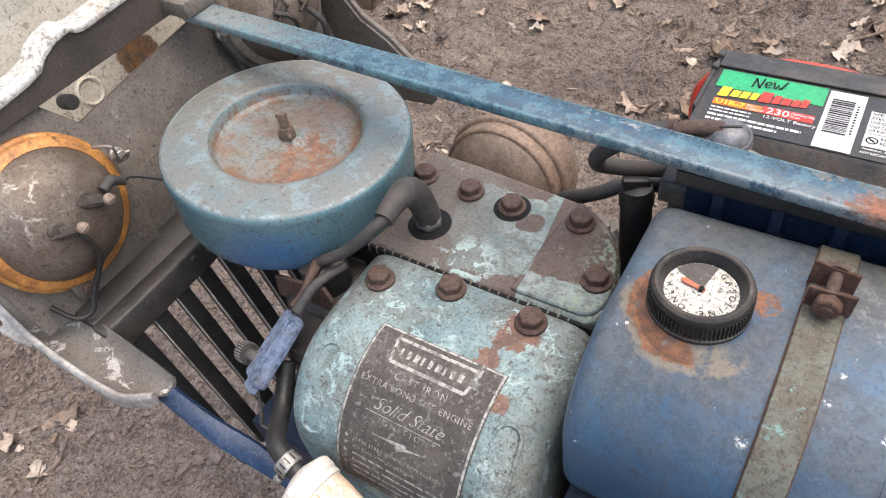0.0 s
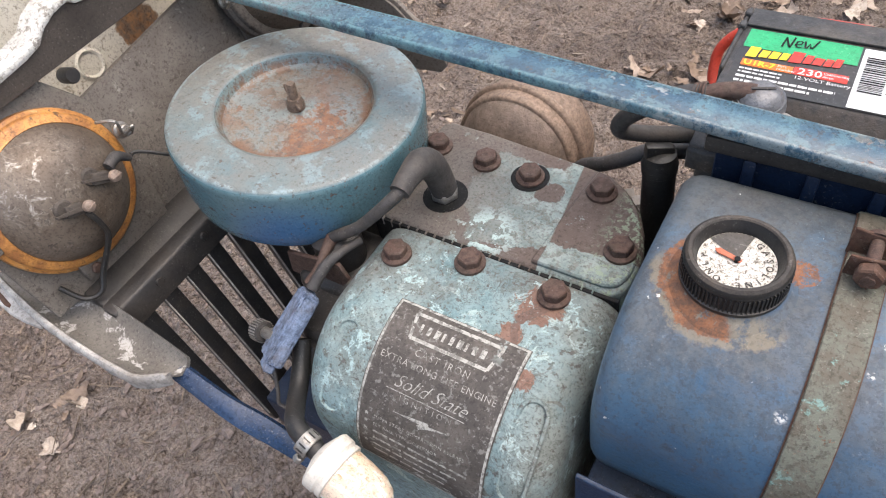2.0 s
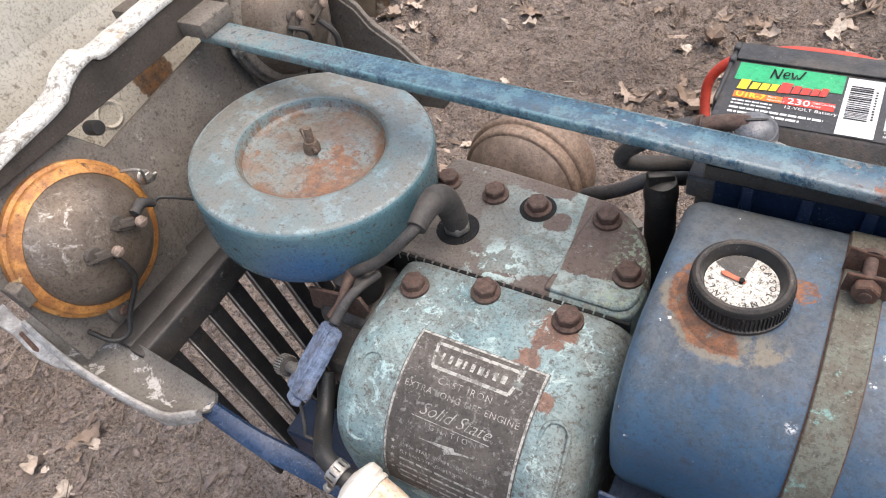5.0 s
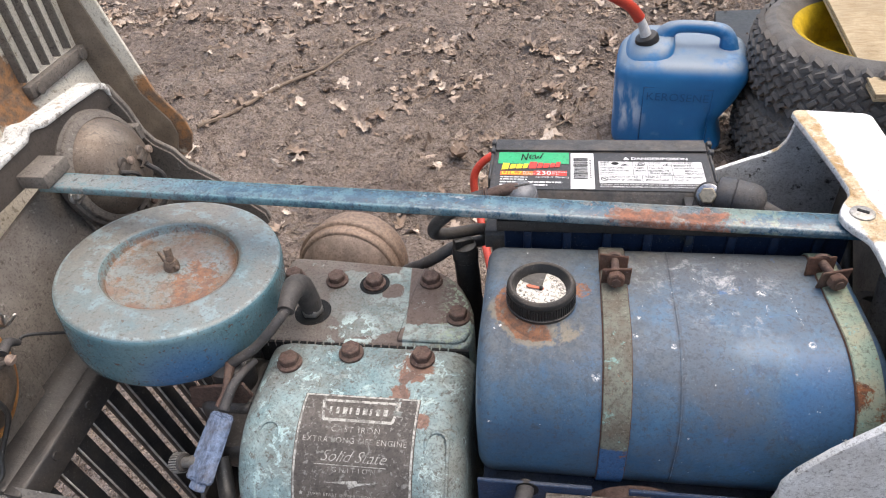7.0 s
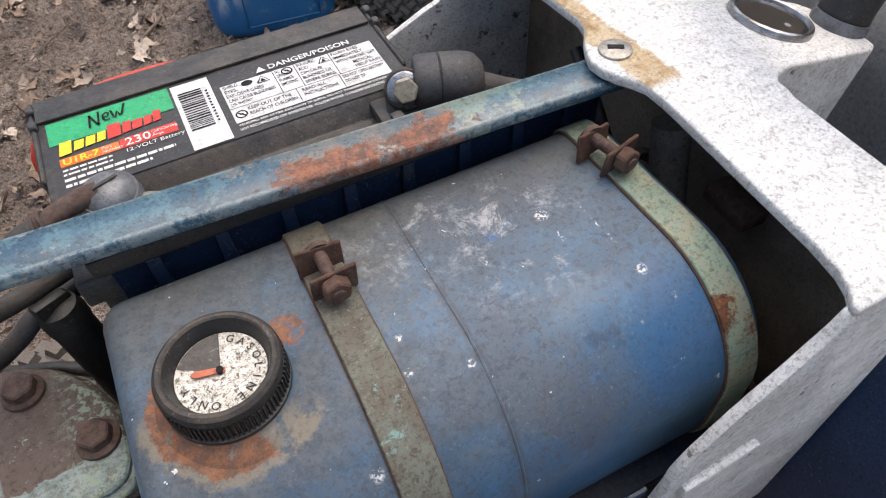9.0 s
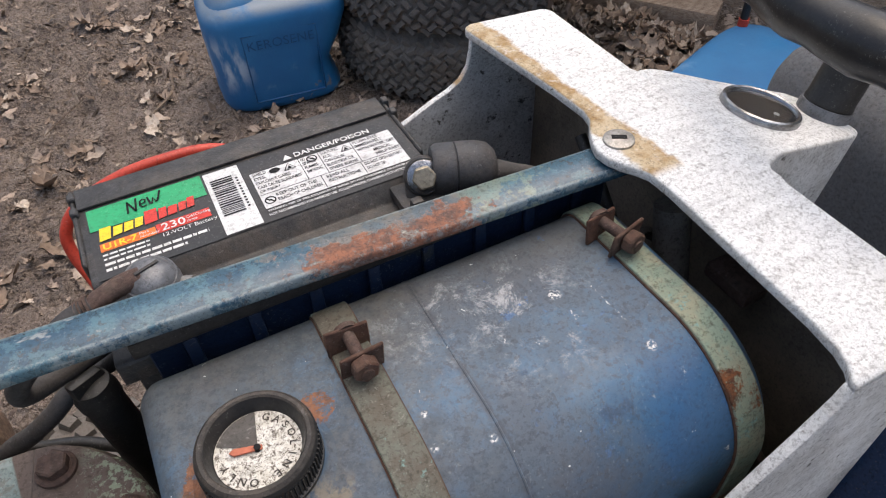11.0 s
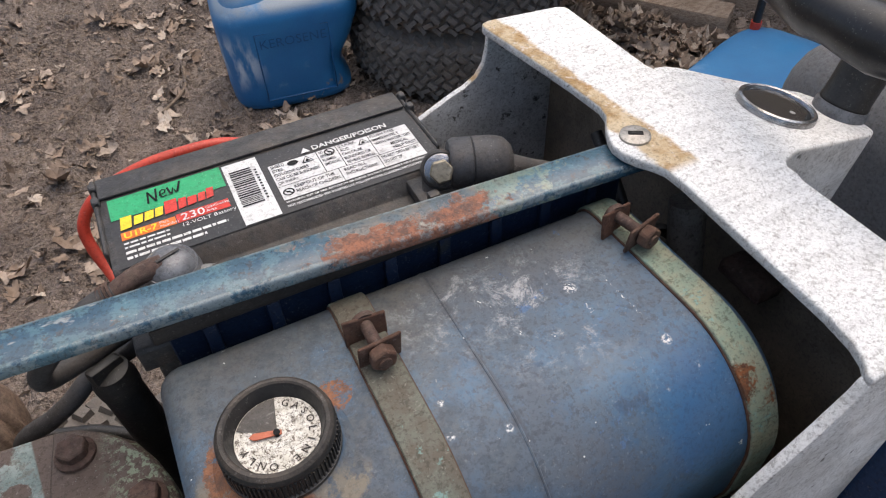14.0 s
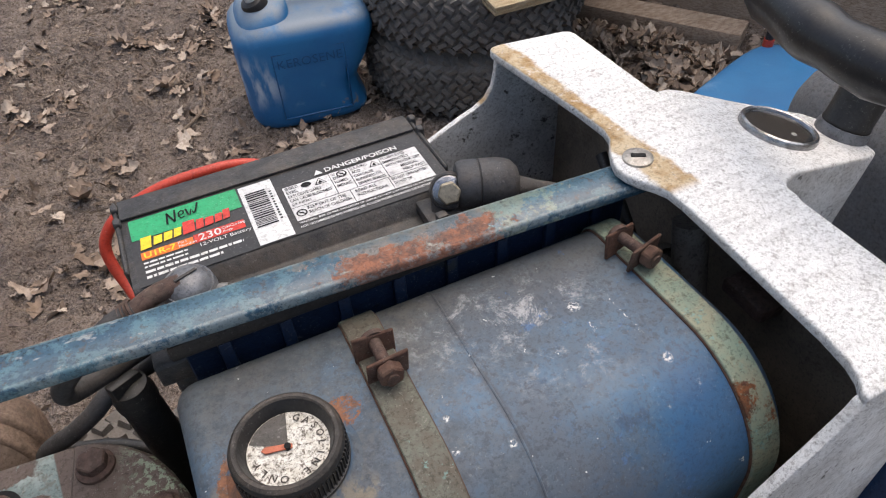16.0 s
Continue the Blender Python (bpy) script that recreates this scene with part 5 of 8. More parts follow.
F0 = Vector((-0.0905, 0.1085, 0.552))
part("hose", tube([(-0.147, 0.168, 0.562), (-0.142, 0.156, 0.552), (-0.136, 0.143, 0.547), (-0.126, 0.128, 0.550), (-0.112, 0.115, 0.557), F0 + FD * 0.002], 0.0066, 14, 7), M_BLACK, fuel, "black rubber fuel hose")
clamp = part("hose_clamp", lathe([(0.0066, 0), (0.0082, 0), (0.0085, 0.0006), (0.0085, 0.0085), (0.0082, 0.009), (0.0066, 0.009)], F0 - FD * 0.014, FD, 28), M_STEEL, fuel, "zinc hose clamp")
for k in range(12):
    part("clamp_slot", box(-0.0005, 0.0005, -0.0002, 0.0003, 0.0018, 0.0072, 0, 1, frame_to(F0 - FD * 0.014, FD) @ pose(0, 0, 0, 0, 0, k * 30) @ pose(0, 0.0085, 0)), M_DARK, clamp)
hex_bolt(fuel, F0 - FD * 0.008 + Vector((-0.004, -0.006, -0.007)), (-0.5, -0.5, -0.6), 0.0038, 0.007, False, M_STEEL, 0, "clamp_screw")
part("filter_cap", lathe([(0, 0), (0.008, 0), (0.0185, 0.004), (0.0200, 0.0055), (0.0200, 0.0125), (0.0190, 0.0135), (0.0188, 0.0145), (0.0194, 0.0150), (0.0194, 0.0180), (0.0186, 0.0186), (0, 0.0186)], F0, FD, 48), M_FILTERCAP, fuel, "off-white plastic filter cap")
part("filter_bowl", lathe([(0, 0.0165), (0.0178, 0.0165), (0.0180, 0.030), (0.0172, 0.042), (0.0145, 0.050), (0.010, 0.0545), (0.0055, 0.0565), (0.0052, 0.064), (0, 0.064)], F0, FD, 48), M_FILTER, fuel, "stained amber filter bowl")
part("hose", tube([F0 + FD * 0.058, F0 + FD * 0.075, (-0.005, 0.103, 0.508), (0.030, 0.112, 0.478), (0.058, 0.140, 0.470), (0.075, 0.170, 0.470)], 0.0062, 14, 7), M_BLACK, fuel, "black rubber fuel hose")
part("hose_clamp", lathe([(0.0064, 0), (0.0083, 0), (0.0083, 0.008), (0.0064, 0.008)], F0 + FD * 0.066, FD, 24), M_STEEL, fuel, "zinc hose clamp")

# ---- fuel tank ----
tank = thing("fuel_tank", (0.2, 0.26, 0.544), "worn blue steel fuel tank held by two rusty straps", "fuel tank")


def tank_section(grow=0.0):
    g = grow
    sec = arc(0.310, 0.651, 0.015 + g, 0, 90, 6) + arc(0.238, 0.604, 0.062 + g, 90, 180, 14)
    sec += arc(0.222, 0.576, 0.046 + g, 180, 270, 8) + arc(0.295, 0.560, 0.030 + g, 270, 360, 5)
    return sec


def skew(y):
    """The rear end leans back a little towards the front side."""
    return max(0.0, 0.281 - y) * 0.055


def tank_body():
    bm = bmesh.new()
    x0, x1, er = 0.058, 0.3285, 0.012
    xs = [(x0 + er - er * math.cos(a), er - er * math.sin(a)) for a in [i * math.pi / 10 for i in range(6)]]
    xs += [(x1 - er + er * math.sin(a), er - er * math.cos(a)) for a in [i * math.pi / 10 for i in range(6)]]
    rings = [[bm.verts.new((x + (skew(y) if x > 0.25 else 0.0), y, z)) for y, z in tank_section(-inset)] for x, inset in xs]
    for a, b in zip(rings, rings[1:]):
        for k in range(len(a)):
            bm.faces.new((a[k], a[(k + 1) % len(a)], b[(k + 1) % len(a)], b[k]))
    bm.faces.new(rings[0])
    bm.faces.new(rings[-1])
    return bm


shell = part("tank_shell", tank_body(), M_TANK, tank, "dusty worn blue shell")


def band(x0, x1, g0, g1):
    bm = bmesh.new()
    rings = []
    for x, g in ((x0, g0), (x0, g1 - 0.0005), (x0 + 0.0005, g1), (x1 - 0.0005, g1), (x1, g1 - 0.0005), (x1, g0)):
        rings.append([bm.verts.new((x + (skew(y) if x > 0.25 else 0.0), y, z)) for y, z in tank_section(g)])
    for a, b in zip(rings, rings[1:] + rings[:1]):
        for k in range(len(a)):
            bm.faces.new((a[k], a[(k + 1) % len(a)], b[(k + 1) % len(a)], b[k]))
    return bm


part("weld_seam", band(0.1975, 0.1992, -0.0005, 0.00035), M_TANK, tank, "thin welded seam")
for sx, wide, cx, cy, tw in ((0.1468, 0.0188, 0.1562, 0.279, 0), (0.3022, 0.0170, 0.3072, 0.284, 12)):
    strap = part("strap", band(sx, sx + wide, 0.0002, 0.0024), M_STRAP, tank, "rusty green-grey steel strap")
    part("strap_edge", join(band(sx - 0.0008, sx + 0.0002, 0.0, 0.0014), band(sx + wide - 0.0002, sx + wide + 0.0006, 0.0, 0.0014)), M_RUST, strap, "rust along the strap's edges")
    m = Matrix.Translation((cx, cy, 0.6675)) @ pose(0, 0, 0, 0, 0, tw)
    part("clamp_ear", prism([(-0.0108, 0.0), (0.0105, 0.0), (0.0110, 0.0145), (-0.0106, 0.0165)], "y", 0.0100, 0.0120, 0.0006, 1, m @ pose(0, 0, 0, -6)), M_RUST, strap, "bent rusty clamp ear")
    part("clamp_ear", prism([(-0.0096, 0.0), (0.0115, 0.0), (0.0118, 0.0180), (-0.0094, 0.0160)], "y", -0.0045, -0.0025, 0.0006, 1, m @ pose(0, 0, 0, 7)), M_RUST, strap, "bent rusty clamp ear")
    part("clamp_bolt", tube([m @ Vector((0.0005, 0.016, 0.0095)), m @ Vector((0.0005, -0.014, 0.0095))], 0.0032, 12, 2, True, False), M_BOLT, strap)
    hex_bolt(strap, m @ Vector((0.0005, -0.0045, 0.0095)), (math.sin(radians(tw)), -1, 0.05), 0.0068, 0.0085, False, M_RUST, 20, "clamp_nut")
    part("bolt_head", lathe([(0, 0), (0.0062, 0), (0.0058, 0.003), (0.003, 0.0048), (0, 0.005)], m @ Vector((0.0005, 0.0125, 0.0095)), (0, 1, 0.1), 20), M_BOLT, strap)

# cap with fuel gauge
capo = Vector((0.1025, 0.2515, 0.6645))
cap = part("fuel_cap", lathe([(0, 0.0055), (0.0250, 0.0055), (0.0254, 0.0062), (0.0254, 0.0082), (0.0242, 0.0088), (0.0242, 0.0175), (0.0246, 0.0188), (0.0248, 0.0205), (0.0240, 0.0222), (0.0222, 0.0230), (0.0206, 0.0228), (0.0196, 0.0205), (0.0186, 0.0180), (0.0180, 0.0160), (0, 0.0160)], capo, seg=80), M_BLACK, tank, "ribbed black fuel cap with gauge")
ribs = bmesh.new()
for k in range(76):
    a = k * math.tau / 76
    m = Matrix.Translation(capo) @ pose(0, 0, 0, 0, 0, math.degrees(a))
    vs = [ribs.verts.new(m @ Vector((x, y, z))) for z in (0.0086, 0.0175) for x, y in ((0.0239, -0.0006), (0.0251, -0.0003), (0.0251, 0.0003), (0.0239, 0.0006))]
    for q in ((0, 1, 5, 4), (1, 2, 6, 5), (2, 3, 7, 6), (4, 5, 6, 7)):
        ribs.faces.new([vs[i] for i in q])
part("grip_ribs", ribs, M_BLACK, cap, "fine moulded grip ribs", 20)
part("filler_neck", lathe([(0.0330, -0.002), (0.0300, 0.0016), (0.0272, 0.0028), (0.0258, 0.0040), (0.0250, 0.0056), (0.0200, 0.0056)], capo, seg=56), M_TANK, tank, "raised filler neck")
part("cap_lip", lathe([(0.0204, 0.0229), (0.0212, 0.0236), (0.0226, 0.0236), (0.0238, 0.0226), (0.0241, 0.0222)], capo, seg=64), M_CAPLIP, cap, "brown-dusted rolled lip")
dial = part("dial_face", lathe([(0, 0.0164), (0.0178, 0.0164), (0.0178, 0.0160)], capo, seg=56), M_ENAMEL, cap, "stained white gauge dial")


def on_dial(u, v):
    return capo + Vector((u, v, 0.0168))


part("dirty_sector", poly([(0, 0)] + [(0.0174 * math.cos(radians(a)), 0.0174 * math.sin(radians(a))) for a in range(78, 151, 6)], on_dial), M_WEDGE, dial, "dirty grey dial sector")
letters = []
for word, start, stepa in (("GASOLINE", 60, -19.0), ("ONLY", -112, -19.0)):
    for i, ch in enumerate(word):
        a = radians(start + stepa * i)
        mid = (0.0130 * math.cos(a), 0.0130 * math.sin(a))
        ca, sa = math.cos(a - math.pi / 2), math.sin(a - math.pi / 2)
        letters.append(lettering(ch, 0.0046, lambda u, v, mid=mid, ca=ca, sa=sa: on_dial(mid[0] + u * ca - v * sa, mid[1] + u * sa + v * ca), "CENTER", 0, 1, 0.00006))
part("lettering", join(*letters), M_DIALINK, dial)
part("pointer", prism([(-0.002, -0.0011), (0.0095, -0.0017), (0.0115, 0.0), (0.0095, 0.0017), (-0.002, 0.0011)], "z", 0.0172, 0.0180, 0.0002, 1, Matrix.Translation(capo) @ pose(0, 0, 0, 0, 0, 166)), M_NEEDLE, dial, "orange-red pointer")
part("pivot", lathe([(0, 0.0168), (0.0016, 0.0168), (0.0014, 0.0186), (0, 0.0188)], capo, seg=14), M_INK, dial)

# cradle below the tank
cradle = thing("tank_cradle", (0.2, 0.25, 0.39), "navy steel cradle with brackets under the tank", "tank cradle")
part("shelf", box(0.060, 0.332, 0.172, 0.326, 0.520, 0.5292, 0.0015), M_NAVY, cradle)
# front flange with a round hole and a notch for the strap
flange = [(0.060, 0.500), (0.262, 0.500), (0.262, 0.594), (0.169, 0.594), (0.169, 0.580), (0.143, 0.580), (0.143, 0.594), (0.060, 0.594)]
part("front_flange", prism(flange, "y", 0.1482, 0.1515, 0.0008, 1), M_NAVY, cradle, "dusty navy front flange")
part("hose_hole", lathe([(0, 0), (0.0085, 0), (0.0085, 0.0005), (0, 0.0005)], (0.0965, 0.1479, 0.588), (0, -1, 0), 28), M_INK, cradle, "dark round hole")
part("grey_edge", box(0.110, 0.262, 0.1415, 0.1480, 0.5815, 0.5860, 0.0010), M_GREY, cradle, "dusty grey ledge")
part("lower_web", box(0.112, 0.262, 0.1440, 0.1475, 0.545, 0.5813, 0.0008, 1), M_NAVY, cradle)
part("support_leg", box(0.07, 0.12, 0.18, 0.20, 0.398, 0.520, 0.001), M_DARK, cradle)
part("support_leg", box(0.27, 0.32, 0.18, 0.20, 0.398, 0.520, 0.001), M_DARK, cradle)
part("pulley_guard", lathe([(0, 0), (0.045, 0), (0.052, 0.004), (0.052, 0.014), (0, 0.016)], (0.178, 0.168, 0.515), (0, -1, 0.1), 40), M_BOLT, cradle, "brown pulley guard")
part("slotted_arm", prism([(0.140, 0.541), (0.224, 0.549), (0.231, 0.556), (0.236, 0.574), (0.243, 0.581), (0.262, 0.581), (0.262, 0.574), (0.248, 0.573), (0.243, 0.566), (0.237, 0.540), (0.226, 0.530), (0.150, 0.523), (0.140, 0.528)], "y", 0.1365, 0.1400, 0.0008, 1), M_NAVY, cradle, "slotted blue adjuster arm")
part("arm_slot", prism([(0.150, 0.530), (0.206, 0.5355), (0.206, 0.5395), (0.150, 0.534)], "y", 0.1359, 0.1366, 0.0, 1), M_INK, cradle, "dark adjusting slot")
hex_bolt(cradle, (0.131, 0.1440, 0.556), (0, -1, 0.1), 0.0085, 0.009, True, M_RUST)
hex_bolt(cradle, (0.180, 0.1359, 0.535), (0, -1, 0.2), 0.0075, 0.008, True, M_RUST)
part("drain_hose", tube([(0.096, 0.152, 0.588), (0.094, 0.140, 0.588), (0.088, 0.132, 0.574), (0.076, 0.130, 0.548), (0.058, 0.132, 0.522), (0.030, 0.150, 0.49)], 0.0062, 14, 7), M_HOSE, cradle, "dusty rubber fuel hose")

# the front fittings sit close under the tank's rounded face
for ob in cradle.children:
    if ORG[ob].y < 0.152:
        ob.location += Vector((0, 0.012, -0.022))

# ---- hood support bar ----
bar = thing("hood_support_bar", (0.0, 0.33, 0.694), "long flat blue steel bar with chipped paint and rust", "support bar")
BA, BB = Vector((-0.350, 0.3510, 0.0)), Vector((0.334, 0.3235, -0.0105))
bm = bmesh.new()
along = (BB - BA).normalized()
side = Vector((-along.y, along.x, 0)).normalized()
prev = None
for k in range(25):
    p = BA + (BB - BA) * (k / 24)
    ring = [bm.verts.new(p + side * w + Vector((0, 0, z))) for w, z in ((-0.0112, 0.6955), (-0.0118, 0.6962), (-0.0118, 0.7015), (-0.0108, 0.7028), (0.0104, 0.7028), (0.0112, 0.7018), (0.0112, 0.6955))]
    if prev:
        for i in range(7):
            bm.faces.new((prev[i], prev[(i + 1) % 7], ring[(i + 1) % 7], ring[i]))
    else:
        bm.faces.new(ring)
    prev = ring
bm.faces.new(prev)
part("bar", bm, M_BAR, bar, "", 60)
part("tip", lathe([(0, 0.6956), (0.0113, 0.6956), (0.0113, 0.7018), (0.0100, 0.7027), (0, 0.7027)], (BB.x, BB.y + 0.0002, BB.z - 0.0003), seg=32), M_BAR, bar)
blk = part("end_block", box(-0.442, -0.3335, 0.333, 0.369, 0.7032, 0.7165, 0.0016, 2), M_GREY, bar, "grey drilled steel end block")
for hx in (-0.4165, -0.3715):
    part("bolt_hole", lathe([(0.0105, 0.0), (0.0108, 0.0006), (0.0098, 0.0009), (0.0090, 0.0)], (hx, 0.354, 0.7164), seg=28), M_DARK, blk)
    part("sunk_screw", lathe([(0, 0.0), (0.0092, 0.0), (0.0092, 0.0004), (0, 0.0005)], (hx, 0.354, 0.7165), seg=24), M_DARK, blk)
    part("screw_slot", box(-0.007, 0.007, -0.0014, 0.0014, 0, 0.0006, 0.0001, 1, Matrix.Translation((hx, 0.352, 0.7168)) @ pose(0, 0, 0, 0, 0, 30)), M_STEEL, blk)

# ---- battery ----
battery = thing("battery", (0.15, 0.40, 0.49), "black lead-acid battery with a printed green, red and white label", "battery")
part("battery_case", box(0.058, 0.246, 0.340, 0.465, 0.49, 0.650, 0.004), M_BATT, battery)
part("battery_lid", prism([(0.336, 0.648), (0.4668, 0.648), (0.4668, 0.6725), (0.4650, 0.6745), (0.4635, 0.675), (0.386, 0.675), (0.383, 0.6725), (0.378, 0.6640), (0.338, 0.6640), (0.336, 0.662)], "x", 0.053, 0.2475, 0.0012, 2), M_BATT, battery)
part("lid_ledge", box(0.054, 0.2465, 0.4465, 0.4655, 0.6752, 0.6772, 0.0009, 2), M_BATT, battery)
part("lid_rim", box(0.0505, 0.0535, 0.400, 0.468, 0.655, 0.6762, 0.001, 1), M_BATT, battery)
part("lid_rim", box(0.2472, 0.2500, 0.400, 0.464, 0.655, 0.6762, 0.001, 1), M_BATT, battery)
for lx in (0.0500, 0.2478):
    for ly in (0.4420, 0.4560):
        part("lid_tab", box(lx, lx + 0.0045, ly, ly + 0.0060, 0.6700, 0.6785, 0.0008, 1), M_BATT, battery)
label = part("label", patch(0.0572, 0.2455, 0.3850, 0.4452, lambda u, v: Vector((u, v, 0.6753))), M_BLACKLABEL, battery, "glossy printed battery label")


def on_lid(u, v, up=0.0):
    return Vector((0.0580 + (u - 0.0572) * 0.984, 0.3858 + (v - 0.3870) * 0.945, 0.6756 + up))


def stroke(points, width, place):
    """A pen line of one width along a bent line."""
    bm = bmesh.new()
    line = [Vector((x, y, 0)) for x, y in points]
    prev = None
    for i, p in enumerate(line):
        d = (line[min(i + 1, len(line) - 1)] - line[max(i - 1, 0)]).normalized()
        o = Vector((-d.y, d.x, 0)) * width / 2
        ring = [bm.verts.new(place(*(p + o).xy)), bm.verts.new(place(*(p - o).xy))]
        if prev:
            bm.faces.new((prev[0], prev[1], ring[1], ring[0]))
        prev = ring
    return bm


def fitted(body, x, y, wide, high, place, bold=0.0):
    """A line of letters that fills a given width and height."""
    bm = lettering(body, 1.0, lambda u, v: Vector((u, v, 0)), "LEFT", 0, 1.0, bold)
    xs, ys = [v.co.x for v in bm.verts], [v.co.y for v in bm.verts]
    x0, x1, y0, y1 = min(xs), max(xs), min(ys), max(ys)
    for v in bm.verts:
        v.co = place(x + (v.co.x - x0) / (x1 - x0) * wide, y + (v.co.y - y0) / (y1 - y0) * high)
    return bm


part("green_band", patch(0.0572, 0.1232, 0.4285, 0.4490, on_lid), M_GREEN, label)
for ink, tint, blocks in ((M_YELLOWINK, "yellow", ((0.0610, 0.0062, 0.4175, 0.4290), (0.0685, 0.0050, 0.4190, 0.4270), (0.0745, 0.0050, 0.4195, 0.4275), (0.0805, 0.0044, 0.4200, 0.4280))), (M_REDINK, "red", ((0.0860, 0.0070, 0.4195, 0.4315), (0.0940, 0.0044, 0.4205, 0.4300), (0.0992, 0.0052, 0.4210, 0.4290), (0.1054, 0.0042, 0.4215, 0.4295), (0.1104, 0.0042, 0.4220, 0.4315)))):
    for x, wd, y0, y1 in blocks:
        part("logo_block", poly([(x, y0), (x + wd, y0 + 0.0006), (x + wd + 0.0012, y1), (x + 0.0012, y1)], lambda u, v: on_lid(u, v, 0.0003)), ink, label, tint + " logo block")
pen = lambda u, v: on_lid(u, v, 0.0005)
part("marker_writing", join(stroke([(0.0790, 0.4340), (0.0800, 0.4452)], 0.0012, pen), stroke([(0.0798, 0.4450), (0.0832, 0.4352), (0.0838, 0.4345)], 0.0012, pen), stroke([(0.0836, 0.4345), (0.0849, 0.4464)], 0.0012, pen), stroke([(0.0866, 0.4392), (0.0894, 0.4400), (0.0898, 0.4424), (0.0884, 0.4436), (0.0868, 0.4420), (0.0864, 0.4385), (0.0876, 0.4362), (0.0900, 0.4368)], 0.0011, pen), stroke([(0.0912, 0.4440), (0.0922, 0.4368), (0.0930, 0.4366), (0.0944, 0.4420), (0.0954, 0.4372), (0.0962, 0.4374), (0.0990, 0.4468)], 0.0012, pen)), M_INK, label, "handwritten black marker word")
part("red_band", patch(0.0605, 0.0905, 0.4085, 0.4155, on_lid), M_ORANGEINK, label)
part("red_band", patch(0.0910, 0.1212, 0.4085, 0.4165, on_lid), M_REDINK, label)
part("lettering", lettering("U1R-7", 0.0070, lambda u, v: on_lid(0.0618 + u, 0.4096 + v, 0.0003), "LEFT", 0, 1, 0.00015), M_YELLOWINK, label)
part("lettering", lettering("230", 0.0088, lambda u, v: on_lid(0.0935 + u, 0.4094 + v, 0.0003), "LEFT", 0, 1.05, 0.0001), M_WHITE, label)
part("lettering", join(lettering("Part\nNumber", 0.0032, lambda u, v: on_lid(0.0815 + u, 0.4125 + v, 0.0003), "LEFT"), lettering("Cold Cranking\nAmps", 0.0032, lambda u, v: on_lid(0.1075 + u, 0.4130 + v, 0.0003), "LEFT", 0, 0.75)), M_WHITE, label)
part("lettering", lettering("12-VOLT Battery", 0.0044, lambda u, v: on_lid(0.0925 + u, 0.4040 + v, 0.0003), "LEFT"), M_WHITE, label)
rows_ = [(0.0610, 0.4046, 0.0255), (0.0610, 0.4010, 0.0245), (0.0610, 0.3962, 0.056), (0.0610, 0.3915, 0.043)]
small = []
rng = random.Random(3)
for x, y, ln in rows_:
    u = x
    while u < x + ln:
        wd = rng.uniform(0.0016, 0.0062)
        small.append(patch(u, min(u + wd, x + ln), y, y + (0.0015 if y > 0.4 else 0.0022), on_lid))
        u += wd + 0.0008
part("small_print", join(*small), M_WHITE, label, "rows of small white print")
code = part("barcode_label", patch(0.1246, 0.1458, 0.3870, 0.4478, lambda u, v: on_lid(u, v, 0.0001)), M_PAPER, battery, "white barcode label")
v = 0.4030
while v < 0.4385:
    t = rng.choice((0.0006, 0.0009, 0.0013))
    part("code_bar", patch(0.1272, 0.1402, v, v + t, lambda u, q: on_lid(u, q, 0.0004)), M_INK, code)
    v += t + rng.choice((0.0007, 0.0010, 0.0013))
part("code_print", join(*[patch(0.1418, 0.1432, 0.405 + 0.0029 * k, 0.4065 + 0.0029 * k, lambda u, q: on_lid(u, q, 0.0004)) for k in range(11)]), M_INK, code)
warn = part("warning_block", patch(0.1500, 0.2415, 0.3975, 0.4335, lambda u, v: on_lid(u, v, 0.0001)), M_PAPER, battery, "white printed warning panel")


def on_warn(u, v):
    return on_lid(u, v, 0.0004)


part("heading", fitted("DANGER/POISON", 0.1800, 0.4362, 0.0500, 0.0046, on_warn, 0.02), M_WHITE, warn)
part("warning_sign", poly([(0.1722, 0.4360), (0.1782, 0.4360), (0.1752, 0.4412)], on_warn), M_WHITE, warn)
PW = 0.0915
rows_of = {0.0: ("SHIELD", "EYES.", "EXPLOSIVE GASES", "CAN CAUSE BLINDNESS", "OR INJURY"), 0.335: ("NO", "SPARKS", "FLAMES", "SMOKING"), 0.475: ("SULFURIC", "ACID", "CAN CAUSE", "BLINDNESS OR", "SEVERE BURNS."), 0.71: ("FLUSH EYES", "IMMEDIATELY", "WITH WATER. GET", "MEDICAL", "HELP FAST.")}
widest = {0.0: 0.0155, 0.335: 0.0150, 0.475: 0.0158, 0.71: 0.0180}
lines = []
for f, words in rows_of.items():
    for k, wd in enumerate(words):
        indent = 0.10 if f == 0.71 and k > 2 else 0.0
        lines.append(fitted(wd, 0.1512 + PW * (f + indent), 0.4296 - 0.0044 * k, widest[f] * PW * len(wd), 0.0030, on_warn, 0.012))
for x, y, wd, wide in ((0.1590, 0.4054, "KEEP OUT OF THE", 0.0250), (0.1590, 0.4008, "REACH OF CHILDREN", 0.0270), (0.1905, 0.4058, "READ ALL", 0.0140), (0.1905, 0.4012, "INSTRUCTIONS", 0.0200), (0.2150, 0.4058, "DO NOT OPEN BATTERY.", 0.0255), (0.2150, 0.4012, "DO NOT TIP", 0.0120)):
    lines.append(fitted(wd, x, y, wide, 0.0030, on_warn, 0.012))
part("lettering", join(*lines), M_INK, warn)
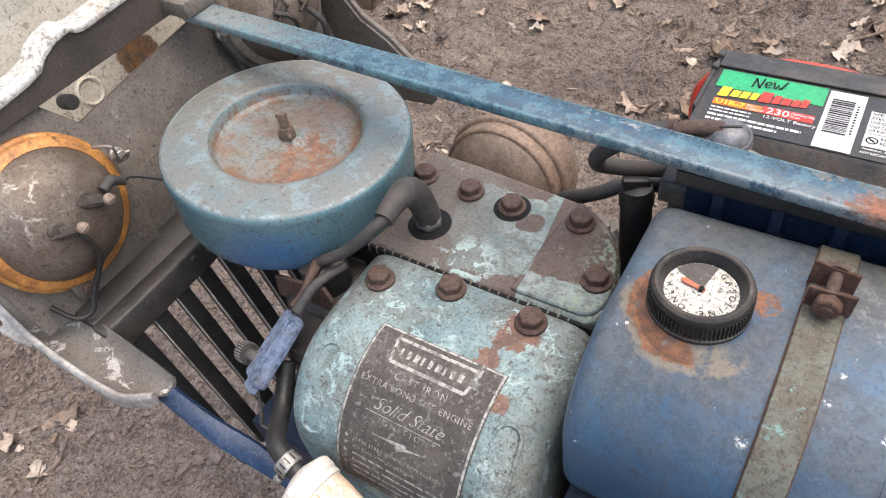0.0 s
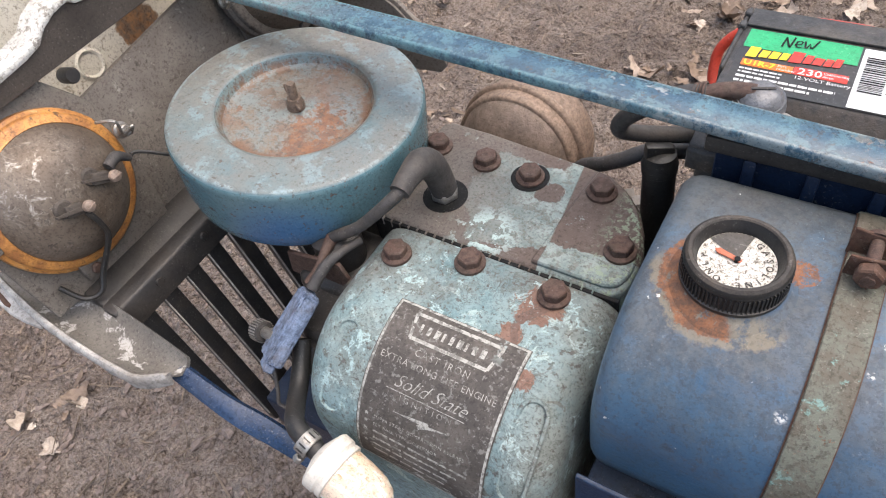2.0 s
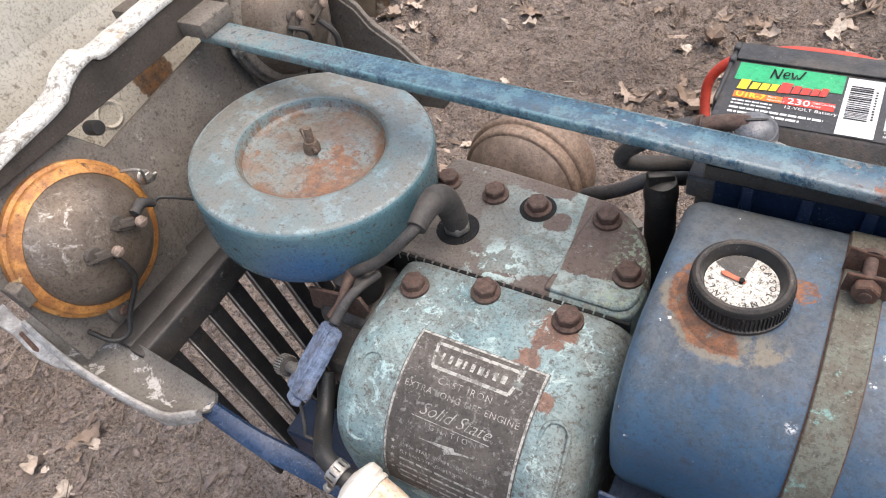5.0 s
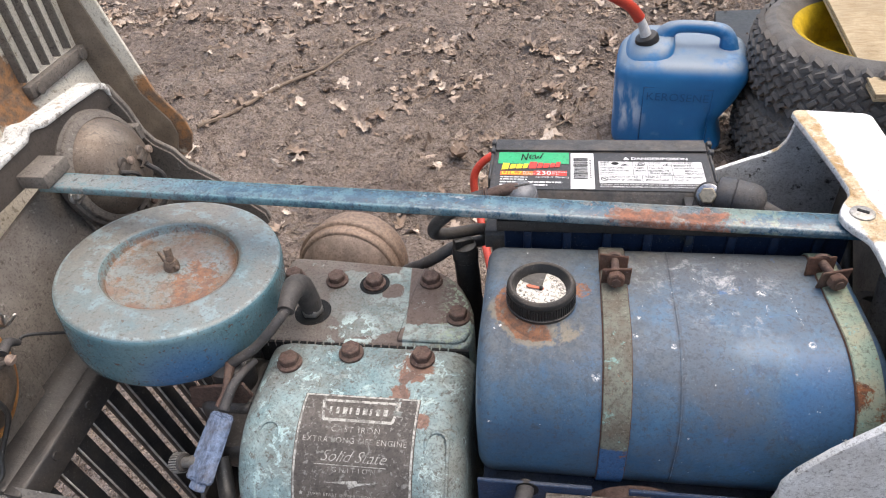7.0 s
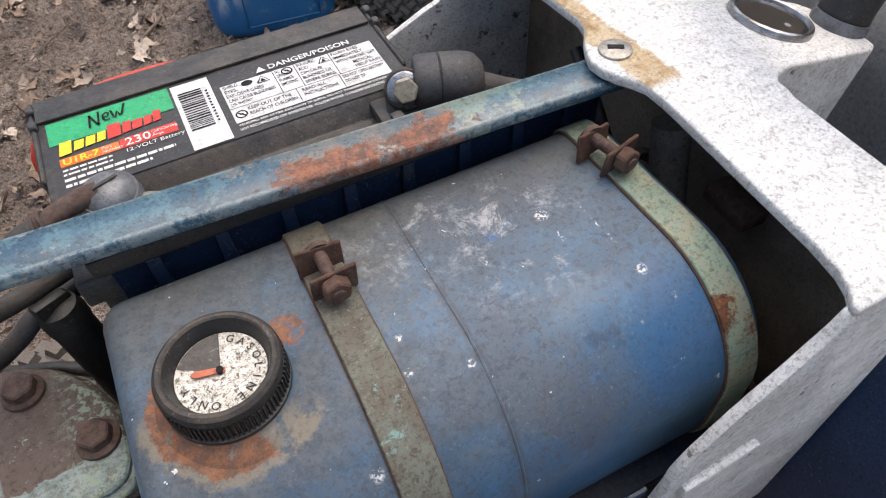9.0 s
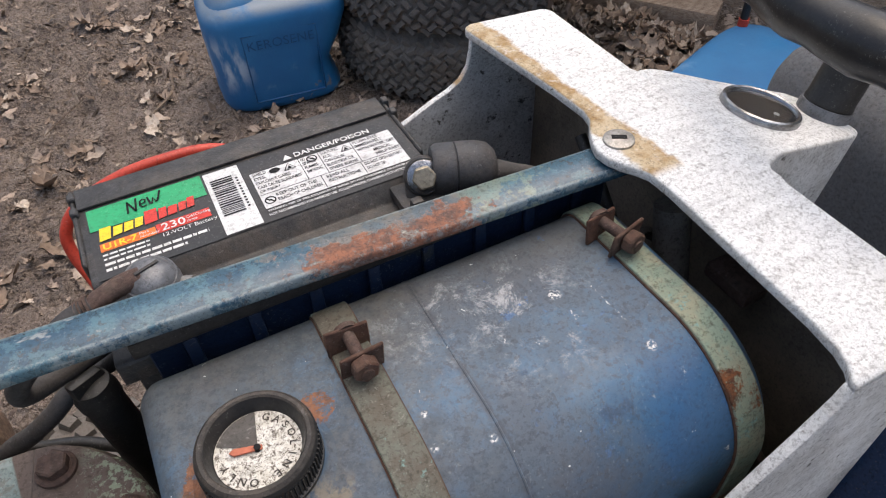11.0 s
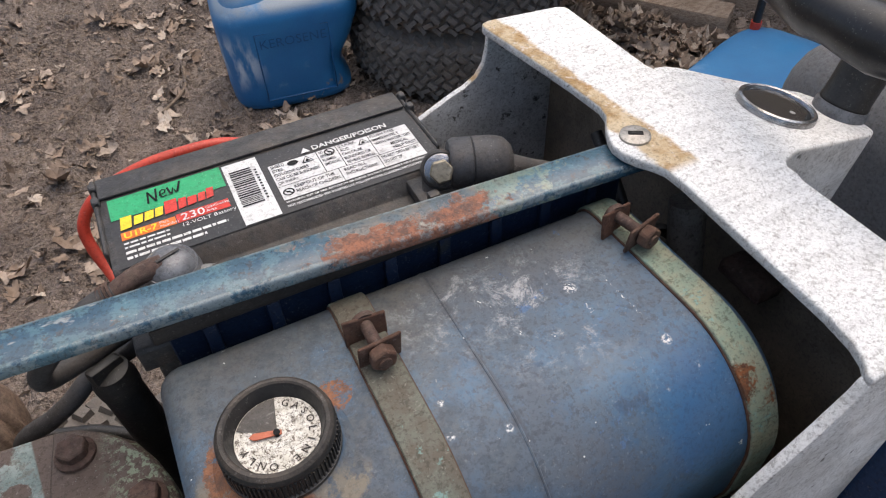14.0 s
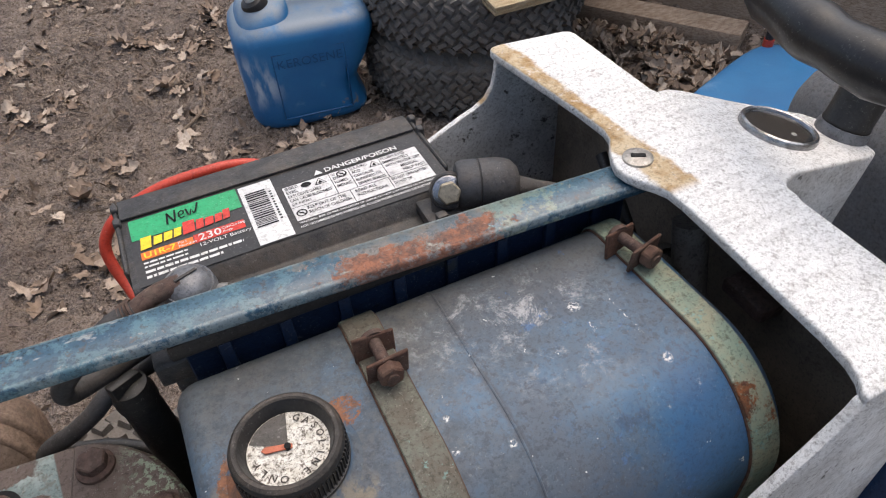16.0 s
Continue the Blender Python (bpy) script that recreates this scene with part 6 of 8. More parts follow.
grid = [patch(0.1500, 0.2415, 0.4102, 0.4106, on_warn), patch(0.1875, 0.1879, 0.3975, 0.4105, on_warn), patch(0.2132, 0.2136, 0.3975, 0.4105, on_warn)]
grid += [patch(0.1506 + PW * f, 0.1510 + PW * f, 0.4105, 0.4335, on_warn) for f in (0.325, 0.465, 0.70)]
part("panel_grid", join(*grid), M_INK, warn)


def ring_sign(cx, cy, r):
    pts = [(cx + r * math.cos(a), cy + r * math.sin(a)) for a in [k * math.tau / 20 for k in range(21)]]
    return join(stroke(pts, r * 0.28, on_warn), stroke([(cx - r * 0.7, cy + r * 0.7), (cx + r * 0.7, cy - r * 0.7)], r * 0.28, on_warn), poly([(cx - r * 0.4, cy - r * 0.15), (cx + r * 0.4, cy - r * 0.15), (cx + r * 0.3, cy + r * 0.25), (cx - r * 0.3, cy + r * 0.25)], on_warn))


def hazard_sign(cx, cy, r):
    pts = [(cx - r, cy - r * 0.75), (cx + r, cy - r * 0.75), (cx, cy + r * 0.95), (cx - r, cy - r * 0.75)]
    return join(stroke(pts, r * 0.22, on_warn), poly([(cx - r * 0.45, cy - r * 0.5), (cx + r * 0.45, cy - r * 0.5), (cx, cy + r * 0.35)], on_warn))


part("goggles_sign", poly([(0.1648 + 0.0034 * math.cos(a), 0.4298 + 0.0026 * math.sin(a)) for a in [k * math.tau / 16 for k in range(16)]], on_warn), M_INK, warn)
part("ring_sign", ring_sign(0.1885, 0.4294, 0.0030), M_INK, warn)
part("ring_sign", ring_sign(0.1546, 0.4038, 0.0030), M_INK, warn)
part("hazard_sign", hazard_sign(0.1738, 0.4288, 0.0036), M_INK, warn)
part("hazard_sign", hazard_sign(0.2105, 0.4288, 0.0034), M_INK, warn)
part("lettering", join(fitted("WARNING: RISK OF FIRE, EXPLOSION OR BURNS. DO NOT DISASSEMBLE OR INCINERATE", 0.1505, 0.3942, 0.0905, 0.0021, on_lid, 0.015), fitted("NOT RECOMMENDED FOR INVERTED USE. FOLLOW PROPER CHARGING INSTRUCTIONS", 0.1505, 0.3906, 0.0865, 0.0021, on_lid, 0.015)), M_WHITE, warn)

# posts and cables
negc = thing("battery_cable", (0.085, 0.34, 0.664), "black battery cable with a grey lead clamp", "battery cable")
part("clamp", join(lathe([(0, 0), (0.0140, 0), (0.0143, 0.014), (0.0140, 0.021), (0.0128, 0.0260), (0.0118, 0.0255), (0.0112, 0.0272), (0.0085, 0.0305), (0.0045, 0.0322), (0, 0.0326)], (0.0820, 0.3605, 0.667), (0.05, -0.12, 1), 36), box(0.0705, 0.0975, 0.3480, 0.3560, 0.664, 0.6875, 0.002, 2), box(0.0760, 0.0900, 0.356, 0.366, 0.664, 0.669, 0.001, 1)), M_LEAD, negc, "grey lead clamp")
part("clamp_slot", box(-0.0062, 0.0062, -0.0009, 0.0009, 0, 0.0008, 0.0002, 1, Matrix.Translation((0.0836, 0.3566, 0.6992)) @ pose(0, 0, 0, 6, 0, 20)), M_DARK, negc)
part("clamp_bolt", lathe([(0, 0), (0.0045, 0), (0.0045, 0.006), (0, 0.0065)], (0.0965, 0.353, 0.684), (0.8, -0.6, 0.2), 10), M_STEEL, negc)
part("lug", tube([(0.080, 0.357, 0.694), (0.067, 0.356, 0.694), (0.054, 0.352, 0.691)], [0.0060, 0.0050, 0.0052], 12, 5), M_BOLT, negc, "brown corroded lug")
part("lug_wrap", join(*[lathe([(0.0060, 0), (0.0072, 0.0008), (0.0060, 0.0016)], (0.056 - 0.0017 * k, 0.3525, 0.6915 - 0.0007 * k), (-1, 0, -0.3), 18) for k in range(4)]), M_BOLT, negc)
part("cable", tube([(0.056, 0.3525, 0.6915), (0.042, 0.351, 0.688), (0.025, 0.350, 0.676), (0.009, 0.353, 0.659), (0.005, 0.358, 0.645), (0.013, 0.368, 0.636), (0.029, 0.381, 0.629), (0.044, 0.392, 0.6235), (0.0495, 0.3955, 0.617), (0.046, 0.3945, 0.609), (0.032, 0.389, 0.608), (0.016, 0.3805, 0.609), (0.003, 0.3770, 0.601), (-0.013, 0.381, 0.587), (-0.04, 0.392, 0.560), (-0.05, 0.395, 0.50), (-0.05, 0.34, 0.42)], 0.0056, 14, 8), M_HOSE, negc, "dusty black cable")
posc = thing("starter_cable", (0.25, 0.36, 0.664), "heavy cable with a faded blue-grey rubber boot", "battery cable")
PN = Vector((-0.30, -0.78, 0.55)).normalized()
PC = Vector((0.2355, 0.3690, 0.6830))
part("post_bracket", box(0.2185, 0.2450, 0.3550, 0.3840, 0.6642, 0.6720, 0.002, 2), M_BATT, posc, "black plastic post base")
part("post_bracket", box(0.2215, 0.2285, 0.3540, 0.3600, 0.6700, 0.6800, 0.0015, 2), M_BATT, posc)
part("post_lug", join(lathe([(0, -0.012), (0.0108, -0.012), (0.0116, -0.009), (0.0116, -0.002), (0.0106, 0.0), (0, 0.0)], PC, PN, 36), box(-0.0112, 0.0112, -0.018, 0.0, -0.011, -0.002, 0.002, 2, frame_to(PC, PN))), M_BATT, posc, "dark rounded terminal lug")
part("washer", lathe([(0, 0.0), (0.0098, 0.0), (0.0098, 0.0012), (0.0088, 0.0018), (0, 0.0018)], PC, PN, 28), M_BEZEL, posc)
hex_bolt(posc, PC + PN * 0.0012, PN, 0.0072, 0.0070, False, M_BRASS, 12)
part("boot", lathe([(0, 0), (0.0132, 0), (0.0150, 0.0025), (0.0152, 0.0125), (0.0144, 0.0132), (0.0152, 0.0140), (0.0150, 0.0260), (0.0134, 0.0325), (0.0095, 0.0365), (0.005, 0.038), (0, 0.038)], (0.2425, 0.3735, 0.6820), (0.92, -0.30, -0.05), 36), M_BOOT, posc, "faded rubber boot")
part("cable", tube([(0.275, 0.3615, 0.677), (0.288, 0.3575, 0.673), (0.304, 0.353, 0.666), (0.320, 0.347, 0.650), (0.334, 0.340, 0.62), (0.34, 0.338, 0.55)], [0.0075, 0.0058, 0.0052, 0.0048, 0.0048, 0.0048], 12, 6), M_HOSE, posc, "brown cloth-covered cable")
redc = thing("red_battery_cable", (0.03, 0.44, 0.50), "bright red cable looping round the battery", "battery cable")
part("cable", tube([(0.184, 0.585, 0.571), (0.143, 0.591, 0.589), (0.105, 0.591, 0.593), (0.069, 0.591, 0.590), (0.034, 0.589, 0.578), (0.016, 0.584, 0.560), (0.014, 0.575, 0.541), (0.021, 0.557, 0.519), (0.030, 0.52, 0.505), (0.044, 0.46, 0.50), (0.050, 0.41, 0.48)], 0.0048, 14, 9), M_REDWIRE, redc)

tray = thing("battery_box", (0.2, 0.33, 0.40), "dark blue ribbed sheet-steel battery box", "battery box")
part("box_wall", box(0.070, 0.336, 0.3312, 0.3345, 0.40, 0.6730, 0.0008, 1), M_TRAY, tray)
part("top_flange", box(0.064, 0.336, 0.3270, 0.3352, 0.6732, 0.6840, 0.0015, 2), M_DARK, tray, "dusty black upper flange")
for k in range(8):
    part("rib", box(0.086 + k * 0.032, 0.093 + k * 0.032, 0.3275, 0.3317, 0.42, 0.6728, 0.0014, 2), M_TRAY, tray)
part("floor_plate", box(0.05, 0.336, 0.344, 0.475, 0.484, 0.4885, 0.001), M_TRAY, tray)

# ---- dash ----
dash = thing("dash_panel", (0.36, 0.32, 0.42), "white-painted cast dash panel with ochre-stained edge", "dash panel")
DASH = [(0.3205, 0.4760), (0.3225, 0.4795), (0.3275, 0.4812), (0.3800, 0.4745), (0.3845, 0.4715), (0.3860, 0.4665), (0.3865, 0.3800), (0.3880, 0.3765), (0.3885, 0.2590), (0.3868, 0.2540), (0.3868, 0.1530), (0.3180, 0.1530), (0.3192, 0.1568), (0.3235, 0.1620), (0.3265, 0.1700), (0.3285, 0.1850), (0.3308, 0.2430), (0.3322, 0.2800), (0.3316, 0.2940), (0.3285, 0.3005), (0.3232, 0.3085), (0.3200, 0.3160), (0.3190, 0.3240), (0.3215, 0.3315), (0.3260, 0.3400), (0.3325, 0.3490), (0.3345, 0.3580), (0.3325, 0.3850), (0.3290, 0.4127), (0.3240, 0.4500)]
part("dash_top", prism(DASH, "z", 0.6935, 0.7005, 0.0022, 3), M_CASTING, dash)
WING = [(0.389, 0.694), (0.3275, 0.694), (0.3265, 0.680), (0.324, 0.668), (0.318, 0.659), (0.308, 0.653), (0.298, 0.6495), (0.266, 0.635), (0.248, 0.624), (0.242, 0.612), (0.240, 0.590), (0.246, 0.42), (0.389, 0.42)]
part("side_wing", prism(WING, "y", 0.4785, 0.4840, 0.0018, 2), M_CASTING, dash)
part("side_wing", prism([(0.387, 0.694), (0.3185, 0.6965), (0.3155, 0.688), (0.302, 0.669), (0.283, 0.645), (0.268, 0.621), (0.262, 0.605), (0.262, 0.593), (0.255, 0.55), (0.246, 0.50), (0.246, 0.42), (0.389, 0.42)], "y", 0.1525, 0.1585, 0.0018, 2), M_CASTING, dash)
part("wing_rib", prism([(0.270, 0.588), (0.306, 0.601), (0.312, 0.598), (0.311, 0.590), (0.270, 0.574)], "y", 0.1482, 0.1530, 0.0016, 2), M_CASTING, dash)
# added wall, no part of the tractor: closes a gap that is open behind
part("back_plate", box(0.3835, 0.3885, 0.158, 0.479, 0.42, 0.6935, 0.001), M_LINING, dash, "added brown wall closing the gap under the dash")
# the column box falls away towards the rear
CN = Vector((0.245, 0.0, 0.97)).normalized()


def on_box(x, y, up=0.0):
    return Vector((x, y, 0.7002 - (x - 0.389) * CN.x / CN.z)) + CN * up


BOX = [(0.3870, 0.2640), (0.3935, 0.2710), (0.4080, 0.2770), (0.4820, 0.2815), (0.4895, 0.2850), (0.4905, 0.2920), (0.4850, 0.3260), (0.4780, 0.3355), (0.4560, 0.3470), (0.4340, 0.3590), (0.4080, 0.3755), (0.3985, 0.3785), (0.3870, 0.3770)]
bm = bmesh.new()
tops = [bm.verts.new(on_box(x, y)) for x, y in BOX]
feet = [bm.verts.new((x - (x - 0.387) * 0.22, y, 0.585)) for x, y in BOX]
for i in range(len(BOX)):
    j = (i + 1) % len(BOX)
    bm.faces.new((tops[i], tops[j], feet[j], feet[i]))
bm.faces.new(tops)
bm.faces.new(feet)
bmesh.ops.recalc_face_normals(bm, faces=bm.faces[:])
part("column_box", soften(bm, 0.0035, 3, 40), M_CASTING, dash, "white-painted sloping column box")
screw = part("dash_screw", lathe([(0, 0.7005), (0.0088, 0.7005), (0.0086, 0.7018), (0.0070, 0.7026), (0, 0.7029)], (0.3343, 0.3245, 0), seg=36), M_STEEL, dash, "large worn slotted screw")
part("screw_slot", box(-0.0042, 0.0042, -0.0016, 0.0016, 0, 0.0006, 0.0002, 1, Matrix.Translation((0.3343, 0.3245, 0.7027)) @ pose(0, 0, 0, 0, 0, -30)), M_INK, screw)
gm = on_box(0.4370, 0.3192, 0.0004)
gauge = part("ammeter", lathe([(0.0208, 0.0016), (0.0216, 0.0034), (0.0228, 0.0040), (0.0240, 0.0032), (0.0246, 0.0012), (0.0246, -0.001), (0.0, -0.001)], gm, CN, 56), M_BEZEL, dash, "round gauge with a tarnished chrome bezel")
part("gauge_face", lathe([(0, 0.0006), (0.0216, 0.0006), (0.0216, 0.0)], gm, CN, 48), M_INK, gauge, "black gauge face")
part("gauge_mark", lathe([(0, 0.0009), (0.0018, 0.0009), (0.0018, 0.0006)], gm + Vector((0.004, -0.009, -0.0007)), CN, 16), M_PAPER, gauge)
gl = part("gauge_glass", lathe([(0, 0.0024), (0.0210, 0.0018), (0.0210, 0.0013), (0, 0.0018)], gm, CN, 48), M_GLASS, gauge)
gl.visible_shadow = False
# dark linkage seen through the gap behind the tank
link = thing("steering_linkage", (0.355, 0.25, 0.40), "sooty steering linkage behind the fuel tank", "linkage")
part("shaft", tube([(0.362, 0.30, 0.66), (0.358, 0.27, 0.55), (0.35, 0.24, 0.405)], 0.011, 16, 5), M_GREY, link)
part("lever", prism([(0.17, 0.56), (0.225, 0.60), (0.235, 0.59), (0.18, 0.545)], "x", 0.345, 0.351, 0.001, 1), M_BOLT, link)
part("gear_case", lathe([(0, 0), (0.035, 0), (0.038, 0.004), (0.038, 0.018), (0.02, 0.022), (0, 0.022)], (0.352, 0.225, 0.52), (1, 0, 0.2), 32), M_GREY, link)
part("cable", tube([(0.345, 0.37, 0.67), (0.342, 0.33, 0.64), (0.345, 0.29, 0.58), (0.34, 0.25, 0.50)], 0.004, 10, 6), M_BLACK, link)
# floor added below the gap to hide the ground
part("floor_pan", box(0.336, 0.384, 0.160, 0.478, 0.40, 0.405, 0.001), M_GREY, link)

part("bracket", box(0.364, 0.382, 0.236, 0.268, 0.630, 0.640, 0.002, 2), M_BOLT, link, "brown steel bracket")
part("clamp_ring", lathe([(0.012, 0), (0.016, 0.001), (0.017, 0.006), (0.012, 0.008)], (0.352, 0.300, 0.622), (0.3, -0.4, 0.8), 28), M_GREY, link)
# ---- steering wheel and column ----
wheel = thing("steering_column", (0.45, 0.285, 0.70), "short steering column with a black moulded finger-grip wheel", "steering wheel")
CB = on_box(0.4835, 0.3085)
cd = Vector((0.30, 0.02, 0.95)).normalized()
part("column_collar", lathe([(0, -0.010), (0.0166, -0.010), (0.0166, 0.004), (0.0160, 0.006), (0, 0.006)], CB, cd, 40), M_LEAD, wheel, "dull grey collar")
part("column_boot", lathe([(0, 0.005), (0.0148, 0.005), (0.0152, 0.0065), (0.0152, 0.0085), (0.0147, 0.0095), (0.0147, 0.044), (0.0140, 0.052), (0, 0.056)], CB, cd, 40), M_BLACK, wheel, "black column boot")
WC, WN, WR = Vector((0.560, 0.270, 0.764)), Vector((0.04, 0.0, 1.0)).normalized(), 0.153
wm = frame_to(WC, WN)
rim_pts = [wm @ Vector((WR * math.cos(k * math.tau / 72), WR * math.sin(k * math.tau / 72), 0)) for k in range(73)]
rim = tube(rim_pts, [0.0144 + 0.0011 * math.sin(k * math.tau / 3) for k in range(73)], 16, 2, False)
part("rim", rim, M_WHEEL, wheel, "finger-grip black rim")
for a in (20, 140, 260):
    part("spoke", tube([wm @ Vector((0.02 * math.cos(radians(a)), 0.02 * math.sin(radians(a)), -0.012)), wm @ Vector((WR * math.cos(radians(a)), WR * math.sin(radians(a)), 0))], [0.011, 0.008], 12, 3, True, False), M_WHEEL, wheel)
part("column_shaft", tube([CB + cd * 0.040, CB + cd * 0.052, WC - Vector((0, 0, 0.02))], 0.0125, 16, 5), M_WHEEL, wheel)
part("hub", lathe([(0, -0.03), (0.024, -0.03), (0.026, -0.01), (0.02, 0.004), (0, 0.008)], WC, WN, 32), M_WHEEL, wheel)

# rear body seen past the dash
rear = thing("rear_body", (0.62, 0.30, 0.27), "speckled grey plastic footrest over a navy tractor body", "tractor body")
part("tunnel", box(0.56, 0.95, 0.17, 0.432, 0.27, 0.655, 0.055, 6), M_FENDER, rear, "speckled grey tunnel cover")
part("footplate", box(0.42, 0.95, 0.02, 0.56, 0.255, 0.285, 0.006), M_NAVY, rear, "navy footplate")
part("lower_panel", box(0.40, 0.47, 0.10, 0.40, 0.285, 0.60, 0.01, 2), M_SIDE, rear, "blue lower dash panel")

# ---- front casting with lamps ----
front = thing("front_casting", (-0.36, 0.3, 0.38), "cast aluminium tractor front with a white-painted rim", "front panel")
lean = pose(-0.352, 0, 0.63, 0, -14, 0) @ pose(0.352, 0, -0.63)
part("centre_plate", prism([(0.118, 0.556), (0.486, 0.556), (0.490, 0.60), (0.486, 0.6960), (0.349, 0.6850), (0.222, 0.6715), (0.114, 0.6600), (0.110, 0.60)], "x", -0.362, -0.355, 0.0015, 2, lean), M_GREY, front, "grimy grey centre plate")
part("lamp_bracket", prism([(0.100, 0.560), (0.218, 0.560), (0.226, 0.600), (0.226, 0.668), (0.222, 0.676), (0.196, 0.716), (0.108, 0.722), (0.096, 0.66)], "x", -0.3545, -0.3495, 0.0018, 2, lean), M_GREY, front, "grey lamp bracket plate")
part("lamp_bracket", prism([(0.494, 0.560), (0.384, 0.560), (0.376, 0.600), (0.376, 0.672), (0.380, 0.682), (0.402, 0.716), (0.490, 0.722), (0.498, 0.66)], "x", -0.3545, -0.3495, 0.0018, 2, lean), M_GREY, front, "grey lamp bracket plate")
part("dowel", lathe([(0, 0), (0.006, 0), (0.006, 0.012), (0.005, 0.0135), (0, 0.0135)], (-0.371, 0.226, 0.688), (1, 0, 0.25), 18), M_DARK, front, "dark round dowel")
RIM = [(0.086, 0.66), (0.094, 0.695), (0.112, 0.712), (0.150, 0.719), (0.205, 0.7235), (0.219, 0.7265), (0.228, 0.7340), (0.240, 0.7385), (0.252, 0.7400), (0.257, 0.7360), (0.264, 0.7345), (0.325, 0.7375), (0.362, 0.7385), (0.370, 0.7440), (0.378, 0.7430), (0.390, 0.7385), (0.440, 0.7350), (0.484, 0.7310), (0.493, 0.7260), (0.498, 0.715), (0.502, 0.695), (0.504, 0.66)]
under = [(y + (0.004 if y < 0.2 else (-0.004 if y > 0.46 else 0)), z - 0.0055) for y, z in RIM]
part("rim_cap", prism(RIM + under[::-1], "x", -0.383, -0.358, 0.0016, 2), M_RIMPAINT, front, "chipped white-painted rim")
part("rim_face", prism([(y, z - 0.0058) for y, z in RIM[2:-2]] + [(y, 0.7015) for y, z in RIM[2:-2]][::-1], "x", -0.3640, -0.3605, 0.0006, 1), M_RIMFACE, front, "dark brown inner rim face")
FW = [(-0.392, 0.72), (-0.360, 0.722), (-0.346, 0.695), (-0.339, 0.668), (-0.330, 0.655), (-0.312, 0.644), (-0.298, 0.625), (-0.270, 0.607), (-0.242, 0.580), (-0.222, 0.562), (-0.219, 0.550), (-0.228, 0.540), (-0.30, 0.535), (-0.392, 0.50)]
part("side_wing", prism(FW, "y", 0.495, 0.5005, 0.0018, 2), M_GREY, front, "grimy grey side wing")
part("side_wing_lining", prism([(x - 0.002, z - 0.004) for x, z in FW], "y", 0.4925, 0.4949, 0.0006, 1), M_GREY, front, "grimy inner wing face")
def flange_edges(x):
    """Inner and outer edge of the side flange at a place along the tractor."""
    t = (x + 0.425) / 0.207
    outer = 0.1040 - 0.040 * t + 0.027 * t * t
    inner = 0.1330 - 0.012 * t * t
    return inner, outer + max(0.0, t - 0.90) * 0.12


rng = random.Random(17)
FX = [-0.425 + 0.207 * k / 24 for k in range(25)]
trough, lip, tear = bmesh.new(), bmesh.new(), 0.0
rows_t, rows_l = [], []
for x in FX:
    yi, yo = flange_edges(x)
    tear = 0.6 * tear + rng.uniform(-0.0012, 0.0012)
    sag = 0.009 * min(1.0, (x + 0.425) / 0.06)
    top = [(yi + (yo - yi) * v, 0.5590 - sag * math.sin(math.pi * v) ** 0.7 + 0.002 * v) for v in (0, 0.12, 0.25, 0.4, 0.55, 0.7, 0.82, 0.92, 1.0)]
    rows_t.append([trough.verts.new((x, y, z)) for y, z in top] + [trough.verts.new((x, y + 0.001, z - 0.0035)) for y, z in reversed(top)])
    y, z = top[-1]
    ring = [(y + 0.0026, z - 0.0006), (y + 0.0016, z + 0.0016), (y - 0.0008, z + 0.0022), (y - 0.0026, z + 0.0006), (y - 0.0032, z - 0.004), (y - 0.0026 + tear * 0.4, z - 0.0130 + tear * 2), (y - 0.0006, z - 0.0125 + tear * 2), (y + 0.0006, z - 0.0050)]
    rows_l.append([lip.verts.new((x + tear * 0.5, p, q)) for p, q in ring])
for bm_, rws in ((trough, rows_t), (lip, rows_l)):
    for a, b in zip(rws, rws[1:]):
        for k in range(len(a)):
            j = (k + 1) % len(a)
            bm_.faces.new((a[k], a[j], b[j], b[k]))
    bm_.faces.new(rws[0])
    bm_.faces.new(rws[-1])
part("side_flange", trough, M_FLANGE, front, "broken grey side flange", 50)
part("flange_lip", lip, M_EDGE, front, "worn pale lip", 50)
part("flange_tab", prism([(-0.475, 0.1120), (-0.425, 0.1035), (-0.380, 0.0960), (-0.354, 0.0915), (-0.353, 0.0885), (-0.372, 0.0862), (-0.391, 0.0858), (-0.412, 0.0885), (-0.434, 0.0930), (-0.475, 0.0945)], "z", 0.5490, 0.5535, 0.0010, 1), M_EDGE, front, "white side tab")
part("tab_slot", prism([(-0.428, 0.0985), (-0.396, 0.0922), (-0.394, 0.0895), (-0.400, 0.0890), (-0.428, 0.0950)], "z", 0.5525, 0.5541, 0.0003, 1), M_RUST, front, "rusty slot in the tab")
part("ledge", prism([(-0.345, 0.566), (-0.330, 0.564), (-0.312, 0.558), (-0.305, 0.552), (-0.312, 0.546), (-0.345, 0.550)], "y", 0.124, 0.480, 0.002, 2), M_DARK, front, "sooty ledge over the grille")
upper = spline([(-0.2210, 0.1160, 0.5520), (-0.1836, 0.1145, 0.5400), (-0.1503, 0.1172, 0.5260), (-0.1180, 0.1180, 0.5080), (-0.0900, 0.1200, 0.4880)], 6)
lower = spline([(-0.2290, 0.1055, 0.5460), (-0.1750, 0.1015, 0.5310), (-0.1470, 0.1040, 0.5165), (-0.1140, 0.1070, 0.4990), (-0.0870, 0.1110, 0.4790)], 6)
bm = bmesh.new()
rws = []
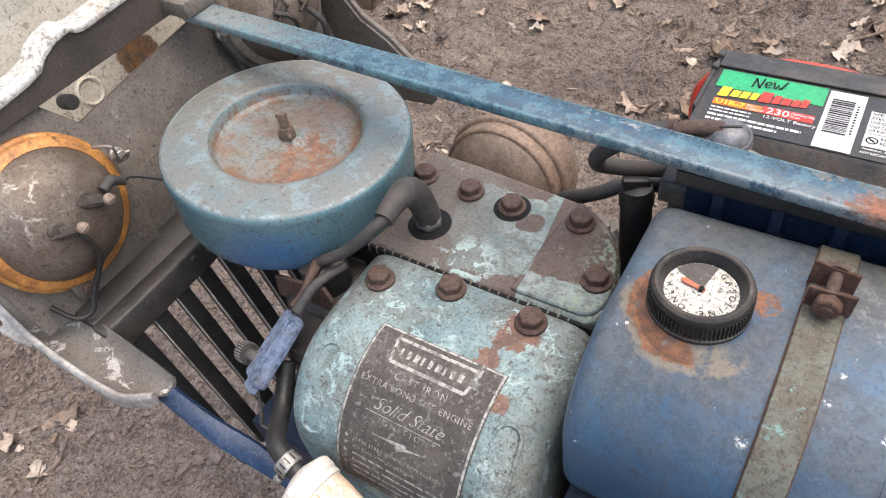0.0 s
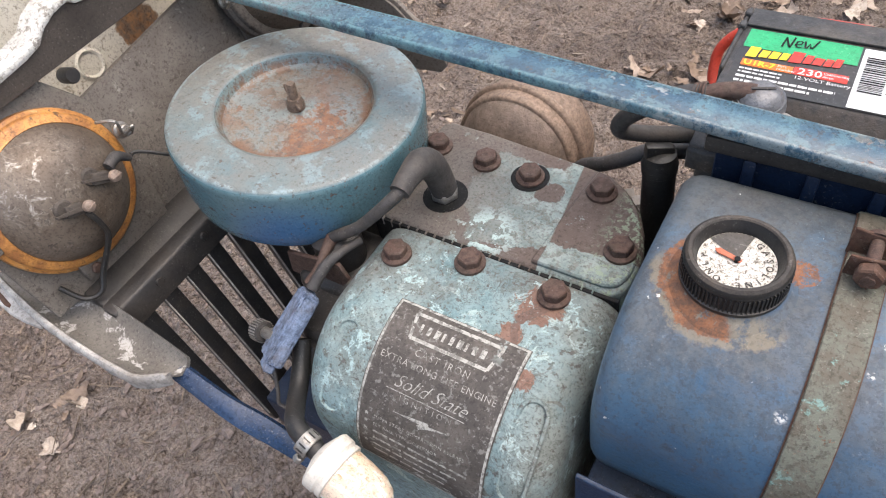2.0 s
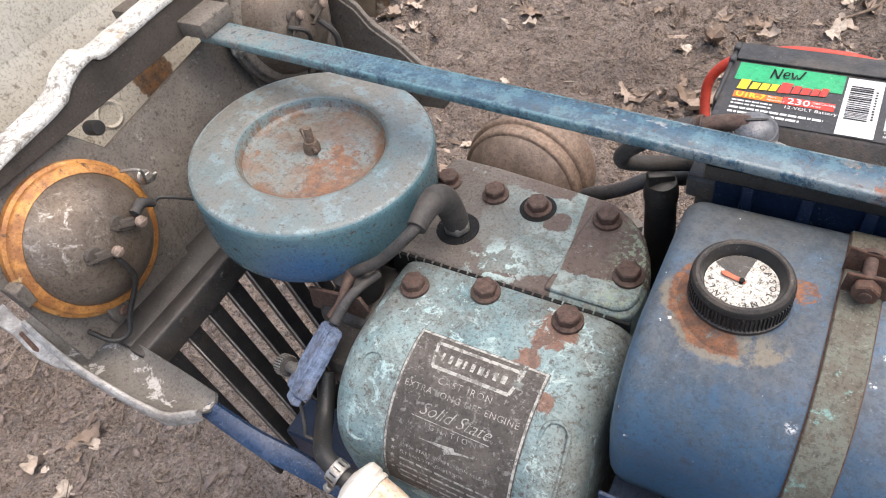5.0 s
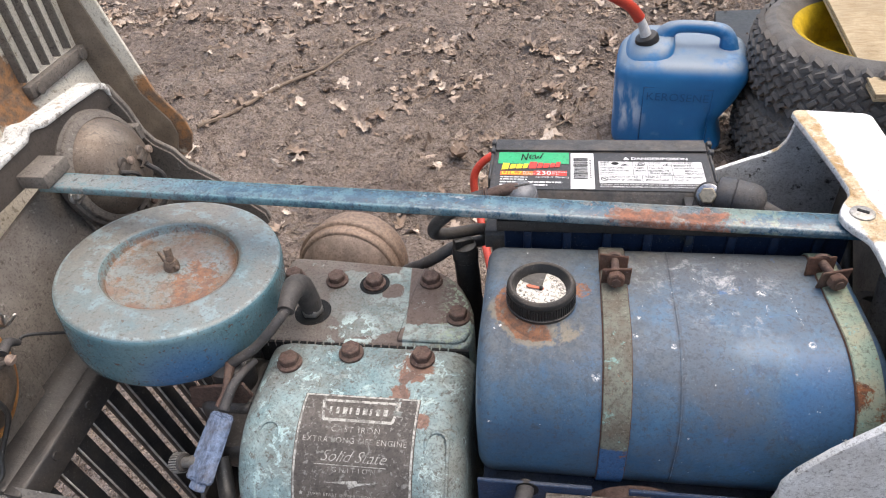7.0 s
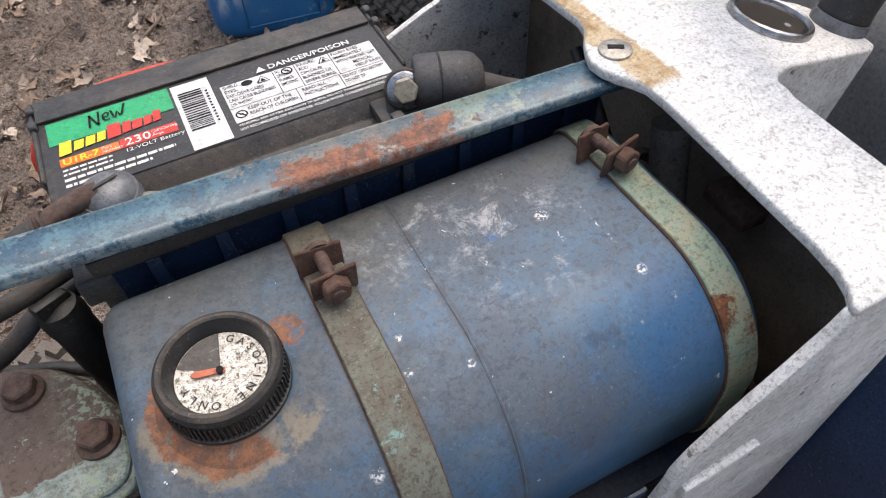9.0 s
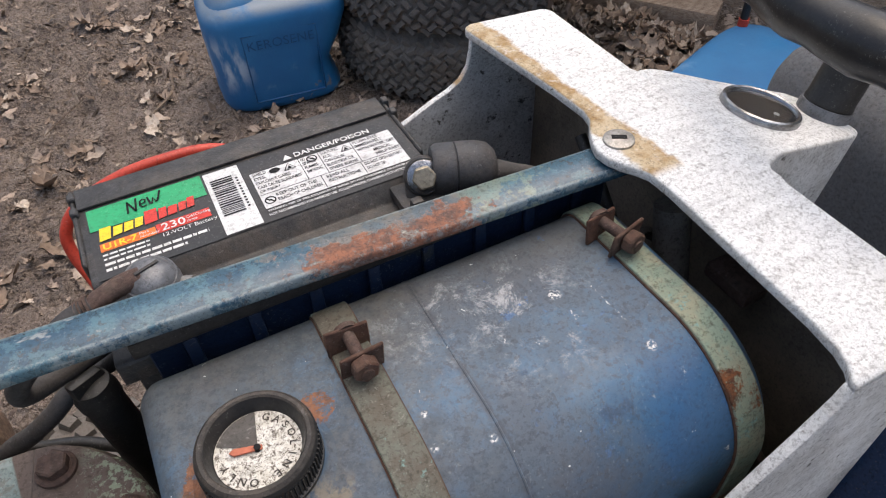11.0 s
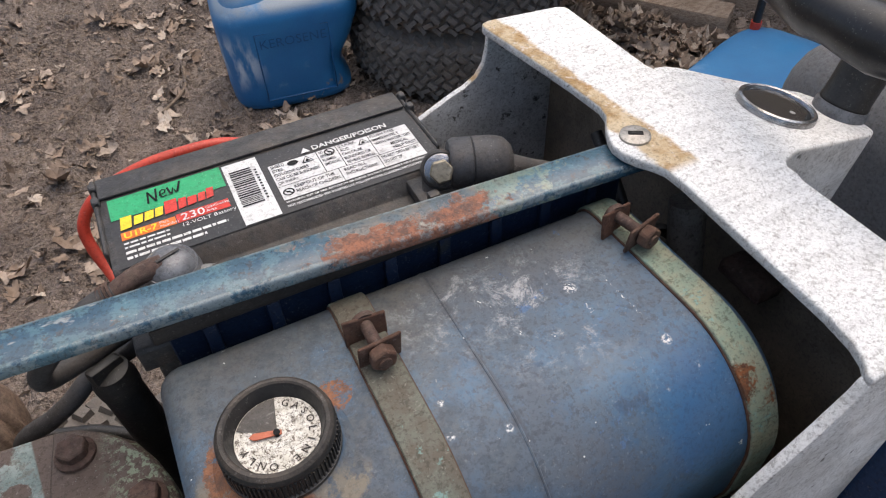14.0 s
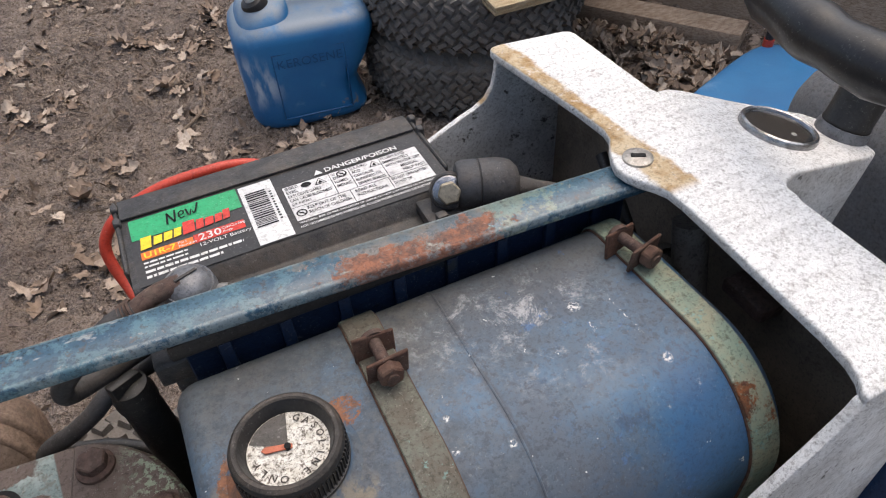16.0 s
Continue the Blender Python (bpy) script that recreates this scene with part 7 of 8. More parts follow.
for a, b in zip(upper, lower):
    face = [a + (b - a) * v + Vector((0, -0.0014, 0.0010)) * math.sin(math.pi * v) for v in (0, 0.08, 0.25, 0.5, 0.75, 0.92, 1.0)]
    rws.append([bm.verts.new(p) for p in face] + [bm.verts.new(p + Vector((0, 0.003, -0.005))) for p in reversed(face)])
for a, b in zip(rws, rws[1:]):
    for k in range(len(a)):
        j = (k + 1) % len(a)
        bm.faces.new((a[k], a[j], b[j], b[k]))
bm.faces.new(rws[0])
bm.faces.new(rws[-1])
part("side_cheek", bm, M_SIDE, front, "scuffed blue side cheek", 50)

for ly, lz, mat_rim, mir in ((0.1625, 0.6360, M_ORANGE, 1), (0.428, 0.664, M_GREY, -1)):
    ln = Vector((0.97, 0.05 * mir, 0.238)).normalized()
    lo = Vector((-0.345, ly, lz))
    lamp = thing("headlamp", lo - Vector((0, 0, 0.058)), "sealed-beam headlamp seen from behind, " + ("with an orange rusted rim" if mir == 1 else "with a dusty grey rim"), "headlamp", "headlamps")
    part("reflector", lathe([(0.0535, 0.0), (0.0520, 0.004), (0.0475, 0.0125), (0.040, 0.0215), (0.030, 0.0285), (0.018, 0.0325), (0.0, 0.034)], lo, ln, 72), M_LAMP, lamp, "dusty domed reflector")
    part("retaining_ring", lathe([(0.0510, -0.010), (0.0590, -0.010), (0.0610, -0.006), (0.0605, -0.001), (0.0580, 0.001), (0.0575, 0.0040), (0.0556, 0.0058), (0.0524, 0.0066), (0.0506, 0.0080), (0.0496, 0.0070)], lo, ln, 72), mat_rim, lamp, "rolled retaining ring")
    fm = frame_to(lo, ln)
    rot = frame_to((0, 0, 0), ln).to_3x3().to_4x4()
    for a, b, turn in ((0.0165, 0.002, -30), (-0.0125, -0.002, -22)):
        p = fm @ Vector((a * mir, b, 0.0310))
        tm_ = Matrix.Translation(p) @ rot @ pose(0, 0, 0, 0, 0, turn * mir)
        part("terminal_seat", lathe([(0, -0.003), (0.0070, -0.003), (0.0068, 0.0020), (0.0054, 0.0036), (0, 0.0038)], p + fm.to_3x3() @ Vector((-0.004 * mir, 0.004, 0)), ln, 20), M_RIMFACE, lamp, "round grimy terminal seat")
        part("terminal", box(-0.0062, 0.0062, -0.0044, 0.0044, 0.0, 0.0070, 0.0014, 2, tm_), M_RIMFACE, lamp, "moulded terminal block")
        part("terminal_tag", join(prism([(-0.014, -0.0010), (-0.007, -0.0014), (0.008, -0.0020), (0.0105, 0.001), (0.007, 0.0016), (-0.007, 0.0012), (-0.014, 0.0008)], "z", 0.0079, 0.0086, 0.0002, 1, tm_), box(-0.0148, -0.0138, -0.0012, 0.0010, 0.0060, 0.0110, 0.0003, 1, tm_)), M_RIMFACE, lamp, "bent metal tag")
        part("terminal_screw", join(lathe([(0, 0.0088), (0.0046, 0.0088), (0.0042, 0.0112), (0.002, 0.0124), (0, 0.0126)], tm_ @ Vector((0.0085, 0, 0)), ln, 18), box(-0.0040, 0.0040, -0.0005, 0.0005, 0.0118, 0.0130, 0.0001, 1, tm_ @ pose(0.0085, 0, 0, 0, 0, 30))), M_MUFFEND, lamp, "slotted terminal screw")
    clip = lo + Vector((0.012, 0.056 * mir, 0.012))
    part("spring_clip", tube([clip + Vector((-0.012, -0.004 * mir, 0.012)), clip + Vector((0.004, 0.002 * mir, 0.013)), clip + Vector((0.0, 0.004 * mir, -0.002)), clip + Vector((0.008, 0.010 * mir, 0.004)), clip + Vector((-0.004, 0.012 * mir, -0.008))], 0.0013, 6, 5), M_STEEL, lamp, "bent wire clip")
    hex_bolt(lamp, clip + Vector((-0.010, 0.008 * mir, -0.004)), (1, 0, 0.25), 0.0052, 0.010, True, M_STEEL)
    foot = lo + Vector((0.010, -0.020 * mir, -0.056))
    part("lower_bracket", join(box(-0.007, 0.007, -0.009, 0.009, -0.008, 0.008, 0.0012, 1, Matrix.Translation(foot)), box(-0.02, -0.004, -0.006, 0.006, -0.004, -0.002, 0.0004, 1, Matrix.Translation(foot))), M_GREY, lamp, "grey clamp bracket")
    hex_bolt(lamp, foot + Vector((0.007, 0, 0)), (1, 0, 0.1), 0.0048, 0.006, False, M_BOLT)
    outer = lo + Vector((0.002, -0.061 * mir, 0.006))
    part("lower_bracket", box(-0.008, 0.006, -0.005, 0.005, -0.009, 0.009, 0.0012, 1, Matrix.Translation(outer)), M_GREY, lamp, "grey clamp bracket")
    t1, t2 = fm @ Vector((0.0255 * mir, 0.004, 0.0370)), fm @ Vector((-0.008 * mir, -0.008, 0.0385))
    if mir == 1:
        part("wire_sleeve", tube([t1, t1 + Vector((-0.002, 0.010, 0.001)), (-0.313, 0.2080, 0.6415)], [0.0042, 0.0045, 0.0026], 10, 5), M_HOSE, lamp)
        part("wire", tube([(-0.313, 0.2080, 0.6415), (-0.311, 0.2140, 0.6430), (-0.300, 0.226, 0.634), (-0.285, 0.240, 0.620), (-0.272, 0.248, 0.603)], 0.0015, 6, 6), M_BLACK, lamp)
        part("wire", tube([t2, t2 + Vector((0.002, 0.002, -0.012)), t2 + Vector((0.000, 0.001, -0.028)), (-0.315, 0.1425, 0.583), (-0.315, 0.131, 0.569), (-0.322, 0.120, 0.570), (-0.332, 0.114, 0.585)], 0.0022, 8, 7), M_BLACK, lamp)
    else:
        part("wire", tube([t1, t1 + Vector((0.008, 0.012, -0.010)), t1 + Vector((0.0, 0.020, -0.030)), t1 + Vector((-0.02, 0.02, -0.07))], 0.0022, 8, 6), M_HOSE, lamp)
        part("wire", tube([t2, t2 + Vector((0.010, 0.006, -0.020)), t2 + Vector((0.002, 0.0, -0.050)), t2 + Vector((-0.02, -0.02, -0.06))], 0.0028, 8, 6), M_HOSE, lamp)

grille = thing("grille_panel", (-0.28, 0.3, 0.30), "slotted black sheet-metal grille panel", "grille")
for k in range(13):
    y = 0.1335 + 0.0262 * k
    slat = part("slat", prism([(-0.313, 0.552), (-0.301, 0.552), (-0.258, 0.345), (-0.270, 0.345)], "y", y, y + 0.0142, 0.0022, 2), M_SLAT, grille)
    part("worn_edge", prism([(-0.3030, 0.540), (-0.3000, 0.540), (-0.2620, 0.357), (-0.2650, 0.357)], "y", y - 0.0004, y + 0.0022, 0.0006, 1), M_EDGE, slat, "pale chipped slat edge")
part("top_border", prism([(-0.314, 0.560), (-0.300, 0.557), (-0.293, 0.535), (-0.307, 0.536)], "y", 0.122, 0.485, 0.002, 2), M_DARK, grille)
part("bottom_border", prism([(-0.272, 0.36), (-0.256, 0.36), (-0.246, 0.30), (-0.262, 0.30)], "y", 0.165, 0.485, 0.002, 2), M_DARK, grille)
for y in (0.1385 + 0.0262, 0.1385 + 0.0786, 0.1385 + 0.131):
    part("rivet", lathe([(0, 0), (0.0045, 0), (0.0035, 0.0025), (0, 0.003)], (-0.2985, y, 0.549), (0.97, 0, 0.22), 14), M_DARK, grille)

# ---- tipped-up hood ----
hood = thing("hood", (-0.41, 0.3, 0.58), "cream hood tipped forward, rust-streaked on its inner face", "hood")
S0, SN, SP, SW = 0.4405, 5, 0.0196, 0.0105
ys = [0.100]
for k in range(SN):
    ys += [S0 + SP * k, S0 + SP * k + SW]
ys.append(0.5440)
def hood_panel(y0, y1, z0, z1):
    """A strip of the hood, which leans inward below the slots."""
    bm = bmesh.new()
    rows = [z0, z1] if z0 >= 0.75 else [z0, 0.75, z1]
    ring = [(0.0, y0), (-0.004, y0), (-0.004, y1), (0.0, y1)]
    layers = [[bm.verts.new((-0.408 + dx + max(0.0, 0.75 - z) * 0.25, y, z)) for dx, y in ring] for z in rows]
    for a, b in zip(layers, layers[1:]):
        for k in range(4):
            bm.faces.new((a[k], a[(k + 1) % 4], b[(k + 1) % 4], b[k]))
    bm.faces.new(layers[0])
    bm.faces.new(layers[-1])
    return bm


part("lower_panel", hood_panel(0.100, 0.544, 0.60, 0.752), M_CREAM, hood, "rust-streaked cream panel")
part("upper_panel", hood_panel(0.100, 0.544, 0.96, 1.05), M_CREAM, hood)
for a, b in zip(ys[::2], ys[1::2]):
    part("slot_bar", hood_panel(a, b, 0.7521, 0.9599), M_CREAM, hood)
for k in range(SN):
    part("slot_fold", box(-0.4085, -0.399, S0 + SP * k - 0.0022, S0 + SP * k, 0.754, 0.958, 0.0006, 1), M_GREY, hood, "folded slot edge")
part("oval_boss", lathe([(0.0085, 0), (0.0105, 0.0012), (0.0125, 0)], (-0.3902, 0.241, 0.681), (1, 0, 0.25), 32), M_CREAM, hood, "pressed oval boss")
part("cross_strip", join(box(-0.4075, -0.398, 0.437, 0.538, 0.7360, 0.7500, 0.002, 2), lathe([(0, 0), (0.006, 0), (0.006, 0.003), (0, 0.004)], (-0.398, 0.449, 0.743), (1, 0, 0), 16), lathe([(0, 0), (0.006, 0), (0.006, 0.003), (0, 0.004)], (-0.398, 0.528, 0.743), (1, 0, 0), 16)), M_GREY, hood, "bolted grey strip")
HS = [(-0.445, 1.05), (-0.425, 1.05), (-0.369, 0.805), (-0.338, 0.690), (-0.314, 0.655), (-0.311, 0.636), (-0.318, 0.615), (-0.338, 0.599), (-0.380, 0.60), (-0.412, 0.752)]
part("side_panel", prism(HS, "y", 0.5400, 0.5440, 0.0012, 2), M_CREAM, hood, "rust-edged side panel")
part("side_lining", prism([(x - (0.016 if i in (1, 2, 3, 4, 5, 6) else 0), z) for i, (x, z) in enumerate(HS)], "y", 0.5375, 0.5399, 0.0005, 1), M_LINING, hood, "brown rusted lining")

# the hood stands a little further forward
HOOD_FROM, HOOD_GROW = Vector((0.108, -0.117, 1.030)), 1.12
for ob in hood.children:
    at = HOOD_FROM + (ORG[ob] - HOOD_FROM) * HOOD_GROW
    ob.data.transform(Matrix.Diagonal((HOOD_GROW, HOOD_GROW, HOOD_GROW, 1)))
    ob.location, ORG[ob] = at - ORG[hood], at

# ---- muffler and ignition tube ----
muffler = thing("muffler", (-0.12, 0.45, 0.40), "heat-browned steel can muffler beside the engine", "muffler")
MO, MA = Vector((-0.1020, 0.3950, 0.5480)), Vector((0.05, 1.0, -0.15)).normalized()
part("muffler_can", lathe([(0.0500, 0.0060), (0.0535, 0.0058), (0.0552, 0.0072), (0.0558, 0.0100), (0.0556, 0.0170), (0.0560, 0.0180), (0.0585, 0.0186), (0.0600, 0.0205), (0.0600, 0.0225), (0.0585, 0.0245), (0.0556, 0.0250), (0.0556, 0.0460), (0.053, 0.053), (0.046, 0.058), (0, 0.060)], MO, MA, 72), M_MUFF, muffler, "", 50)
part("end_plate", lathe([(0, -0.0110), (0.014, -0.0106), (0.028, -0.0082), (0.040, -0.0034), (0.0475, 0.0020), (0.0515, 0.0060), (0.0528, 0.0090)], MO, MA, 64), M_MUFFEND, muffler, "domed end, sooty towards its foot")
part("exhaust_pipe", tube([MO + MA * 0.05 + Vector((0, 0, -0.03)), (-0.10, 0.41, 0.47), (-0.095, 0.37, 0.45), (-0.09, 0.34, 0.45)], 0.017, 18, 5), M_BOLT, muffler, "rusty exhaust elbow")
coil = thing("ignition_tube", (0.03, 0.37, 0.39), "black tube with a ribbed rubber cap beside the engine", "ignition tube")
part("tube_body", tube([(0.0380, 0.368, 0.39), (0.0345, 0.3690, 0.50), (0.0300, 0.3700, 0.612)], [0.0128, 0.0122, 0.0112], 32, 6), M_BLACK, coil)
part("rubber_cap", join(lathe([(0.0112, -0.006), (0.0121, -0.005), (0.0123, 0.002), (0.0112, 0.005), (0.0106, 0.010), (0, 0.013)], (0.0300, 0.3700, 0.612), (-0.04, 0.01, 1), 32), prism([(-0.0105, 0.0), (0.0100, 0.0), (0.0085, 0.0085), (-0.0105, 0.0125)], "y", -0.0035, 0.0035, 0.0015, 2, Matrix.Translation((0.0295, 0.3700, 0.619)) @ pose(0, 0, 0, 0, 0, 35))), M_BLACK, coil, "ribbed rubber cap")
part("spare_cable", tube([(0.036, 0.372, 0.43), (0.025, 0.40, 0.49), (-0.007, 0.424, 0.50), (-0.036, 0.437, 0.50), (-0.073, 0.447, 0.50), (-0.12, 0.44, 0.46), (-0.12, 0.36, 0.43)], 0.0046, 10, 7), M_BLACK, coil, "black cable")

# ---- ground ----
TRACKS = ((Vector((-0.95, 1.45)), Vector((0.35, 0.94)).normalized(), 0.11), (Vector((-0.15, 1.55)), Vector((0.08, 1.0)).normalized(), 0.12), (Vector((-1.0, -0.6)), Vector((-0.1, 1.0)).normalized(), 0.10))


def ground_z(x, y):
    n = noise.noise
    z = 0.012 * n(Vector((x * 1.3, y * 1.3, 0.3))) + 0.010 * n(Vector((x * 6, y * 6, 1.7))) + 0.009 * n(Vector((x * 17, y * 17, 4.1))) + 0.013 * n(Vector((x * 33, y * 33, 7.7))) + 0.010 * n(Vector((x * 58, y * 58, 2.7)))
    for o, d, half in TRACKS:
        q = Vector((x, y)) - o
        s, w = q.dot(d), q.x * d.y - q.y * d.x
        if abs(w) < half * 1.25:
            edge = max(0.0, 1 - abs(w) / half)
            lug = 1 if math.sin(s * 150 + abs(w) * 90) > 0.1 else 0
            keep = 0.5 + 0.5 * n(Vector((x * 3, y * 3, 9.0)))
            z += (-0.014 * min(1.0, edge * 4) + 0.010 * lug * min(1.0, edge * 5)) * keep + (0.008 if abs(w) > half else 0)
    return z


def ground_axis(lo, hi, mid_lo, mid_hi, fine):
    inner = list(np.arange(mid_lo, mid_hi, fine))
    out_hi = [inner[-1] + fine * (1.22 ** k - 1) / 0.22 for k in range(1, 60)]
    out_lo = [mid_lo - fine * (1.22 ** k - 1) / 0.22 for k in range(1, 60)]
    return [v for v in reversed(out_lo) if v > lo] + inner + [v for v in out_hi if v < hi]


gx = ground_axis(-400, 400, -1.7, 1.9, 0.0080)
gy = ground_axis(-400, 400, -0.4, 3.2, 0.0080)
verts = [(x, y, ground_z(x, y) if abs(x) < 9 and abs(y) < 9 else 0.0) for y in gy for x in gx]
nx = len(gx)
faces = [(j * nx + i, j * nx + i + 1, (j + 1) * nx + i + 1, (j + 1) * nx + i) for j in range(len(gy) - 1) for i in range(nx - 1)]
me = bpy.data.meshes.new("ground")
me.from_pydata(verts, [], faces)
me.polygons.foreach_set("use_smooth", [True] * len(faces))
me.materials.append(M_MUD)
tagged(new("ground", me), "bare brown mud with old tyre tracks", "ground", kind="structure")


# ---- fallen leaves, twigs and pebbles ----
def scatter_leaves(name, count, spots, label, seed, size=(0.035, 0.085)):
    """Lobed oak leaves, each curled, cupped and crumpled in its own way."""
    rng = random.Random(seed)
    vs, fs = [], []
    for _ in range(count):
        x, y, z = spots(rng)
        sz = rng.uniform(*size) * (0.5 if rng.random() < 0.35 else 1.0)
        lobes, steps = rng.choice((3, 3, 4)), 17
        curl, bend, twist, fold = rng.uniform(-1.6, 2.6), rng.uniform(-0.9, 1.2), rng.uniform(-0.9, 0.9), rng.uniform(-0.4, 0.6)
        m = Matrix.Translation((x, y, z + 0.004)) @ Euler((rng.gauss(0, 0.25), rng.gauss(0, 0.25), rng.uniform(0, math.tau))).to_matrix().to_4x4()
        base, ph = len(vs), rng.uniform(0, 6.28)
        torn = rng.uniform(0.6, 1.0)
        for s in (-1, -0.5, 0, 0.5, 1):
            for k in range(steps):
                t = k / (steps - 1) * torn
                env = math.sin(math.pi * min(1.0, 0.06 + 0.9 * t)) ** 0.8
                w = sz * 0.29 * env * (0.78 + 0.22 * math.cos(t * math.tau * lobes + (0.9 if s > 0 else 0))) * rng.uniform(0.86, 1.10)
                u = (t - 0.5) * sz
                off = s * w
                lift = bend * u * u / sz + curl * off * off / sz * 1.6 + fold * abs(off) * 0.6 + twist * u * off / sz * 2 + 0.05 * sz * math.sin(ph + t * 11 + s * 4)
                vs.append(m @ Vector((u, off, lift)))
        for row in range(4):
            for i in range(steps - 1):
                a = base + row * steps + i
                fs.append((a, a + 1, a + steps + 1, a + steps))
    me = bpy.data.meshes.new(name)
    me.from_pydata(vs, [], fs)
    me.polygons.foreach_set("use_smooth", [True] * len(fs))
    me.materials.append(M_LEAF)
    return tagged(new(name, me), label, "leaves", kind="stuff")


def in_drifts(rng):
    """Leaves lie in small drifts, with strays between them."""
    if DRIFT and rng.random() < 0.72:
        cx, cy = DRIFT[-1]
        x, y = cx + rng.gauss(0, 0.055), cy + rng.gauss(0, 0.045)
        return x, y, ground_z(x, y) + rng.uniform(0, 0.008)
    x, y, z = over_yard(rng)
    DRIFT.append((x, y))
    return x, y, z


DRIFT = []


def over_yard(rng):
    while True:
        x, y = rng.uniform(-2.3, 2.6), rng.uniform(-0.5, 4.2)
        d = 0.26 + 0.9 * noise.noise(Vector((x * 1.1, y * 1.1, 3.3))) + 1.5 * noise.noise(Vector((x * 3.4, y * 3.4, 8.8))) + 0.8 * noise.noise(Vector((x * 9, y * 9, 2.8)))
        d += 0.35 * math.exp(-((x + 0.15) ** 2 + (y - 1.45) ** 2) / 0.7)
        if x < -0.2 and y < 0.7:
            d -= 0.75
        if rng.random() < d * 0.9:
            return x, y, ground_z(x, y)


def by_plank(rng):
    t, w = rng.uniform(-0.1, 1.1), 0.03 + abs(rng.gauss(0, 0.12))
    x, y = 1.245 + 0.215 * t - w * 0.82, 1.57 - 0.30 * t - w * 0.57
    return x, y, ground_z(x, y) + rng.uniform(0, 0.022) * max(0, 1 - w * 3)


scatter_leaves("fallen_leaves", 5200, in_drifts, "dry brown oak leaves scattered over the mud", 11, (0.024, 0.078))
scatter_leaves("leaf_drift", 520, by_plank, "heap of dry oak leaves against a plank", 12, (0.05, 0.10))

# crumbled leaf bits
rng = random.Random(31)
vs, fs = [], []
for k in range(30000):
    if k % 4 < 1:
        x, y = rng.uniform(-2.0, 2.2), rng.uniform(0.55, 3.4)
        z = ground_z(x, y)
    else:
        x, y, z = over_yard(rng)
    r = rng.uniform(0.0015, 0.0055) * (2.4 if rng.random() < 0.10 else 1)
    m = Matrix.Translation((x, y, z + 0.003)) @ Euler((rng.gauss(0, 0.5), rng.gauss(0, 0.5), rng.uniform(0, math.tau))).to_matrix().to_4x4()
    base, k = len(vs), rng.choice((4, 5, 6))
    for i in range(k):
        a = i * math.tau / k
        rr = r * rng.uniform(0.5, 1.3)
        vs.append(m @ Vector((rr * math.cos(a) * 2.3, rr * math.sin(a) * 0.55, rng.uniform(-0.25, 0.5) * r)))
    vs.append(m @ Vector((0, 0, rng.uniform(-0.2, 0.3) * r)))
    fs += [(base + i, base + (i + 1) % k, base + k) for i in range(k)]
me = bpy.data.meshes.new("leaf_litter")
me.from_pydata(vs, [], fs)
me.materials.append(M_LITTER)
tagged(new("leaf_litter", me), "crumbled bits of dry leaf trodden into the mud", "leaf litter", kind="stuff")

rng = random.Random(21)
vs, fs = [], []
for k in range(2900):
    x, y, z = over_yard(rng)
    if k % 9 == 0:
        x, y = rng.uniform(-1.2, -0.1), rng.uniform(-0.3, 0.7)
        z = ground_z(x, y)
    ln, r, a = rng.uniform(0.012, 0.075) * (2.2 if rng.random() < 0.06 else 1), rng.uniform(0.0007, 0.0018), rng.uniform(0, math.tau)
    bend, base = rng.uniform(-0.25, 0.25) * ln, len(vs)
    for t in (-0.5, 0.0, 0.5):
        c = Vector((x + math.cos(a) * ln * t - math.sin(a) * bend * (0.25 - t * t), y + math.sin(a) * ln * t + math.cos(a) * bend * (0.25 - t * t), z + 0.004 + rng.uniform(0, 0.006)))
        for k in range(3):
            vs.append(c + Vector((-math.sin(a) * math.cos(k * 2.1), math.cos(a) * math.cos(k * 2.1), math.sin(k * 2.1))) * r)
    for i in (0, 3):
        for k in range(3):
            fs.append((base + i + k, base + i + (k + 1) % 3, base + i + 3 + (k + 1) % 3, base + i + 3 + k))
me = bpy.data.meshes.new("twigs")
me.from_pydata(vs, [], fs)
me.materials.append(M_STICK)
tagged(new("twigs", me), "thin dry twigs and stalks on the mud", "twigs", kind="stuff")
bm = bmesh.new()
for _ in range(450):
    x, y, _z = over_yard(rng)
    r = rng.uniform(0.002, 0.007) * (1.8 if rng.random() < 0.05 else 1)
    bmesh.ops.create_icosphere(bm, subdivisions=1, radius=r, matrix=Matrix.Translation((x, y, ground_z(x, y) + r * 0.2)) @ Euler((rng.random() * 6, rng.random() * 6, 0)).to_matrix().to_4x4() @ Matrix.Diagonal((1, rng.uniform(0.6, 1.1), rng.uniform(0.4, 0.8), 1)))
tagged(part("pebbles", bm, M_STONE), "small pale pebbles and clods", "pebbles", kind="stuff")


# lumps of mud, each a squashed and dented ball
ball = bmesh.new()
bmesh.ops.create_icosphere(ball, subdivisions=1, radius=1.0)
ball_v, ball_f = [v.co.copy() for v in ball.verts], [[v.index for v in f.verts] for f in ball.faces]
ball.free()
rng = random.Random(44)
vs, fs = [], []
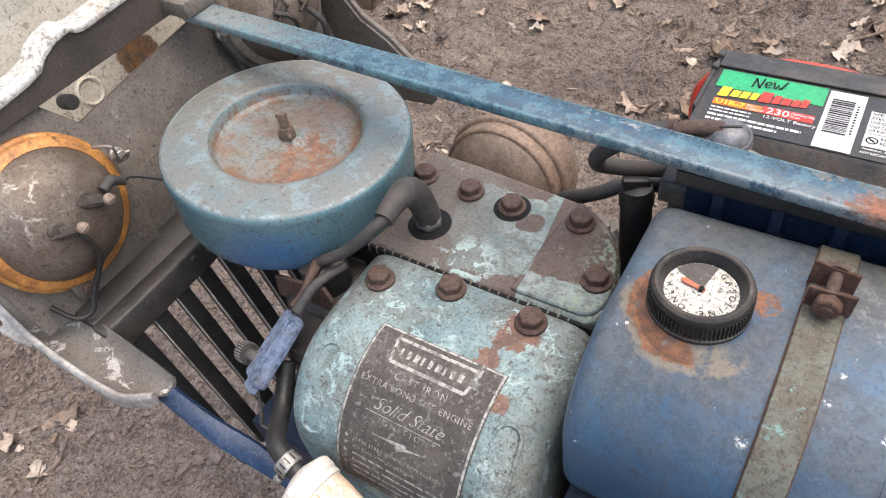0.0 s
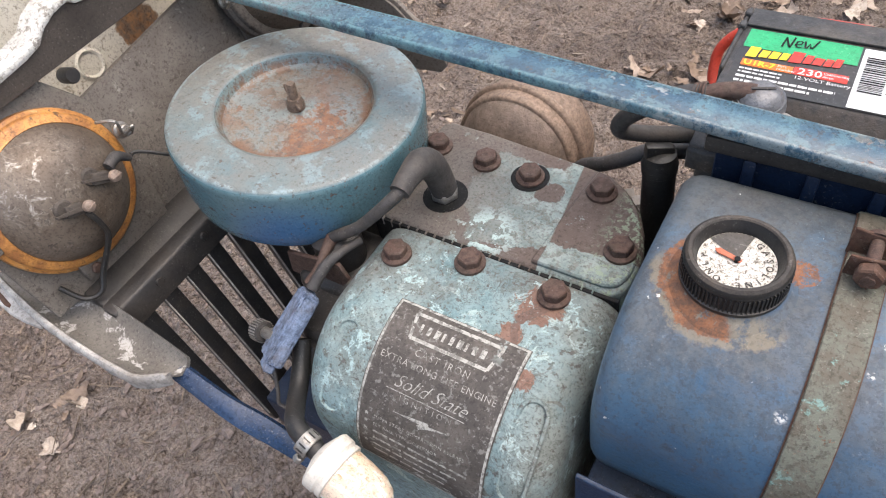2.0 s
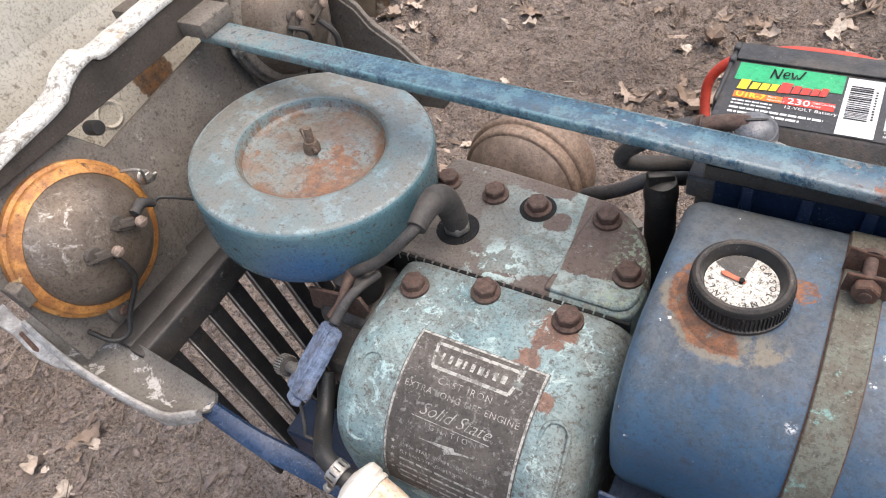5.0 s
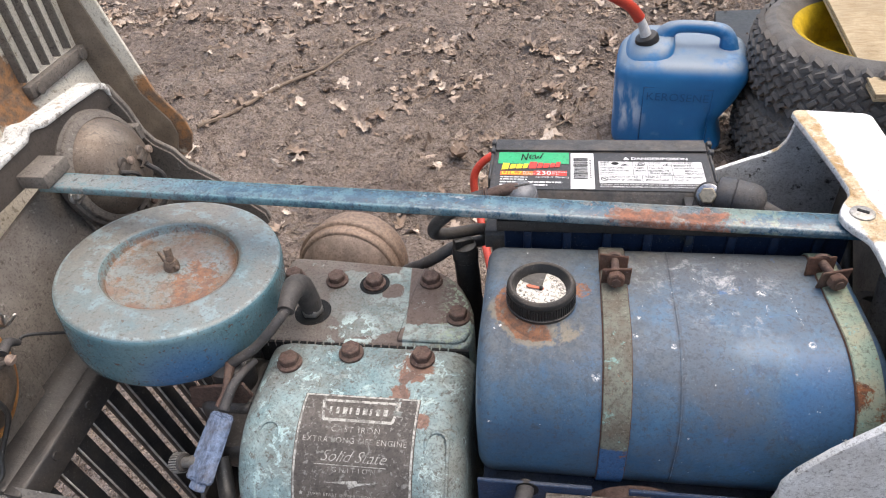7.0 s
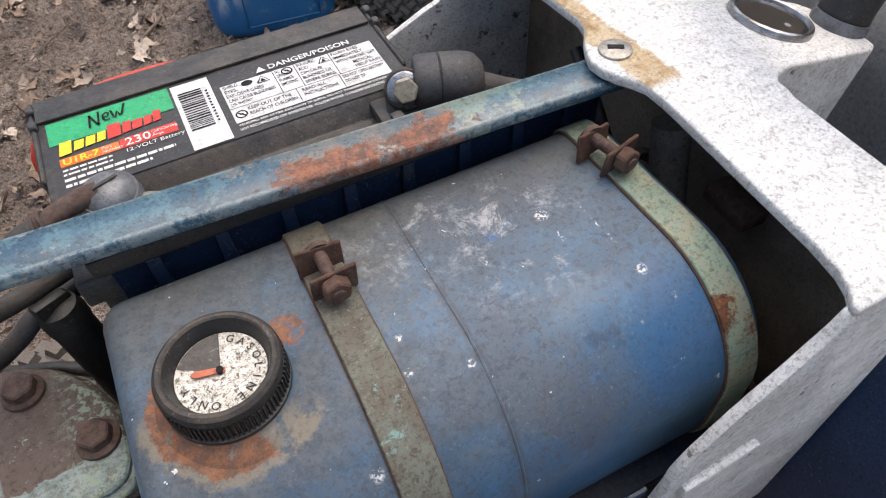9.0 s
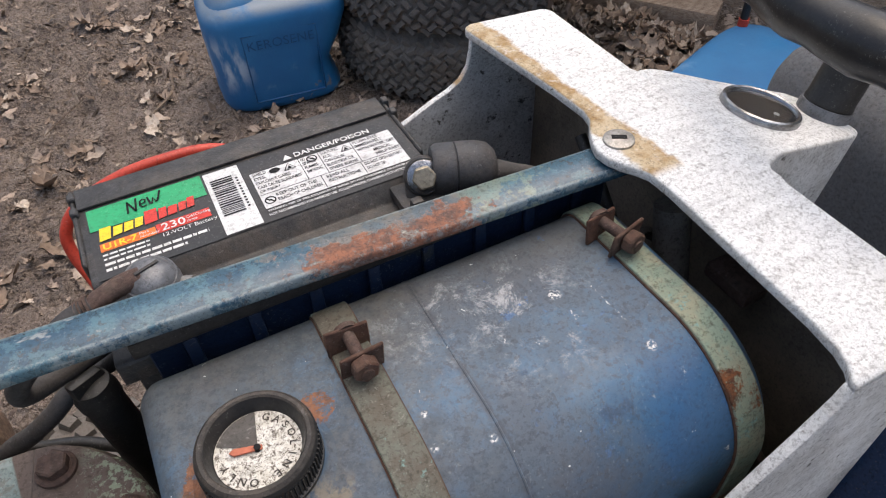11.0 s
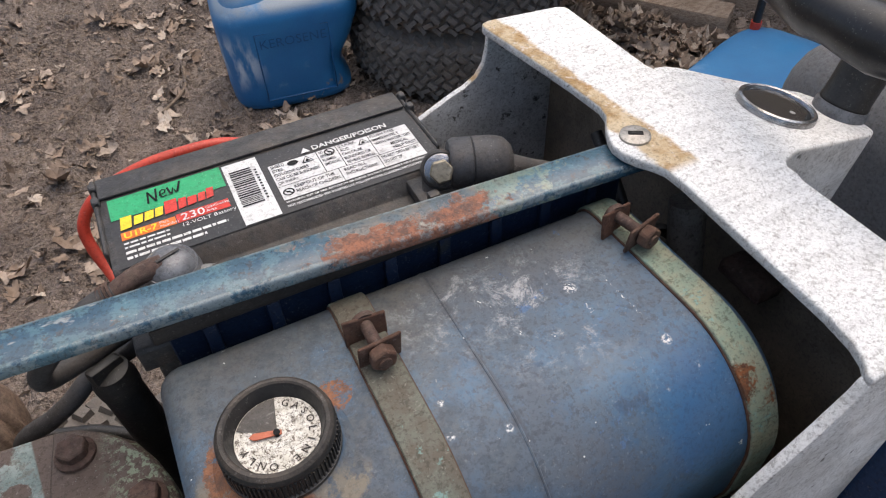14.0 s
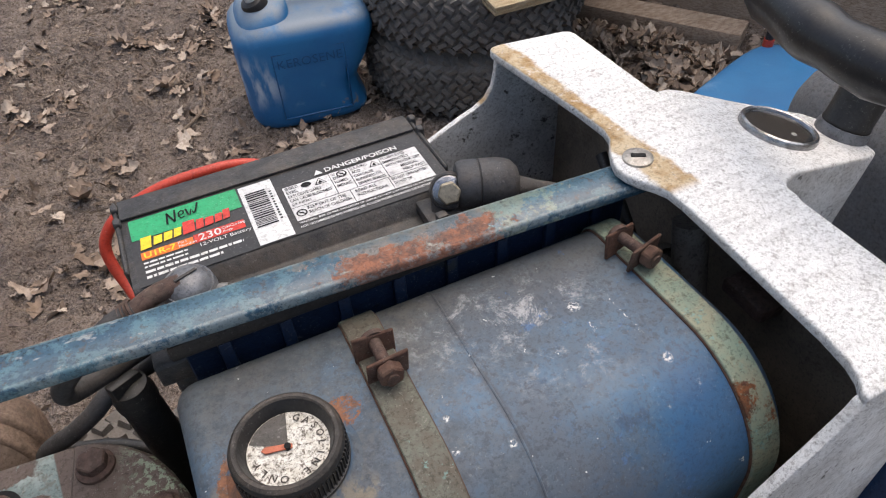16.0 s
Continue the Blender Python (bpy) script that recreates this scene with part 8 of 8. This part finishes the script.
for k in range(9500):
    if k % 3:
        x, y = rng.uniform(-1.25, -0.1), rng.uniform(-0.3, 0.75)
    else:
        x, y = rng.uniform(-1.5, 1.6), rng.uniform(0.5, 3.0)
    r = rng.uniform(0.0018, 0.0055) * (1.9 if rng.random() < 0.08 else 1)
    base, z = len(vs), ground_z(x, y)
    sx, sy, sz, turn = rng.uniform(0.8, 1.7), rng.uniform(0.6, 1.2), rng.uniform(0.45, 0.8), rng.uniform(0, math.tau)
    for c in ball_v:
        j = r * rng.uniform(0.5, 1.35)
        u, w = c.x * sx * j, c.y * sy * j
        vs.append((x + u * math.cos(turn) - w * math.sin(turn), y + u * math.sin(turn) + w * math.cos(turn), z + c.z * sz * j + r * 0.15))
    fs += [[base + i for i in f] for f in ball_f]
me = bpy.data.meshes.new("mud_clods")
me.from_pydata(vs, [], fs)
me.materials.append(M_CLOD)
tagged(new("mud_clods", me), "loose crumbly lumps of brown mud", "mud clods", kind="stuff")


def branch(name, pts, r, label):
    rr = random.Random(len(pts))
    line = [(x + rr.uniform(-0.008, 0.008), y + rr.uniform(-0.008, 0.008), ground_z(x, y) + 0.010 + rr.uniform(0, 0.01)) for x, y in pts]
    ob = part(name, tube(line, r, 7, 6), M_STICK)
    return tagged(ob, label, "stick")


branch("fallen_stick", [(-0.98, 1.62), (-0.90, 1.74), (-0.80, 1.90), (-0.70, 2.05), (-0.62, 2.18), (-0.555, 2.27)], [0.007, 0.0065, 0.006, 0.005, 0.004], "long thin bare stick lying on the mud")
branch("fallen_stick", [(-0.15, 3.1), (0.1, 2.95), (0.3, 2.9)], [0.006, 0.004], "short bare stick lying on the mud")
branch("fallen_stick", [(0.10, 1.62), (0.16, 1.70), (0.19, 1.80)], [0.004, 0.003], "short bare stick among the leaves")


# ---- fuel cans ----
def can_shape(w, d, levels, seg=10, pw=5.0):
    """Rounded box with its own width and depth at every height: rows of (z, width factor, depth factor, shift)."""
    bm = bmesh.new()
    rings = []
    n = seg * 4
    for z, fw, fd, sh in levels:
        ring = []
        for k in range(n):
            a = (k + 0.5) * math.tau / n
            c, s = math.cos(a), math.sin(a)
            r = (abs(c) ** pw + abs(s) ** pw) ** (-1 / pw)
            ring.append(bm.verts.new((c * r * w / 2 * fw + sh, s * r * d / 2 * fd, z)))
        rings.append(ring)
    for a, b in zip(rings, rings[1:]):
        for k in range(n):
            bm.faces.new((a[k], a[(k + 1) % n], b[(k + 1) % n], b[k]))
    bm.faces.new(rings[0])
    bm.faces.new(rings[-1])
    return bm


can = thing("kerosene_can", (0.424, 1.622, 0.0), "blue plastic kerosene can with a red and white spout", "fuel can")
cm = pose(0.424, 1.622, 0.0, 0, 0, -7)
CAN_LEVELS = [(0.0, 0.84, 0.86, -0.004), (0.006, 0.90, 0.92, -0.004), (0.020, 0.94, 0.96, -0.003), (0.05, 0.955, 0.98, -0.003), (0.085, 0.96, 0.985, -0.002), (0.10, 0.96, 0.99, -0.002), (0.115, 0.965, 0.99, -0.002), (0.13, 0.97, 0.99, -0.002), (0.145, 0.975, 0.99, -0.001), (0.17, 0.985, 1.0, 0.0), (0.195, 1.01, 1.0, 0.004), (0.215, 1.01, 1.0, 0.005), (0.230, 0.98, 0.98, 0.005), (0.242, 0.93, 0.92, 0.006), (0.250, 0.86, 0.82, 0.007), (0.254, 0.76, 0.70, 0.008), (0.255, 0.6, 0.5, 0.008), (0.255, 0.3, 0.25, 0.008)]
body = can_shape(0.322, 0.250, CAN_LEVELS, 16, 4.2)
for v in body.verts:
    if v.co.x > 0.03:
        v.co.x -= 0.042 * math.exp(-((v.co.z - 0.075) / 0.060) ** 2) * min(1.0, (v.co.x - 0.03) / 0.08)
hump = can_shape(0.125, 0.20, [(0.20, 1.0, 1.0, -0.080), (0.240, 0.98, 0.98, -0.078), (0.258, 0.92, 0.90, -0.074), (0.272, 0.82, 0.76, -0.070), (0.281, 0.68, 0.58, -0.066), (0.285, 0.45, 0.36, -0.062), (0.286, 0.2, 0.16, -0.060)], 10, 3.2)
body = join(body, hump)
body.transform(cm)
cb = part("can_body", body, M_CAN, can, "scuffed blue body", 60)
grip = tube([(-0.058, 0.0, 0.255), (-0.040, 0.0, 0.288), (-0.016, 0.0, 0.302), (0.030, 0.0, 0.304), (0.078, 0.0, 0.299), (0.103, 0.0, 0.284), (0.114, 0.0, 0.245)], [0.030, 0.022, 0.0160, 0.0150, 0.0160, 0.018, 0.025], 16, 6)
grip.transform(cm)
part("handle", grip, M_CAN, can, "moulded carrying handle")
panel = join(*[box(*b, 0.0015, 1, cm) for b in ((-0.083, 0.083, -0.1250, -0.1185, 0.195, 0.198), (-0.083, 0.083, -0.1232, -0.1155, 0.030, 0.033), (-0.083, -0.080, -0.1242, -0.1155, 0.030, 0.198), (0.080, 0.083, -0.1242, -0.1155, 0.030, 0.198))])
part("panel_rib", panel, M_CANLINE, cb, "raised panel outline")
part("lettering", lettering("KEROSENE", 0.030, lambda u, v: cm @ Vector((u, -0.1262, 0.163 + v)), "CENTER", 0, 1.05, 0.0), M_CANLINE, cb, "embossed blue lettering")
so = cm @ Vector((-0.082, -0.035, 0.268))
sd = Vector((-0.35, -0.10, 0.93)).normalized()
part("spout_collar", lathe([(0, -0.01), (0.030, -0.01), (0.031, 0.0), (0.029, 0.004), (0.029, 0.022), (0.026, 0.027), (0.018, 0.030), (0, 0.030)], so, sd, 32), M_BLACK, can, "black screw collar")
part("spout", tube([so + sd * 0.028, so + sd * 0.055, so + sd * 0.085 + Vector((-0.004, -0.006, 0))], [0.014, 0.012, 0.011], 18, 4), M_PAPER, can, "white spout base")
part("spout_tip", tube([so + sd * 0.080 + Vector((-0.003, -0.005, 0)), so + sd * 0.125 + Vector((-0.016, -0.016, -0.004)), so + sd * 0.20 + Vector((-0.05, -0.04, -0.03))], [0.0145, 0.0135, 0.012], 18, 4), M_REDWIRE, can, "red spout sleeve")

other = thing("gas_can", (1.137, 0.876, 0.0), "blue plastic can with a broad flat top and black spout", "fuel can")
om = pose(1.137, 0.876, 0.0, 0, 0, 20)
ob2 = can_shape(0.40, 0.222, [(0.0, 0.92, 0.90, 0), (0.015, 0.98, 0.97, 0), (0.10, 1.0, 1.0, 0), (0.172, 1.0, 1.0, 0), (0.186, 0.99, 0.985, 0), (0.196, 0.965, 0.94, 0), (0.202, 0.92, 0.86, 0), (0.2055, 0.80, 0.70, 0), (0.207, 0.5, 0.4, 0), (0.2075, 0.08, 0.08, 0)], 14, 4.2)
ob2.transform(om)
part("can_body", ob2, M_GASCAN, other, "smooth blue body", 60)
so = om @ Vector((0.158, 0.078, 0.190))
part("spout", tube([so, so + Vector((-0.001, 0.001, 0.09)), so + Vector((-0.005, 0.002, 0.16))], [0.0085, 0.008, 0.008], 16, 4), M_BLACK, other, "black spout")
part("spout_ring", lathe([(0.0086, 0), (0.0108, 0), (0.0108, 0.016), (0.0086, 0.016)], so + Vector((0, 0, 0.012)), (0, 0, 1), 20), M_REDWIRE, other, "red spout ring")

# ---- stacked tyres with a board on top ----
TC = Vector((0.832, 1.555, 0.0))
for k, (dx, dy) in enumerate(((0.0, 0.0), (0.015, -0.005))):
    t = thing("tyre", TC + Vector((dx, dy, 0.172 * k)), "worn knobbly tractor tyre lying in a stack" + (" with a yellow wheel" if k else ""), "tyre", "stacked tyres")
    c = TC + Vector((dx, dy, 0.086 + 0.168 * k))
    knobbly_tyre("tyre", t, c, (0, 0, 1), 0.265 + 0.012 * k, 0.084, 0.175, 9, 48, (0.028, 0.0125, 0.0085))
    if k:
        part("wheel_rim", lathe([(0.172, -0.07), (0.172, 0.045), (0.182, 0.058), (0.188, 0.066), (0.184, 0.070), (0.170, 0.062), (0.152, 0.035), (0.140, -0.02), (0.05, -0.03), (0.03, -0.04), (0.03, -0.05)], c, (0, 0, 1), 56), M_YELLOW, t, "yellow enamelled wheel rim")
bx, by = Vector((1, 0.02, -0.02)).normalized(), Vector((0.002, 0.402, 0.059)).normalized()
bz = bx.cross(by).normalized()
BM = Matrix.Translation((0.7473, 1.2518, 0.2920)) @ Matrix((bx, bz.cross(bx), bz)).transposed().to_4x4()
board = thing("plywood_board", (0.9, 1.5, 0.345), "weathered plywood board lying across the tyres", "board")
for k, (dx, dz) in enumerate(((0.0, 0.0), (0.002, 0.0062), (-0.001, 0.0124))):
    part("ply_layer", box(0.0 + dx, 0.50 + dx, 0.0, 0.62, dz, dz + 0.006, 0.0006, 1, BM), M_PLY, board)

# ---- old timber and a wall behind ----
plank = part("plank", box(-0.50, 0.19, -0.0, 0.09, 0.0, 0.055, 0.003, 2, pose(1.36, 1.414, 0.0, 0, 0, -55.5)), M_PLANK)
tagged(plank, "grey-brown weathered timber plank lying along a wall", "plank")
post = part("timber_post", box(-0.025, 0.025, -0.02, 0.02, 0.0, 0.34, 0.004, 2, pose(1.225, 1.650, 0.0, 0, 0, -55.5)), M_PLANK)
tagged(post, "short square timber post beside the plank", "post")
wallp = part("plywood_sheet", box(-1.2, 1.2, -0.009, 0.009, 0.0, 1.3, 0.002, 1, pose(1.56, 1.50, -0.01, 0, 0, -62)), M_PLANK)
tagged(wallp, "stained upright plywood sheet", "plywood")
mat_ = part("rubber_mat", prism([(0.60, 1.98), (0.98, 1.94), (1.05, 2.42), (0.66, 2.40)], "z", 0.006, 0.035, 0.006, 2), M_BLACK)
tagged(mat_, "flat black rubber sheet on the mud", "rubber sheet")
